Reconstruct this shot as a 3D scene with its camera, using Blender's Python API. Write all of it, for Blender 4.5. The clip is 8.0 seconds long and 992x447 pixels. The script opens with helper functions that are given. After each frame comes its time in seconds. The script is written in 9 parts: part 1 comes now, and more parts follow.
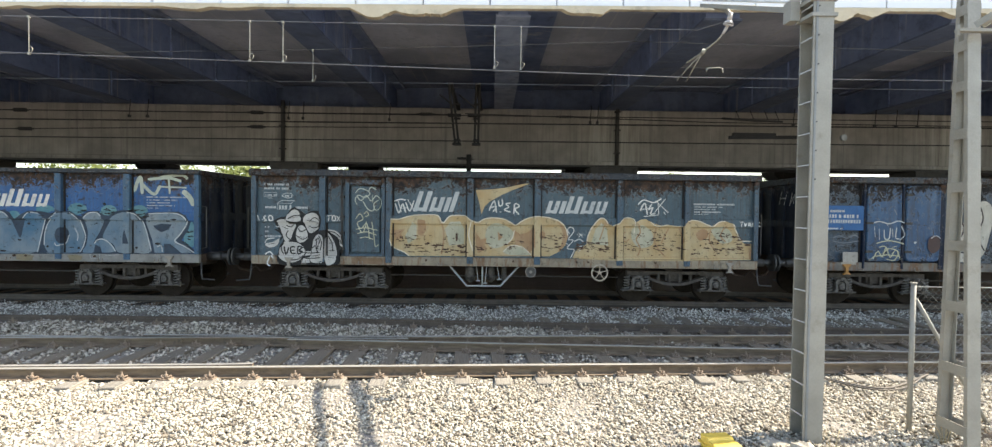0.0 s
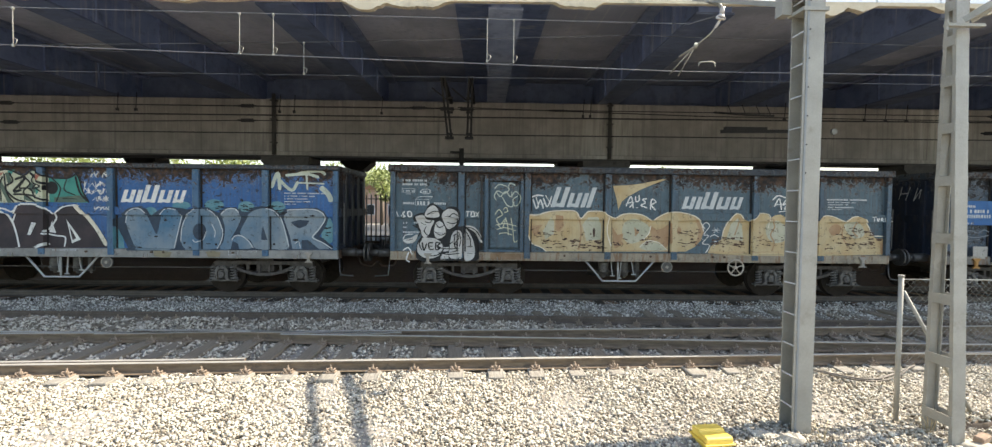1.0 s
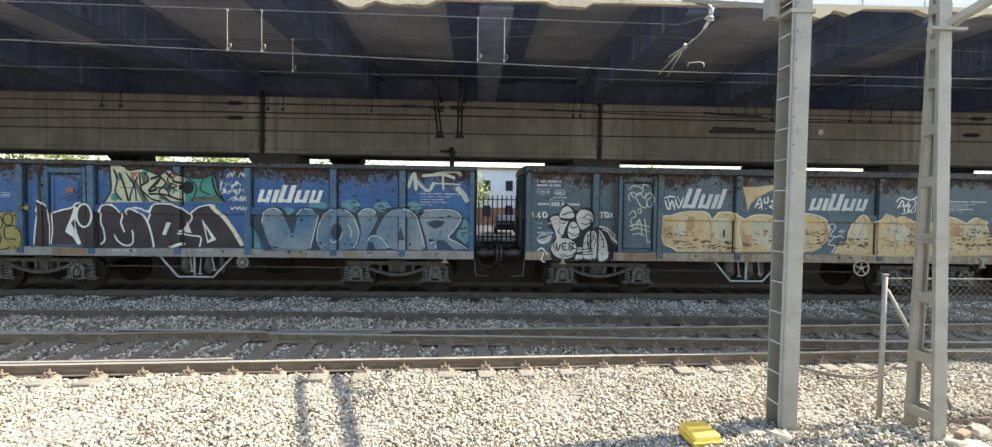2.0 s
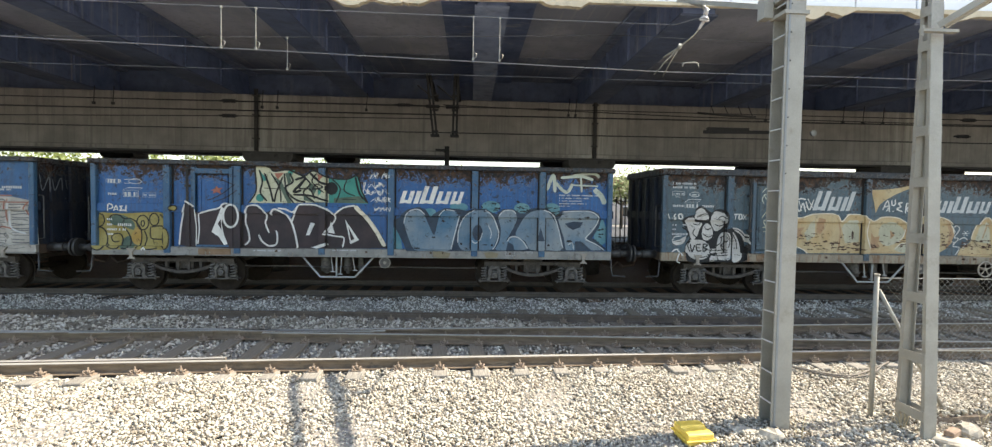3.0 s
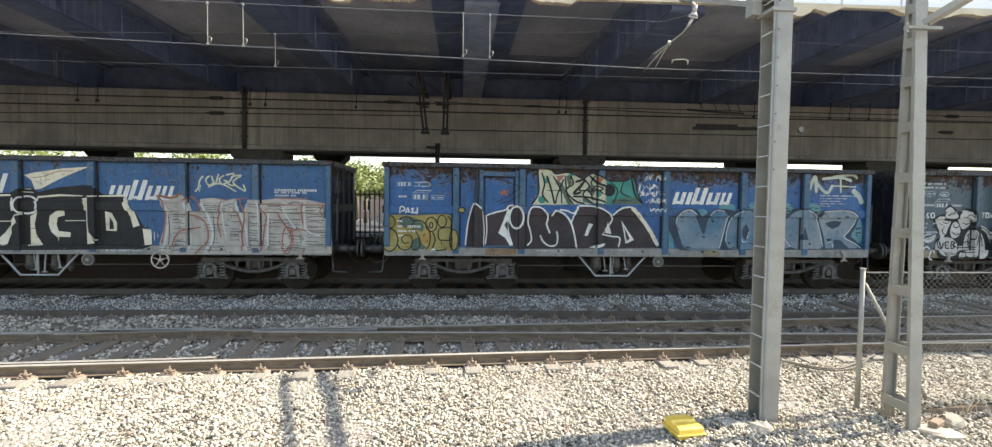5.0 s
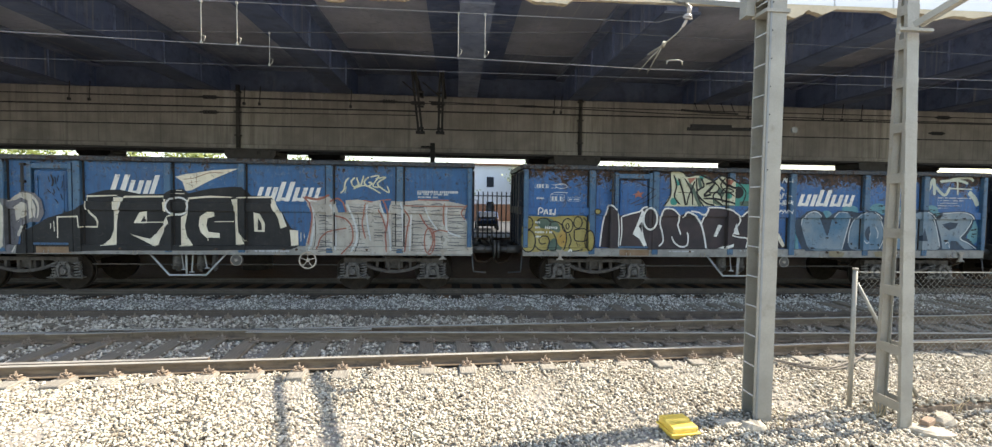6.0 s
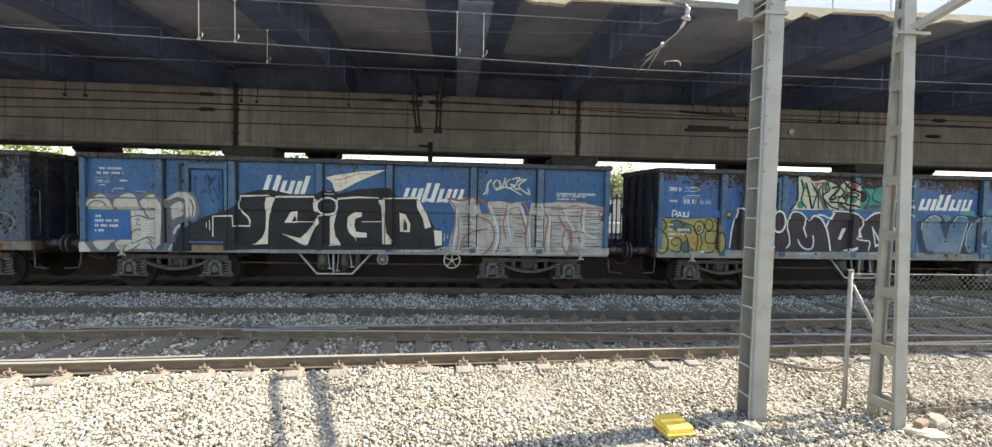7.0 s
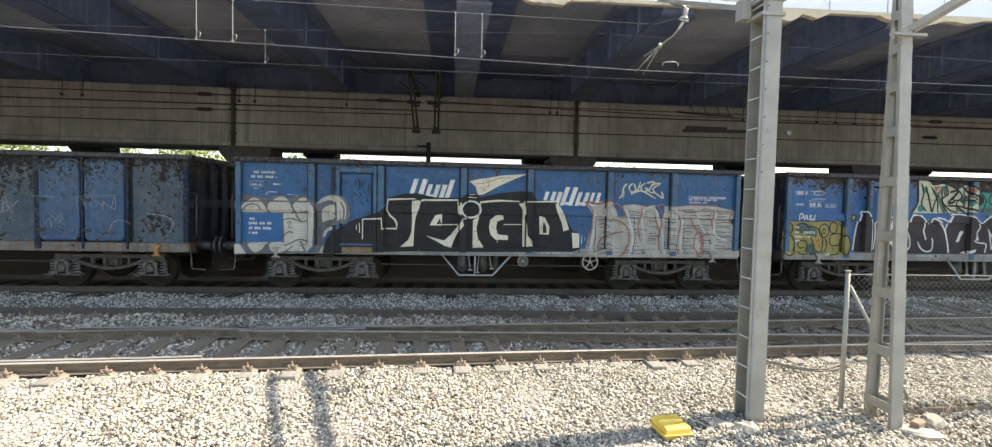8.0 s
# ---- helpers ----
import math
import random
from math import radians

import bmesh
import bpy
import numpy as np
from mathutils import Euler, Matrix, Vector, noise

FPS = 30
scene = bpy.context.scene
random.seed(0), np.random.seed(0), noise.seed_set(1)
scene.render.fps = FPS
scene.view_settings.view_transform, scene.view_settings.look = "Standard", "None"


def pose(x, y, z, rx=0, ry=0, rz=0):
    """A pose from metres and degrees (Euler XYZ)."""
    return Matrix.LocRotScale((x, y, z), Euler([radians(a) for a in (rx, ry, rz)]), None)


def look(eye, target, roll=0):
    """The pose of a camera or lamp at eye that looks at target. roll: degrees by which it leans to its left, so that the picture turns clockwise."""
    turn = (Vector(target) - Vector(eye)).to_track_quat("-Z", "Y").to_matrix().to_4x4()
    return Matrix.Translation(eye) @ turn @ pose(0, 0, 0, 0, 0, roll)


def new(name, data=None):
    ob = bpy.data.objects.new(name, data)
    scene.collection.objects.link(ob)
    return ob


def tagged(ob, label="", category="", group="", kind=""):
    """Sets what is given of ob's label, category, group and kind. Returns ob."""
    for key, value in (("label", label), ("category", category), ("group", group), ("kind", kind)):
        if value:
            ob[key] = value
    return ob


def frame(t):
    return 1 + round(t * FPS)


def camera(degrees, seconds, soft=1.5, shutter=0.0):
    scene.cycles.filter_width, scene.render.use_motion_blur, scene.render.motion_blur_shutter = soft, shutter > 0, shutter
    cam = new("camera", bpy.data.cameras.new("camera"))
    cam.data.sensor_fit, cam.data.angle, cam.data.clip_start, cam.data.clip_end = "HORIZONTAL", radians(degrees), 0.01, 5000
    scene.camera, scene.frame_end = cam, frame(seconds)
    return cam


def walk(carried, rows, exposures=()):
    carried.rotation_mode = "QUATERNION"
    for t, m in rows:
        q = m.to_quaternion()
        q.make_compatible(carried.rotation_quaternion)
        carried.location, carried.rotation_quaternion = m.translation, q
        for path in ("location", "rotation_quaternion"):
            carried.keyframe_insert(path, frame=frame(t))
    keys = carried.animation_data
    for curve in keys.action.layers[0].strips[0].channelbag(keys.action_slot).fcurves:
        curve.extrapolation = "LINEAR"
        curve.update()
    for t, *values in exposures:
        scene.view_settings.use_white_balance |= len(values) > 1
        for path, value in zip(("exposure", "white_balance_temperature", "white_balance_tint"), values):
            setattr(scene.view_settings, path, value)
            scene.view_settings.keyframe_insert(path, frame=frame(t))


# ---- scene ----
cam = camera(90.0, 8.0, soft=1.3)
EYE = (0.296, 0.02, 2.301)
PATH = [
    (0, (0.3118, 2.0194, 2.2544), 0.73),
    (0.5, (0.3181, 2.0188, 2.2340), 0.64),
    (1, (0.3402, 2.0183, 2.2307), 0.65),
    (1.5, (0.3639, 2.0175, 2.2282), 0.71),
    (3, (0.3998, 2.0158, 2.2245), 0.98),
    (3.5, (0.4121, 2.0149, 2.2177), 0.96),
    (4, (0.4220, 2.0142, 2.2160), 0.84),
    (4.5, (0.4269, 2.0138, 2.2139), 0.76),
    (6, (0.4556, 2.0117, 2.2130), 0.77),
    (6.5, (0.4615, 2.0112, 2.2123), 0.95),
    (7, (0.4665, 2.0107, 2.2113), 1.18),
    (7.5, (0.4701, 2.0104, 2.2117), 1.20),
    (8, (0.4742, 2.0101, 2.2131), 1.24),
]
walk(cam, [(t, look(EYE, target, roll)) for t, target, roll in PATH], exposures=((0, 1.66, 7330, 10), (8, 1.66, 7330, 10)))

# ---- world, sun, exposure ----
SUN_EL, SUN_AZ = radians(47), math.atan2(0.976, 0.218)
world = bpy.data.worlds.new("world")
scene.world = world
world.use_nodes = True
wn = world.node_tree.nodes
sky = wn.new("ShaderNodeTexSky")
sky.sky_type, sky.sun_disc, sky.sun_elevation, sky.sun_rotation = "NISHITA", False, SUN_EL, SUN_AZ
wn["Background"].inputs["Strength"].default_value = 0.15
world.node_tree.links.new(sky.outputs[0], wn["Background"].inputs[0])
sun = new("sun", bpy.data.lights.new("sun", "SUN"))
sun.data.energy, sun.data.angle, sun.data.color = 3.9, radians(0.55), (1.0, 0.978, 0.925)
to_sun = Vector((math.sin(SUN_AZ) * math.cos(SUN_EL), math.cos(SUN_AZ) * math.cos(SUN_EL), math.sin(SUN_EL)))
sun.matrix_world = look(to_sun * 60, (0, 0, 0))


# ---- material kit ----
class Kit:
    """A small builder for node materials in the thing's own space."""

    def __init__(self, name, rough=0.7, metal=0.0):
        self.mat = bpy.data.materials.new(name)
        self.mat.use_nodes = True
        self.nt = self.mat.node_tree
        self.bsdf = self.nt.nodes["Principled BSDF"]
        self.bsdf.inputs["Roughness"].default_value = rough
        self.bsdf.inputs["Metallic"].default_value = metal
        self.co = self.nt.nodes.new("ShaderNodeTexCoord").outputs["Object"]

    def link(self, a, b):
        self.nt.links.new(a, b)

    def put(self, sock, v):
        if hasattr(v, "is_output"):
            self.link(v, sock)
        elif isinstance(v, tuple):
            sock.default_value = (*v, 1.0)[:4] if len(sock.default_value) == 4 else v
        else:
            sock.default_value = v

    def stretch(self, sx, sy, sz, off=(0, 0, 0)):
        n = self.nt.nodes.new("ShaderNodeMapping")
        self.link(self.co, n.inputs[0])
        n.inputs["Scale"].default_value = (sx, sy, sz)
        n.inputs["Location"].default_value = off
        return n.outputs[0]

    def noise(self, scale, detail=4, rough=0.55, co=None, distort=0.0):
        n = self.nt.nodes.new("ShaderNodeTexNoise")
        self.link(co or self.co, n.inputs["Vector"])
        n.inputs["Scale"].default_value, n.inputs["Detail"].default_value = scale, detail
        n.inputs["Roughness"].default_value, n.inputs["Distortion"].default_value = rough, distort
        return n.outputs[0]

    def ramp(self, v, a, b, lo=0.0, hi=1.0):
        n = self.nt.nodes.new("ShaderNodeMapRange")
        self.put(n.inputs["Value"], v)
        for k, x in (("From Min", a), ("From Max", b), ("To Min", lo), ("To Max", hi)):
            n.inputs[k].default_value = x
        return n.outputs[0]

    def math(self, op, a, b=0.0):
        n = self.nt.nodes.new("ShaderNodeMath")
        n.operation = op
        self.put(n.inputs[0], a)
        self.put(n.inputs[1], b)
        return n.outputs[0]

    def axis(self, k):
        n = self.nt.nodes.new("ShaderNodeSeparateXYZ")
        self.link(self.co, n.inputs[0])
        return n.outputs[k]

    def mix(self, f, a, b):
        n = self.nt.nodes.new("ShaderNodeMix")
        n.data_type = "RGBA"
        self.put(n.inputs["Factor"], f)
        self.put(n.inputs["A"], a)
        self.put(n.inputs["B"], b)
        return n.outputs["Result"]

    def per_object(self):
        return self.nt.nodes.new("ShaderNodeObjectInfo").outputs["Random"]

    def per_island(self):
        return self.nt.nodes.new("ShaderNodeNewGeometry").outputs["Random Per Island"]

    def bump(self, h, strength=0.3, dist=0.01):
        n = self.nt.nodes.new("ShaderNodeBump")
        n.inputs["Strength"].default_value, n.inputs["Distance"].default_value = strength, dist
        self.put(n.inputs["Height"], h)
        self.link(n.outputs[0], self.bsdf.inputs["Normal"])

    def done(self, color, rough=None):
        self.put(self.bsdf.inputs["Base Color"], color)
        if rough is not None:
            self.put(self.bsdf.inputs["Roughness"], rough)
        return self.mat


def mottled(name, a, b, scale=6.0, rough=0.7, metal=0.0, bump=0.2, fine=60.0, stain=None, amount=0.55, gloss=0.5):
    """Two tones at a large and a fine scale, with an optional third stain tone."""
    k = Kit(name, rough, metal)
    k.bsdf.inputs["Specular IOR Level"].default_value = gloss
    big, small = k.noise(scale, 5), k.noise(fine, 3)
    f = k.math("ADD", k.math("MULTIPLY", big, 0.7), k.math("MULTIPLY", small, 0.3))
    c = k.mix(k.ramp(f, 0.35, 0.65), a, b)
    if stain:
        c = k.mix(k.ramp(k.noise(scale * 0.6, 6, 0.7), amount, amount + 0.12), c, stain)
    if bump:
        k.bump(f, bump, 0.01)
    return k.done(c)


# ---- mesh kit ----
def box(bm, x0, x1, y0, y1, z0, z1):
    v = [bm.verts.new((x, y, z)) for z in (z0, z1) for y in (y0, y1) for x in (x0, x1)]
    for f in ((0, 2, 3, 1), (4, 5, 7, 6), (0, 1, 5, 4), (2, 6, 7, 3), (0, 4, 6, 2), (1, 3, 7, 5)):
        bm.faces.new([v[i] for i in f])
    return bm


def rod(bm, a, b, r, n=8, r2=None, cap=True):
    a, b = Vector(a), Vector(b)
    d = (b - a).normalized()
    u = d.orthogonal().normalized()
    w = d.cross(u)
    rings = []
    for p, rr in ((a, r), (b, r if r2 is None else r2)):
        rings.append([bm.verts.new(p + (u * math.cos(2 * math.pi * i / n) + w * math.sin(2 * math.pi * i / n)) * rr) for i in range(n)])
    for i in range(n):
        f = bm.faces.new((rings[0][i], rings[0][(i + 1) % n], rings[1][(i + 1) % n], rings[1][i]))
        f.smooth = n > 6
    if cap:
        bm.faces.new(rings[0][::-1])
        bm.faces.new(rings[1])
    return bm


def tube(bm, pts, r, n=6):
    """A round tube swept along points."""
    pts = [Vector(p) for p in pts]
    u, rings = None, []
    for i, p in enumerate(pts):
        d = (pts[min(i + 1, len(pts) - 1)] - pts[max(i - 1, 0)]).normalized()
        u = d.orthogonal().normalized() if u is None else (u - d * u.dot(d)).normalized()
        w = d.cross(u)
        rings.append([bm.verts.new(p + (u * math.cos(2 * math.pi * k / n) + w * math.sin(2 * math.pi * k / n)) * r) for k in range(n)])
    for a, b in zip(rings, rings[1:]):
        for k in range(n):
            bm.faces.new((a[k], a[(k + 1) % n], b[(k + 1) % n], b[k])).smooth = True
    bm.faces.new(rings[0][::-1])
    bm.faces.new(rings[-1])
    return bm


def bar(bm, a, b, w, h):
    """A rectangular bar from a to b, w wide across and h deep."""
    a, b = Vector(a), Vector(b)
    d = (b - a).normalized()
    u = d.cross(Vector((0, 0, 1)))
    u = u.normalized() if u.length > 1e-4 else Vector((1, 0, 0))
    n = u.cross(d)
    v = [bm.verts.new(p + u * sx * w / 2 + n * sn * h / 2) for p in (a, b) for sx, sn in ((-1, -1), (1, -1), (1, 1), (-1, 1))]
    for f in ((3, 2, 1, 0), (4, 5, 6, 7), (0, 1, 5, 4), (1, 2, 6, 5), (2, 3, 7, 6), (3, 0, 4, 7)):
        bm.faces.new([v[i] for i in f])
    return bm


def prism(bm, outline, axis, a, b):
    """Extrudes an outline of (u, v) along an axis from a to b: 'x' takes (y, z), 'y' takes (x, z), 'z' takes (x, y)."""
    put = {"x": lambda u, v, t: (t, u, v), "y": lambda u, v, t: (u, t, v), "z": lambda u, v, t: (u, v, t)}[axis]
    lo, hi = ([bm.verts.new(put(u, v, t)) for u, v in outline] for t in (a, b))
    n = len(outline)
    for i in range(n):
        bm.faces.new((lo[i], lo[(i + 1) % n], hi[(i + 1) % n], hi[i]))
    bm.faces.new(lo[::-1])
    bm.faces.new(hi)
    bmesh.ops.recalc_face_normals(bm, faces=bm.faces)
    return bm


def mesh_of(name, bm, material):
    me = bpy.data.meshes.new(name)
    bm.to_mesh(me)
    bm.free()
    me.materials.append(material)
    return me


def part(name, bm, material, parent=None, label="", bevel=0.0):
    """Links a bmesh as one mesh object under a thing or a part."""
    if bevel:
        bmesh.ops.bevel(bm, geom=bm.edges[:], offset=bevel, segments=1, affect="EDGES", clamp_overlap=True)
    ob = new(name, mesh_of(name, bm, material))
    ob.parent = parent
    return tagged(ob, label=label)


def shared(name, me, parent, m):
    ob = new(name, me)
    ob.parent = parent
    ob.matrix_basis = m
    return ob


def B():
    return bmesh.new()


# ---- materials ----
def streaked(name, a, b, drip, scale=1.3, amount=0.5, lime=0.0, wash=(), soot=None):
    """Old concrete: cloudy tones, and dark or pale runs of water down its faces."""
    k = Kit(name, 0.9)
    c = k.mix(k.ramp(k.noise(scale, 6, 0.62), 0.35, 0.65), a, b)
    if soot:
        c = k.mix(k.math("MULTIPLY", k.ramp(k.noise(0.35, 5, 0.6), 0.42, 0.58), 0.75), c, soot)
    runs = k.noise(2.2, 5, 0.65, k.stretch(3.2, 3.2, 0.10))
    c = k.mix(k.math("MULTIPLY", k.ramp(runs, amount, amount + 0.22), 0.75), c, drip)
    pale = k.noise(2.7, 5, 0.65, k.stretch(2.6, 2.6, 0.13, (5, 3, 1)))
    c = k.mix(k.math("MULTIPLY", k.ramp(pale, 0.60, 0.74), 0.35), c, (0.42, 0.40, 0.37))
    for x0 in wash:   # lime washed down beside the drain pipes
        d = k.ramp(k.math("ABSOLUTE", k.math("SUBTRACT", k.axis(0), x0)), 0.1, 1.7, 1.0, 0.0)
        c = k.mix(k.math("MULTIPLY", k.math("MULTIPLY", d, k.ramp(pale, 0.40, 0.60)), 0.75), c, (0.40, 0.375, 0.34))
    if lime:
        seam = k.noise(1.0, 4, 0.6, k.stretch(9.0, 0.22, 7.0))
        c = k.mix(k.math("MULTIPLY", k.ramp(seam, 0.60, 0.66), lime), c, (0.48, 0.48, 0.47))
    k.bump(k.noise(22, 5, 0.7), 0.35, 0.01)
    return k.done(c)


M_CONC = streaked("concrete", (0.180, 0.164, 0.152), (0.262, 0.240, 0.222), (0.10, 0.094, 0.090), wash=(-18.8, -7.07, 4.66, 16.4))
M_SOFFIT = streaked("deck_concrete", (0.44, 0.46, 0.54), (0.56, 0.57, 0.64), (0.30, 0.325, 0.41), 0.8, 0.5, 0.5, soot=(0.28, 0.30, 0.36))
# Rear slabs: the gloom deep under the deck is painted into this darker concrete.
M_SOFFITSHADE = streaked("shade_deck_concrete", (0.27, 0.305, 0.39), (0.38, 0.415, 0.51), (0.19, 0.22, 0.30), 0.8, 0.45, 0.3, soot=(0.12, 0.145, 0.21))


def girder_paint(name, a, b, lime):
    """Dull blue paint on steel, soot-blotched, with pale runs of lime down the webs."""
    k = Kit(name, 0.65)
    c = k.mix(k.ramp(k.noise(1.4, 6, 0.65), 0.35, 0.65), a, b)
    c = k.mix(k.math("MULTIPLY", k.ramp(k.noise(3.0, 6, 0.7), 0.5, 0.7), 0.6), c, (0.05, 0.06, 0.085))
    runs = k.noise(2.0, 5, 0.7, k.stretch(1.0, 3.4, 0.12))
    patch = k.ramp(k.noise(0.5, 3, 0.5, k.stretch(1, 1, 1, (3, 1, 0))), 0.45, 0.6)
    c = k.mix(k.math("MULTIPLY", k.math("MULTIPLY", k.ramp(runs, 0.52, 0.68), patch), lime), c, (0.42, 0.43, 0.44))
    k.bump(k.noise(14, 4, 0.6), 0.2, 0.008)
    return k.done(c)


# One blue, three tones: webs middle, lower flanges and diaphragm darker, top flanges paler.
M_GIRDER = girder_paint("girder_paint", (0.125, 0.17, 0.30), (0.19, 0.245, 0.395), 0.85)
M_UNDER = girder_paint("dark_flange_paint", (0.075, 0.10, 0.17), (0.115, 0.145, 0.225), 0.2)
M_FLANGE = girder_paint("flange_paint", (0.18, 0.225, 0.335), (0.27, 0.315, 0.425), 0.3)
M_FASCIA = mottled("white_panel", (0.72, 0.74, 0.76), (0.80, 0.81, 0.82), 2.0, 0.5, bump=0.05)
M_BEIGE = mottled("old_plaster", (0.50, 0.42, 0.30), (0.62, 0.54, 0.40), 3.0, 0.9, stain=(0.40, 0.345, 0.26))
def rail_steel():
    """Brown rust on the web and foot, a paler worn head."""
    k = Kit("rail_steel", 0.7, 0.15)
    n = k.noise(6.0, 6, 0.65, k.stretch(0.5, 1.0, 3.0))
    c = k.mix(k.ramp(n, 0.35, 0.65), (0.125, 0.088, 0.055), (0.215, 0.155, 0.10))
    c = k.mix(k.ramp(k.noise(3.5, 5, 0.7), 0.58, 0.68), c, (0.105, 0.08, 0.056))
    head = k.ramp(k.axis(2), -0.012, -0.004)
    c = k.mix(head, c, k.mix(n, (0.28, 0.25, 0.21), (0.42, 0.39, 0.34)))
    k.bump(n, 0.3, 0.008)
    return k.done(c, k.ramp(head, 0, 1, 0.75, 0.4))


M_RAIL = rail_steel()
def sleeper_wood():
    """Weathered timber: pale dry ends, oil-dark middle, long grain."""
    k = Kit("weathered_sleeper", 0.9)
    grain = k.noise(5.0, 6, 0.7, k.stretch(8.0, 0.5, 4.0))
    c = k.mix(k.ramp(grain, 0.38, 0.62), (0.155, 0.138, 0.112), (0.335, 0.305, 0.255))
    oil = k.math("ADD", k.ramp(k.axis(1), -0.12, 0.15), k.math("MULTIPLY", k.noise(5.0, 4), 0.4))
    c = k.mix(k.ramp(oil, 0.25, 0.95), c, k.mix(k.ramp(grain, 0.35, 0.65), (0.15, 0.118, 0.082), (0.265, 0.21, 0.148)))
    c = k.mix(k.math("MULTIPLY", k.per_object(), 0.4), c, (0.16, 0.14, 0.112))
    crack = k.ramp(k.noise(7.0, 3, 0.5, k.stretch(9.0, 0.25, 4.0, (3, 1, 0))), 0.36, 0.30)
    c = k.mix(k.math("MULTIPLY", crack, 0.7), c, (0.05, 0.042, 0.034))
    k.bump(grain, 0.6, 0.012)
    return k.done(c)


M_SLEEPER = sleeper_wood()
M_GROUND = mottled("gravel_bed", (0.15, 0.135, 0.115), (0.30, 0.27, 0.23), 22.0, 0.95, bump=1.0, fine=40.0)
M_GALV = mottled("galvanised_steel", (0.262, 0.248, 0.212), (0.345, 0.328, 0.282), 3.0, 0.55, 0.25, bump=0.05, stain=(0.21, 0.19, 0.15), amount=0.56)
M_DARKSTEEL = mottled("dark_steel", (0.035, 0.033, 0.032), (0.06, 0.055, 0.05), 6.0, 0.7, 0.2)
M_WIRE = mottled("copper_wire", (0.12, 0.12, 0.12), (0.16, 0.16, 0.16), 3.0, 0.45, 0.7, bump=0)
M_YELLOW = mottled("yellow_plastic", (0.80, 0.52, 0.07), (0.86, 0.60, 0.12), 9.0, 0.5, bump=0.05)
M_BOGIE = mottled("oily_steel", (0.045, 0.038, 0.032), (0.105, 0.09, 0.075), 9.0, 0.8, 0.0, stain=(0.045, 0.037, 0.03), amount=0.56, gloss=0.25)
M_LEAF = mottled("leaf", (0.10, 0.14, 0.02), (0.18, 0.20, 0.04), 3.0, 0.6, bump=0)
M_BARK = mottled("bark", (0.12, 0.09, 0.06), (0.18, 0.14, 0.1), 12.0, 0.9)

# ---- layout numbers ----
SIDE = 12.5            # the wagons' near side
TRACK_Y = 13.92        # the train's track
PITCH = 14.11
BEDZ = -0.20
ZG, ZS = 5.95, 6.92      # undersides of the bridge's girders and of its slab
BEAM_Y = 17.6          # near face of the pier beam


def train_x(t):
    """Left end of the pale graffitied wagon at t seconds."""
    return -5.757 + 3.6776 * t - 0.0056 * t * t


def r5(x):
    return 7.43 + 0.0565 * x


def r3(x):
    return 9.17 + 0.0535 * x


def r2(x):
    return 10.44 - 0.036 * x if x > -3 else 10.548


def r4(x):
    return 8.70 - 0.036 * x if x > -3 else 8.808


def fascia_y(x):
    return 9.0 + 0.008 * x


def fascia_z(x):
    return 6.0 + 0.012 * x


# ---- ground ----
def make_ground():
    bm = B()
    ys = (-60, -2, 4.0, 6.6, 12.0, 16.5, 24.0, 30, 400, 2500)
    zs = (-0.5, -0.45, -0.24, BEDZ, BEDZ, BEDZ, BEDZ, 0, 0, 0)
    xs = (-2500, -300, -40, -20, -10, 0, 10, 20, 40, 300, 2500)
    grid = [[bm.verts.new((x, y, z)) for x in xs] for y, z in zip(ys, zs)]
    for a, b in zip(grid, grid[1:]):
        for i in range(len(xs) - 1):
            bm.faces.new((a[i], a[i + 1], b[i + 1], b[i]))
    tagged(part("ground", bm, M_GROUND), "gravel bed of pale crushed limestone under the tracks", "ground", kind="structure")


make_ground()
# Browner sheet over the gravel, from the train's track back to the low wall.
bm = B()
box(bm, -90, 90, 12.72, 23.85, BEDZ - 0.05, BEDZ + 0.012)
tagged(part("track_bed", bm, mottled("brown_ballast", (0.15, 0.088, 0.052), (0.22, 0.135, 0.082), 9.0, 0.95, bump=1.0, fine=45.0, gloss=0.1)), "brown ballast bed under the train", "ground", kind="structure")


# ---- tracks ----
RAIL_OUT = [(-0.075, -0.16), (0.075, -0.16), (0.075, -0.148), (0.012, -0.125), (0.010, -0.045), (0.036, -0.035), (0.036, -0.006),
            (0.028, 0.0), (-0.028, 0.0), (-0.036, -0.006), (-0.036, -0.035), (-0.010, -0.045), (-0.012, -0.125), (-0.075, -0.148)]


def rail(name, parent, pts, label="", steel=None):
    """A rail swept along points (x, y), its head at height 0."""
    bm = B()
    rings = []
    for i, (x, y) in enumerate(pts):
        a, b = pts[max(i - 1, 0)], pts[min(i + 1, len(pts) - 1)]
        d = Vector((b[0] - a[0], b[1] - a[1])).normalized()
        rings.append([bm.verts.new((x - d.y * u, y + d.x * u, v)) for u, v in RAIL_OUT])
    n = len(RAIL_OUT)
    for r, q in zip(rings, rings[1:]):
        for i in range(n):
            bm.faces.new((r[i], q[i], q[(i + 1) % n], r[(i + 1) % n]))
    bm.faces.new(rings[0])
    bm.faces.new(rings[-1][::-1])
    bmesh.ops.recalc_face_normals(bm, faces=bm.faces)
    return part(name, bm, steel or M_RAIL, parent, label)


def stretch(f, a, b, n=9):
    return [(a + (b - a) * i / (n - 1), f(a + (b - a) * i / (n - 1))) for i in range(n)]


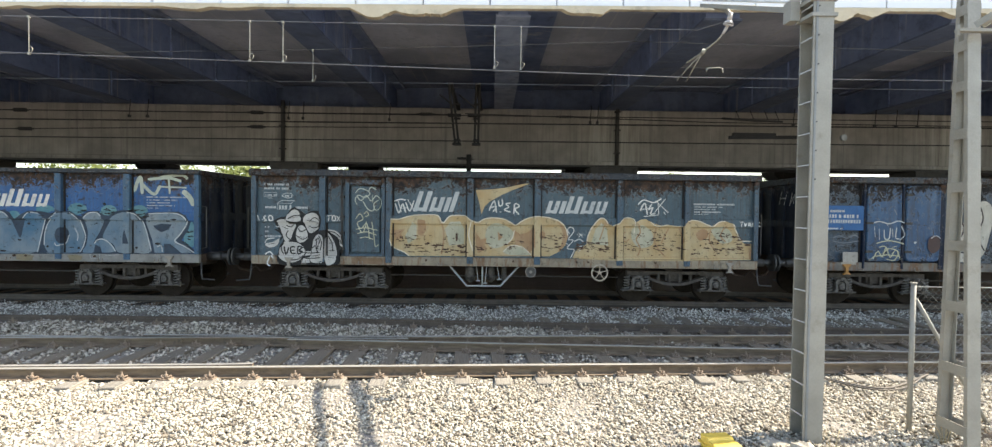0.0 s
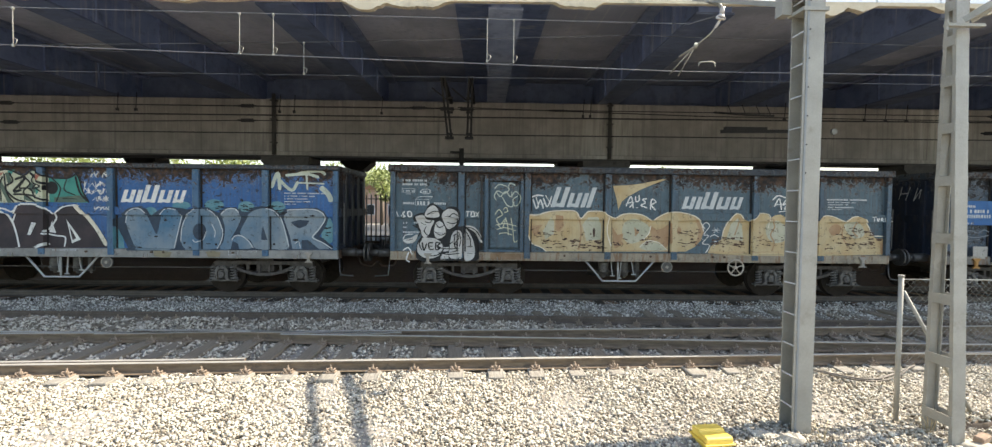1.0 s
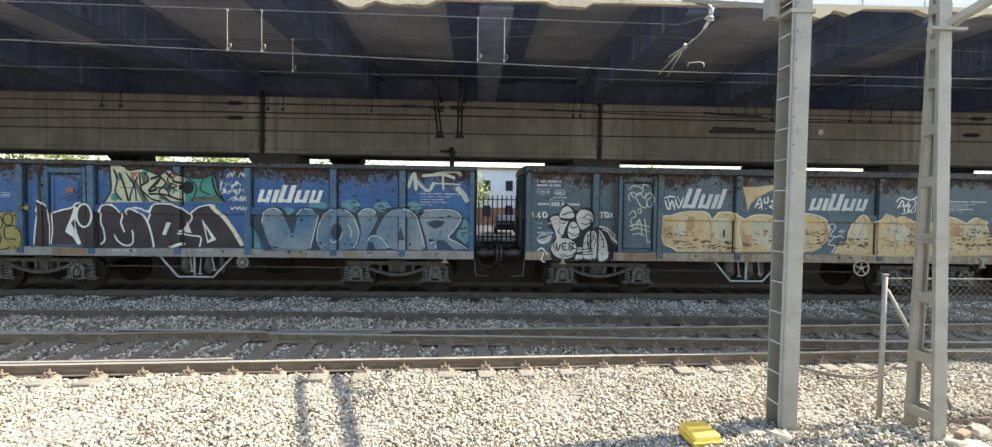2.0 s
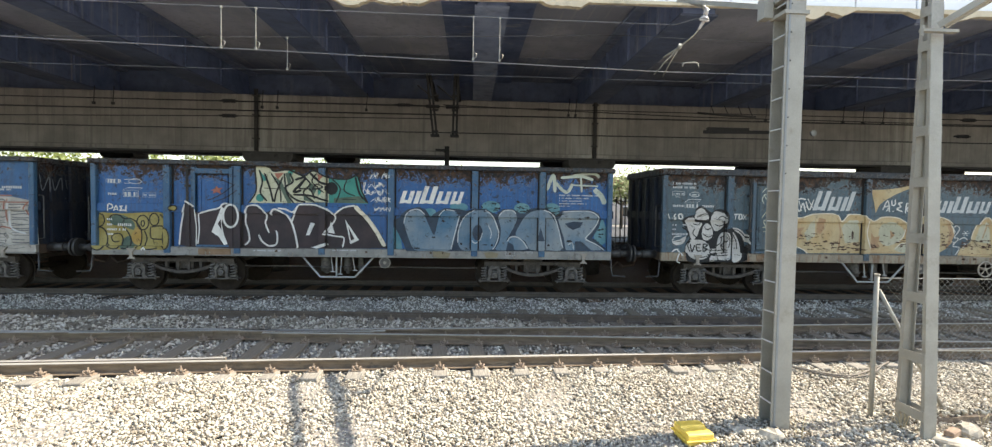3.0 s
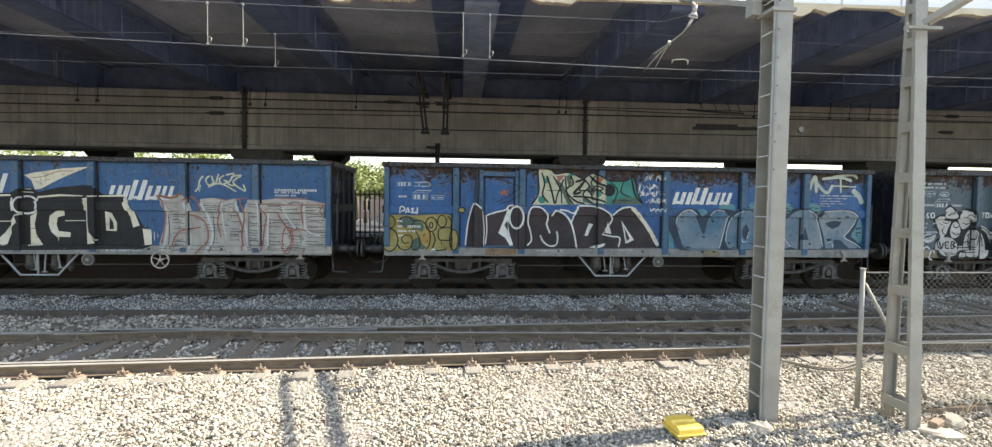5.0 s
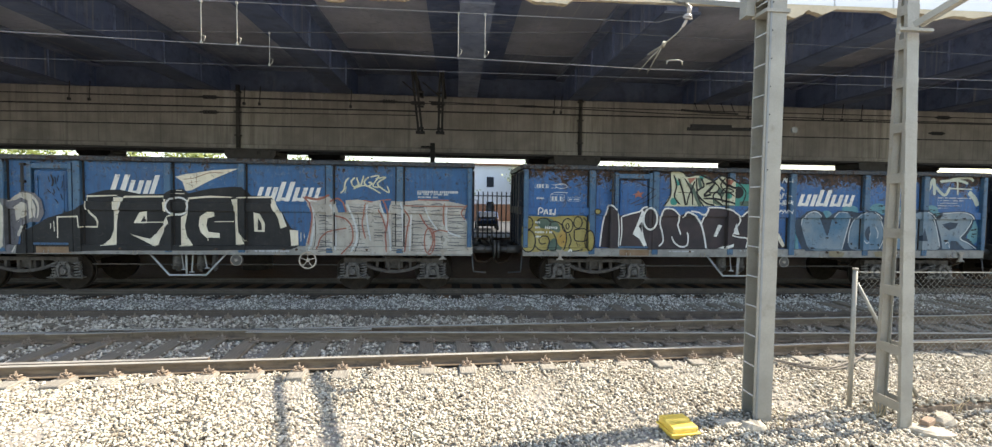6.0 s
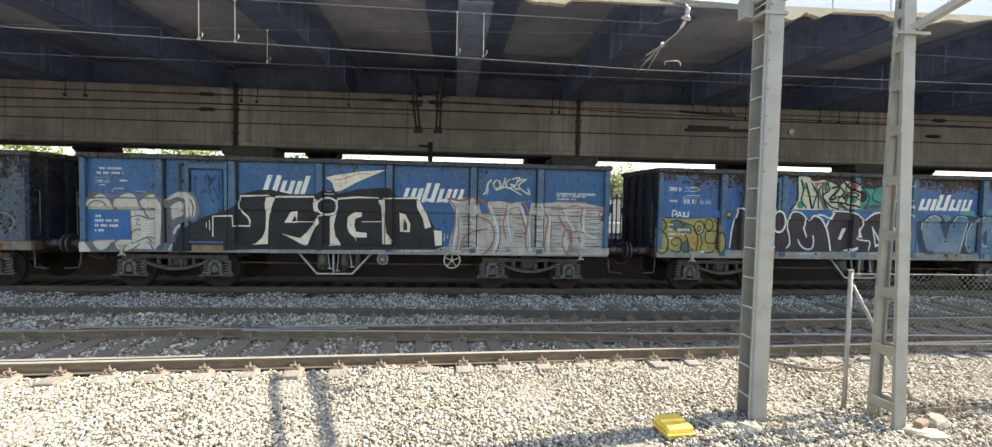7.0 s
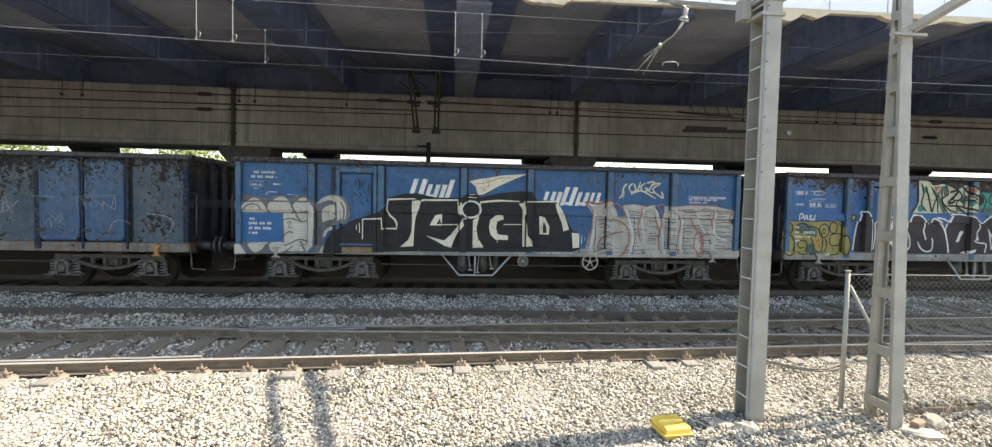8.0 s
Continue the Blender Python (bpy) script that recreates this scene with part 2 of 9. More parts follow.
def make_tracks():
    turnout = tagged(new("railway_turnout"), "two rusty railway tracks merging at a turnout on timber sleepers", "railway track", kind="structure")
    rail("rail", turnout, stretch(r5, -30, 30), "brown rusty rail with a bright running edge")
    rail("rail", turnout, stretch(r3, -30, -4.2))
    rail("rail", turnout, stretch(r3, -3.9, 30))
    rail("rail", turnout, stretch(r2, -30, 30, 19), steel=M_DULLRAIL)
    rail("rail", turnout, stretch(r4, -3.3, 30))
    rail("rail", turnout, stretch(lambda x: r4(x) + 0.05, -30, -5.2))
    rail("check_rail", turnout, [(-9.0, r5(-9.0) + 0.19), (-8.2, r5(-8.2) + 0.13), (-3.9, r5(-3.9) + 0.13), (-3.25, r5(-3.25) + 0.16)], "short check rail beside the running rail")
    rail("wing_rail", turnout, [(-6.5, r3(-6.5) - 0.06), (-4.2, r3(-4.2) + 0.02), (-2.2, r4(-2.2) + 0.14), (-1.2, r4(-1.2) + 0.22)])
    rail("wing_rail", turnout, [(-6.0, r3(-6.0) + 0.18), (-4.1, r3(-4.1) + 0.10), (-2.6, r3(-2.6) - 0.12), (-1.4, r3(-1.4) - 0.17)])
    far = tagged(new("railway_track"), "straight railway track under the goods train", "railway track", kind="structure")
    for side in (-0.87, 0.87):
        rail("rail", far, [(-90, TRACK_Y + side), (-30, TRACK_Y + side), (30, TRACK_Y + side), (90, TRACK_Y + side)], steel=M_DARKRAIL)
    # sleepers, the turnout's long ones first
    sl = B()
    box(sl, -0.12, 0.12, -0.42, 4.0, -0.13, 0.0)
    bmesh.ops.bevel(sl, geom=sl.edges[:], offset=0.012, segments=1, affect="EDGES")
    long_me = mesh_of("sleeper", sl, M_SLEEPER)
    sl = B()
    box(sl, -0.12, 0.12, -1.3, 1.3, -0.13, 0.0)
    bmesh.ops.bevel(sl, geom=sl.edges[:], offset=0.012, segments=1, affect="EDGES")
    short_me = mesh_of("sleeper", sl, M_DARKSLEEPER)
    cl = B()   # ribbed base plate, hook bolt with nut and two sprung fingers
    box(cl, -0.075, 0.075, -0.13, 0.0, 0.0, 0.014)
    box(cl, -0.05, 0.05, -0.045, -0.02, 0.014, 0.034)
    rod(cl, (0, -0.075, 0.012), (0, -0.07, 0.112), 0.013, 6)
    rod(cl, (0, -0.075, 0.048), (0, -0.073, 0.074), 0.028, 6)
    for sx in (-1, 1):
        tube(cl, [(sx * 0.012, -0.10, 0.02), (sx * 0.045, -0.105, 0.045), (sx * 0.062, -0.07, 0.058), (sx * 0.05, -0.03, 0.04), (sx * 0.02, -0.012, 0.03)], 0.011, 6)
        rod(cl, (sx * 0.058, -0.115, 0.012), (sx * 0.058, -0.115, 0.032), 0.014, 6)
    clip_me = mesh_of("rail_clip", cl, M_CLIP)
    rnd = random.Random(4)
    ang = math.degrees(math.atan(0.0565))
    for i in range(-36, 40):
        x = 1.069 + 0.599 * i
        a = ang + rnd.uniform(-1.2, 1.2) + (-5 if x > 4 else 0)
        shared("sleeper", long_me, turnout, pose(x, r5(x) + rnd.uniform(-0.05, 0.05), -0.142, 0, 0, a))
        for f, turn in ((r5, 0), (r3, 0), (r4, 0), (r2, 0)):
            if f is r4 and x < -3.5:
                continue
            shared("rail_clip", clip_me, turnout, pose(x, f(x) - 0.055, -0.141, 0, 0, a))
    for i in range(-50, 51):
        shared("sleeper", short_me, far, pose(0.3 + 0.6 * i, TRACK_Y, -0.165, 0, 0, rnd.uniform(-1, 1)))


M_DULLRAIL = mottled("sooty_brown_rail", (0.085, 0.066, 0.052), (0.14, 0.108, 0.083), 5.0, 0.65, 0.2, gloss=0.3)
# Rails and sleepers of the train's track, darker than the turnout's.
M_DARKRAIL = mottled("dark_rail", (0.05, 0.040, 0.031), (0.09, 0.07, 0.052), 5.0, 0.6, 0.3)
M_DARKSLEEPER = mottled("dark_sleeper", (0.04, 0.032, 0.026), (0.07, 0.055, 0.042), 7.0, 0.9, gloss=0.15)
M_CLIP = mottled("rusty_clip", (0.17, 0.125, 0.09), (0.28, 0.21, 0.15), 20.0, 0.8)
make_tracks()


# ---- bridge ----
GIRDERS = [(-8.5, -7.77), (-3.96, -3.28), (0.32, 0.97), (4.22, 4.95), (8.9, 9.65)]
GIRDERS = [(-13.05 - 4.6 * i, -12.3 - 4.6 * i) for i in range(9, -1, -1)] + GIRDERS + [(13.5 + 4.6 * i, 14.25 + 4.6 * i) for i in range(10)]


def make_bridge():
    deck = tagged(new("bridge_deck"), "dark road bridge deck with deep girders and white fascia panels over the tracks", "bridge", kind="structure")
    # Reach behind the pier beam and far sideways is unseen, lengthened to block daylight.
    X0, X1, Y1 = -58.0, 58.0, 39.0
    # slabs between the girders: paler near the edge, shade painted in further back
    edges = [X0] + [(a + b) / 2 for a, b in GIRDERS] + [X1]
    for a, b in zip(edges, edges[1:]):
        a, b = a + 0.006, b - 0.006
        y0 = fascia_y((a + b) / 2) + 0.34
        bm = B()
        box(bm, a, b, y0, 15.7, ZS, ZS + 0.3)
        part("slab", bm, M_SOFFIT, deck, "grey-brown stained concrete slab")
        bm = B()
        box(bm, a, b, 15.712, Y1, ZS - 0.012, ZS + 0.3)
        part("slab", bm, M_SOFFITSHADE, deck, "concrete slab with shade put into its colour")
    for i, (a, b) in enumerate(GIRDERS):
        y0 = fascia_y((a + b) / 2) + 0.36
        g = B()
        box(g, a + 0.05, b - 0.05, y0, Y1, ZG + 0.045, ZS - 0.10)
        web = part("girder", g, M_GIRDER, deck, "dark blue steel girder streaked with lime")
        g = B()
        box(g, a, b, y0 - 0.01, Y1, ZG, ZG + 0.04)
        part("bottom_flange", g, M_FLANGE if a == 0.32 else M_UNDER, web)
        wide = 0.75 if a == 0.32 else 0.24
        g = B()
        box(g, a - wide, b + wide, y0 - 0.02, Y1, ZS - 0.095, ZS - 0.016)
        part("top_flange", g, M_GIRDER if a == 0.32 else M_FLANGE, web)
        for y in (10.6, 12.6, 14.6, 16.6):   # stiffeners welded to the webs
            for x, d in ((a + 0.049, -1), (b - 0.049, 1)):
                g = B()
                box(g, min(x, x + d * 0.05), max(x, x + d * 0.05), y, y + 0.03, ZG + 0.05, ZS - 0.10)
                part("stiffener", g, M_GIRDER, web)
    # edge beam and the fascia panels
    for i in range(-48, 48):
        a, b = 0.22 + 1.2 * i, 0.22 + 1.2 * (i + 1) - 0.02
        bm = B()
        v = [bm.verts.new((x, fascia_y(x) + d, z)) for k in (0, 1) for x, d in ((a, 0), (b, 0), (b, 0.09), (a, 0.09)) for z in ((fascia_z(x), 7.3)[k],)]
        for f in ((3, 2, 1, 0), (4, 5, 6, 7), (0, 1, 5, 4), (1, 2, 6, 5), (2, 3, 7, 6), (3, 0, 4, 7)):
            bm.faces.new([v[j] for j in f])
        part("fascia_panel", bm, M_FASCIA, deck, bevel=0.01)
    bm = B()
    bar(bm, (X0, fascia_y(X0) + 0.22, fascia_z(X0) + 0.35), (X1, fascia_y(X1) + 0.22, fascia_z(X1) + 0.35), 0.2, 0.66)
    part("edge_beam", bm, M_GIRDER, deck)
    bm = B()
    bar(bm, (X0, fascia_y(X0) + 0.03, fascia_z(X0) - 0.035), (X1, fascia_y(X1) + 0.03, fascia_z(X1) - 0.035), 0.1, 0.06)
    part("edge_trim", bm, M_BEIGE, deck, "beige edge trim")
    bm = B()
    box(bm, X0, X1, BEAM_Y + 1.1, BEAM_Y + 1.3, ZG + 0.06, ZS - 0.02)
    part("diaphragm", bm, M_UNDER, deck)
    # ragged patches of old plaster along the edge
    for a, b, d in ((-8.9, -7.4, 0.05), (-5.8, -3.85, 0.07), (-2.3, -0.25, 0.20), (1.45, 2.4, 0.12), (5.8, 7.45, 0.22), (8.4, 10.7, 0.16)):
        bm = B()
        n = round((b - a) * 26)
        rnd = random.Random(round(a * 10))
        slow = [rnd.uniform(0.25, 1.0) for _ in range(n // 7 + 3)]
        lo = []
        for i in range(n + 1):
            x, q = a + (b - a) * i / n, i / 7
            drop = slow[int(q)] + (slow[int(q) + 1] - slow[int(q)]) * (q % 1) + rnd.uniform(-0.05, 0.05)
            lo.append((x + rnd.uniform(-0.008, 0.008), fascia_z(x) - 0.045 - d * max(drop, 0.08) * min(1, 5 * i / n + 0.1, 5 * (n - i) / n + 0.1)))
        top = [(b, fascia_z(b) - 0.028), (a, fascia_z(a) - 0.028)]
        v0 = [bm.verts.new((x, fascia_y(x) - 0.028, z)) for x, z in lo + top]
        v1 = [bm.verts.new((x, fascia_y(x) + 0.10, z)) for x, z in lo + top]
        m = len(v0)
        for i in range(m):
            bm.faces.new((v0[i], v0[(i + 1) % m], v1[(i + 1) % m], v1[i]))
        bm.faces.new(v0[::-1])
        bm.faces.new(v1)
        bmesh.ops.recalc_face_normals(bm, faces=bm.faces)
        part("plaster_patch", bm, M_BEIGE, deck, "torn patch of beige plaster")

    pier = tagged(new("pier_beam"), "long grey concrete pier beam with water streaks carrying the deck", "bridge pier", kind="structure")
    for a, b in ((-34, -18.82), (-18.79, -7.08), (-7.05, 4.65), (4.68, 17.1), (17.13, 34)):
        bm = B()
        box(bm, a, b, BEAM_Y, BEAM_Y + 1.3, 4.12, ZG - 0.004)
        part("beam", bm, M_CONC, pier, bevel=0.03)
    bm = B()
    box(bm, -34, 34, BEAM_Y - 0.05, BEAM_Y + 1.25, 4.0, 4.115)
    part("ledge", bm, M_CONC, pier, "projecting concrete lip")
    # Thin dark strip along the underside of the ledge.
    bm = B()
    box(bm, -34, 34, BEAM_Y + 0.02, BEAM_Y + 1.2, 3.94, 3.996)
    part("lower_strip", bm, M_DARKSTEEL, pier)
    for x in (-18.8, -7.07, 4.66):
        bm = B()
        rod(bm, (x, BEAM_Y - 0.09, 4.0), (x, BEAM_Y - 0.09, 6.1), 0.07, 10)
        for z in (4.4, 5.2, 5.85):
            box(bm, x - 0.1, x + 0.1, BEAM_Y - 0.17, BEAM_Y - 0.003, z, z + 0.04)
        part("drain_pipe", bm, M_DARKSTEEL, pier, "dark drain pipe")
    for x in (-18.4, -6.72, 4.6, 16.2):
        column(x, BEAM_Y + 0.6, 3.94, 0.84, 0.5)
    for x in (-28, -17.1, -6.3, 4.75, 15.5, 26):
        column(x, 26, 4.58, 0.78, 0.34)
    bm = B()
    box(bm, -40, 40, 25.3, 26.7, 4.58, 5.9)
    tagged(part("far_beam", bm, M_PALECONC), "pale concrete beam on the far row of columns", "bridge pier", kind="structure")


def column(x, y, top, half, r):
    c = tagged(new("bridge_column"), "round dark concrete bridge column with a flared head", "column", group="bridge columns")
    c.location = (x, y, BEDZ)
    h = top - BEDZ
    bm = B()
    rod(bm, (0, 0, 0), (0, 0, h - 0.55), r, 20)
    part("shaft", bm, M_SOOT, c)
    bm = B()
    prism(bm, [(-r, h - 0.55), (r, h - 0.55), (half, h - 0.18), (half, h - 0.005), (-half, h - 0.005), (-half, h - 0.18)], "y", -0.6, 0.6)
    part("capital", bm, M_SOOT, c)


M_PALECONC = mottled("pale_concrete", (0.48, 0.47, 0.45), (0.58, 0.57, 0.55), 1.5, 0.9)
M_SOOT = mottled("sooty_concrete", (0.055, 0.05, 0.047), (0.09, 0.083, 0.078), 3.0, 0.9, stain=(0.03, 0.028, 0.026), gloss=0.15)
make_bridge()


# ---- masts ----
def make_mast():
    m = tagged(new("catenary_mast"), "grey galvanised steel mast with thin rungs beside the track", "mast")
    m.location = (3.84, 5.5, BEDZ)
    for y in (-0.12, 0.105):
        bm = B()
        box(bm, -0.11, 0.11, y, y + 0.015, 0, 8.5)
        part("flange", bm, M_GALV, m)
    bm = B()
    box(bm, 0.02, 0.032, -0.1045, 0.1045, 0, 8.5)
    part("web", bm, M_GALV, m)
    bm = B()
    box(bm, -0.085, -0.062, -0.128, -0.1205, 0, 8.5)
    part("edge_strip", bm, M_GALVDARK, m)
    for i in range(24):
        bm = B()
        box(bm, -0.109, -0.095, -0.1045, 0.1045, 0.29 + 0.345 * i, 0.302 + 0.345 * i)
        part("rung", bm, M_GALVLIGHT, m)
    for i in range(14):
        bm = B()
        rod(bm, (-0.055, -0.12, 2.9 + 0.31 * i), (-0.055, -0.132, 2.9 + 0.31 * i), 0.008, 8)
        part("bolt", bm, M_DARKSTEEL, m)
    return m


M_GALVLIGHT = mottled("bright_zinc", (0.50, 0.51, 0.51), (0.60, 0.61, 0.61), 3.0, 0.5, 0.2, bump=0)
M_GALVDARK = mottled("dull_zinc", (0.20, 0.21, 0.21), (0.27, 0.28, 0.28), 3.0, 0.6, 0.3, bump=0)
make_mast()


def make_lattice():
    m = tagged(new("lattice_mast"), "grey battened lattice mast standing by the chain-link fence", "mast")
    m.location = (5.38, 5.315, BEDZ)
    H = 6.4
    half = lambda z: 0.19 - 0.026 * z
    drift = lambda z: 0.009 * z
    for s in (-1, 1):
        bm = B()
        rings = []
        for z in (0, H):
            y = s * half(z) + drift(z)
            rings.append([bm.verts.new((x, y - s * d, z)) for x, d in ((-0.07, 0), (0.07, 0), (0.07, 0.045), (0.06, 0.045), (0.06, 0.01), (-0.06, 0.01), (-0.06, 0.045), (-0.07, 0.045))])
        for i in range(8):
            bm.faces.new((rings[0][i], rings[0][(i + 1) % 8], rings[1][(i + 1) % 8], rings[1][i]))
        bm.faces.new(rings[0])
        bm.faces.new(rings[1])
        bmesh.ops.recalc_face_normals(bm, faces=bm.faces)
        part("channel", bm, M_GALV, m)
    for z in (0.24, 0.87, 1.54, 2.20, 2.83, 3.40, 3.91, 4.34, 4.72, 5.1, 5.5, 5.9):
        for x in (-0.078, 0.071):
            bm = B()
            h = half(z) - 0.004
            box(bm, x, x + 0.007, drift(z) - h, drift(z) + h, z - 0.055, z + 0.055)
            part("batten", bm, M_GALV, m)
    return m


make_lattice()


# ---- goods wagons ----
L = 12.8
RIBS = (1.78, 3.45, 5.5, 7.2, 9.29, 11.0)
Z0, Z1, ZW0, ZW1, ZT = 0.92, 1.14, 1.98, 2.18, 3.14


def wagon_paint(name, a, b, rust_amt, seed, dirt=0.5, flaky=0.0, bare=((0.018, 0.016, 0.016), (0.085, 0.048, 0.030)), gloss=0.4):
    """Blue coach paint: chalky fading, runs of grime, rust eating down from the rim and fine flaking all over."""
    k = Kit(name, 0.55)
    k.bsdf.inputs["Specular IOR Level"].default_value = gloss
    off = k.stretch(1, 1, 1, (seed * 7.3, seed, 0))
    c = k.mix(k.ramp(k.noise(1.1, 6, 0.65, off), 0.32, 0.68), a, b)
    chalk = tuple(v * 1.25 + 0.012 * min(1.0, 3 * sum(b)) for v in b)
    c = k.mix(k.math("MULTIPLY", k.ramp(k.noise(2.6, 6, 0.7, k.stretch(1, 1, 0.5, (seed * 3, 1, 2))), 0.5, 0.75), 0.45), c, chalk)
    streak = k.noise(3.2, 6, 0.68, k.stretch(5.0, 1.0, 0.28, (seed, 0, 0)))
    c = k.mix(k.math("MULTIPLY", k.ramp(streak, 0.47, 0.72), dirt), c, (0.056, 0.044, 0.035))
    scuff = k.noise(6.0, 6, 0.7, k.stretch(0.5, 1.0, 3.5, (seed, 4, 0)))
    c = k.mix(k.math("MULTIPLY", k.ramp(scuff, 0.63, 0.72), 0.4), c, chalk)
    z = k.axis(2)
    near_top = k.ramp(z, 2.60, 3.08, flaky, flaky + 0.17 * rust_amt)
    patch = k.math("MULTIPLY", k.math("SUBTRACT", k.noise(1.3, 3, 0.5, off), 0.5), 0.35)
    flake = k.math("ADD", k.math("ADD", k.noise(8.5, 9, 0.8, off, 0.6), near_top), patch)
    rust = k.mix(k.ramp(k.noise(9, 5, 0.65, off), 0.42, 0.62), bare[0], bare[1])
    lip = k.math("MULTIPLY", k.ramp(flake, 0.625, 0.64), k.ramp(flake, 0.66, 0.65))
    c = k.mix(k.math("MULTIPLY", lip, 0.75), c, (b[0] * 0.6 + 0.15, b[1] * 0.6 + 0.15, b[2] * 0.6 + 0.14))
    f = k.ramp(flake, 0.65, 0.675)
    c = k.mix(f, c, rust)
    speck = k.noise(7.0, 7, 0.8, off, 0.5)
    c = k.mix(k.math("MULTIPLY", k.ramp(speck, 0.57, 0.60), 0.75), c, (0.016, 0.015, 0.016))
    nick = k.noise(16.0, 5, 0.75, k.stretch(1, 1, 0.7, (seed * 2, 3, 1)), 0.4)
    c = k.mix(k.math("MULTIPLY", k.ramp(nick, 0.645, 0.665), 0.8), c, (0.03, 0.024, 0.022))
    k.bump(k.math("SUBTRACT", k.noise(5, 3), f), 0.3, 0.012)
    return k.done(c, k.ramp(f, 0, 1, 0.5, 0.85))


def bogie_meshes():
    out = {}
    bm = B()   # side frame: flat top chord, fish-bellied lower chord, open bays between
    n = 16
    dip = lambda u: 0.44 + 0.22 * (u / 0.80) ** 2
    for i in range(n):
        u0, u1 = -0.80 + 1.6 * i / n, -0.80 + 1.6 * (i + 1) / n
        prism(bm, [(u0, dip(u0)), (u1, dip(u1)), (u1, dip(u1) + 0.075), (u0, dip(u0) + 0.075)], "y", -0.09, 0.07)
    box(bm, -1.25, 1.25, -0.07, 0.07, 0.735, 0.82)
    for u in (-0.42, -0.13, 0.13, 0.42):
        box(bm, u - 0.028, u + 0.028, -0.05, 0.05, dip(u) + 0.06, 0.74)
    for s in (-1, 1):
        prism(bm, [(s * 0.80, 0.62), (s * 0.66, 0.74), (s * 1.25, 0.74), (s * 1.25, 0.66)], "y", -0.06, 0.06)
    out["side_frame"] = mesh_of("side_frame", bm, M_BOGIE)
    bm = B()   # axle box: round lid, saddle over it, flared spring seats below
    box(bm, -0.105, 0.105, -0.09, 0.08, 0.40, 0.60)
    rod(bm, (0, -0.09, 0.49), (0, -0.15, 0.49), 0.085, 14, 0.07)
    rod(bm, (0, -0.15, 0.49), (0, -0.165, 0.49), 0.03, 8)
    box(bm, -0.40, 0.40, -0.10, 0.06, 0.315, 0.345)
    prism(bm, [(-0.16, 0.345), (-0.10, 0.345), (-0.11, 0.56), (-0.05, 0.64), (0.05, 0.64), (0.11, 0.56), (0.10, 0.345), (0.16, 0.345), (0.165, 0.60), (0.09, 0.71), (-0.09, 0.71), (-0.165, 0.60)], "y", -0.13, -0.06)
    for s in (-1, 1):
        prism(bm, [(s * 0.12, 0.345), (s * 0.25, 0.345), (s * 0.20, 0.375), (s * 0.15, 0.47)], "y", -0.15, -0.02)
        rod(bm, (s * 0.06, -0.13, 0.68), (s * 0.06, -0.16, 0.68), 0.02, 6)
        rod(bm, (s * 0.35, -0.02, 0.28), (s * 0.35, -0.02, 0.40), 0.018, 6)
    out["axle_box"] = mesh_of("axle_box", bm, M_BOGIE2)
    bm = B()   # coil spring
    pts = [(0.07 * math.cos(a * 0.785), 0.07 * math.sin(a * 0.785), 0.34 + 0.35 * a / 40) for a in range(41)]
    tube(bm, pts, 0.019, 5)
    out["coil_spring"] = mesh_of("coil_spring", bm, M_SPRING)
    bm = B()   # wheelset
    rod(bm, (0, -1.05, 0), (0, 1.05, 0), 0.07, 10)
    for s in (-0.87, 0.87):
        rod(bm, (0, s - 0.065, 0), (0, s + 0.065, 0), 0.46, 28)
        q = 0.065 if s < 0 else -0.065
        rod(bm, (0, s + q, 0), (0, s + q * 1.5, 0), 0.487, 28)
        for i in range(4):
            a = i * math.pi / 2
            rod(bm, (0.27 * math.cos(a), s - 0.075, 0.27 * math.sin(a)), (0.27 * math.cos(a), s + 0.075, 0.27 * math.sin(a)), 0.04, 8)
    out["wheelset"] = mesh_of("wheelset", bm, M_WHEEL)
    bm = B()   # bolster and cross members
    box(bm, -0.22, 0.22, -1.0, 1.0, 0.55, 0.86)
    rod(bm, (0, 0, 0.86), (0, 0, 0.95), 0.25, 14)
    for u in (-1.2, 1.2):
        box(bm, u - 0.05, u + 0.05, -1.0, 1.0, 0.7, 0.8)
    out["bogie"] = mesh_of("bogie", bm, M_BOGIE)
    return out


M_SPRING = mottled("spring_steel", (0.11, 0.10, 0.088), (0.22, 0.205, 0.18), 12.0, 0.5, 0.2)
M_BOGIE2 = mottled("greasy_castings", (0.05, 0.043, 0.037), (0.15, 0.137, 0.12), 14.0, 0.55, 0.2, stain=(0.06, 0.052, 0.045), amount=0.55)
M_WHEEL = mottled("wheel_steel", (0.022, 0.017, 0.013), (0.036, 0.028, 0.021), 9.0, 0.9, gloss=0.08)
def sill_paint(name, a, b, rust, rusty):
    """Side sill: worn paint, rust runs, black grease and pale scuffs."""
    k = Kit(name, 0.75)
    c = k.mix(k.ramp(k.noise(2.2, 6, 0.65), 0.35, 0.65), a, b)
    run = k.noise(3.0, 6, 0.7, k.stretch(3.0, 1.0, 0.5))
    c = k.mix(k.math("MULTIPLY", k.ramp(run, 0.62 - rusty, 0.72 - rusty), 0.8), c, rust)
    c = k.mix(k.math("MULTIPLY", k.ramp(k.noise(5.0, 6, 0.75, k.stretch(1, 1, 1, (3, 3, 1))), 0.56, 0.66), 0.7), c, (0.045, 0.036, 0.03))
    c = k.mix(k.math("MULTIPLY", k.ramp(k.noise(9.0, 5, 0.7, k.stretch(0.4, 1, 3.0)), 0.64, 0.70), 0.5), c, (0.38, 0.36, 0.32))
    k.bump(run, 0.3, 0.01)
    return k.done(c)


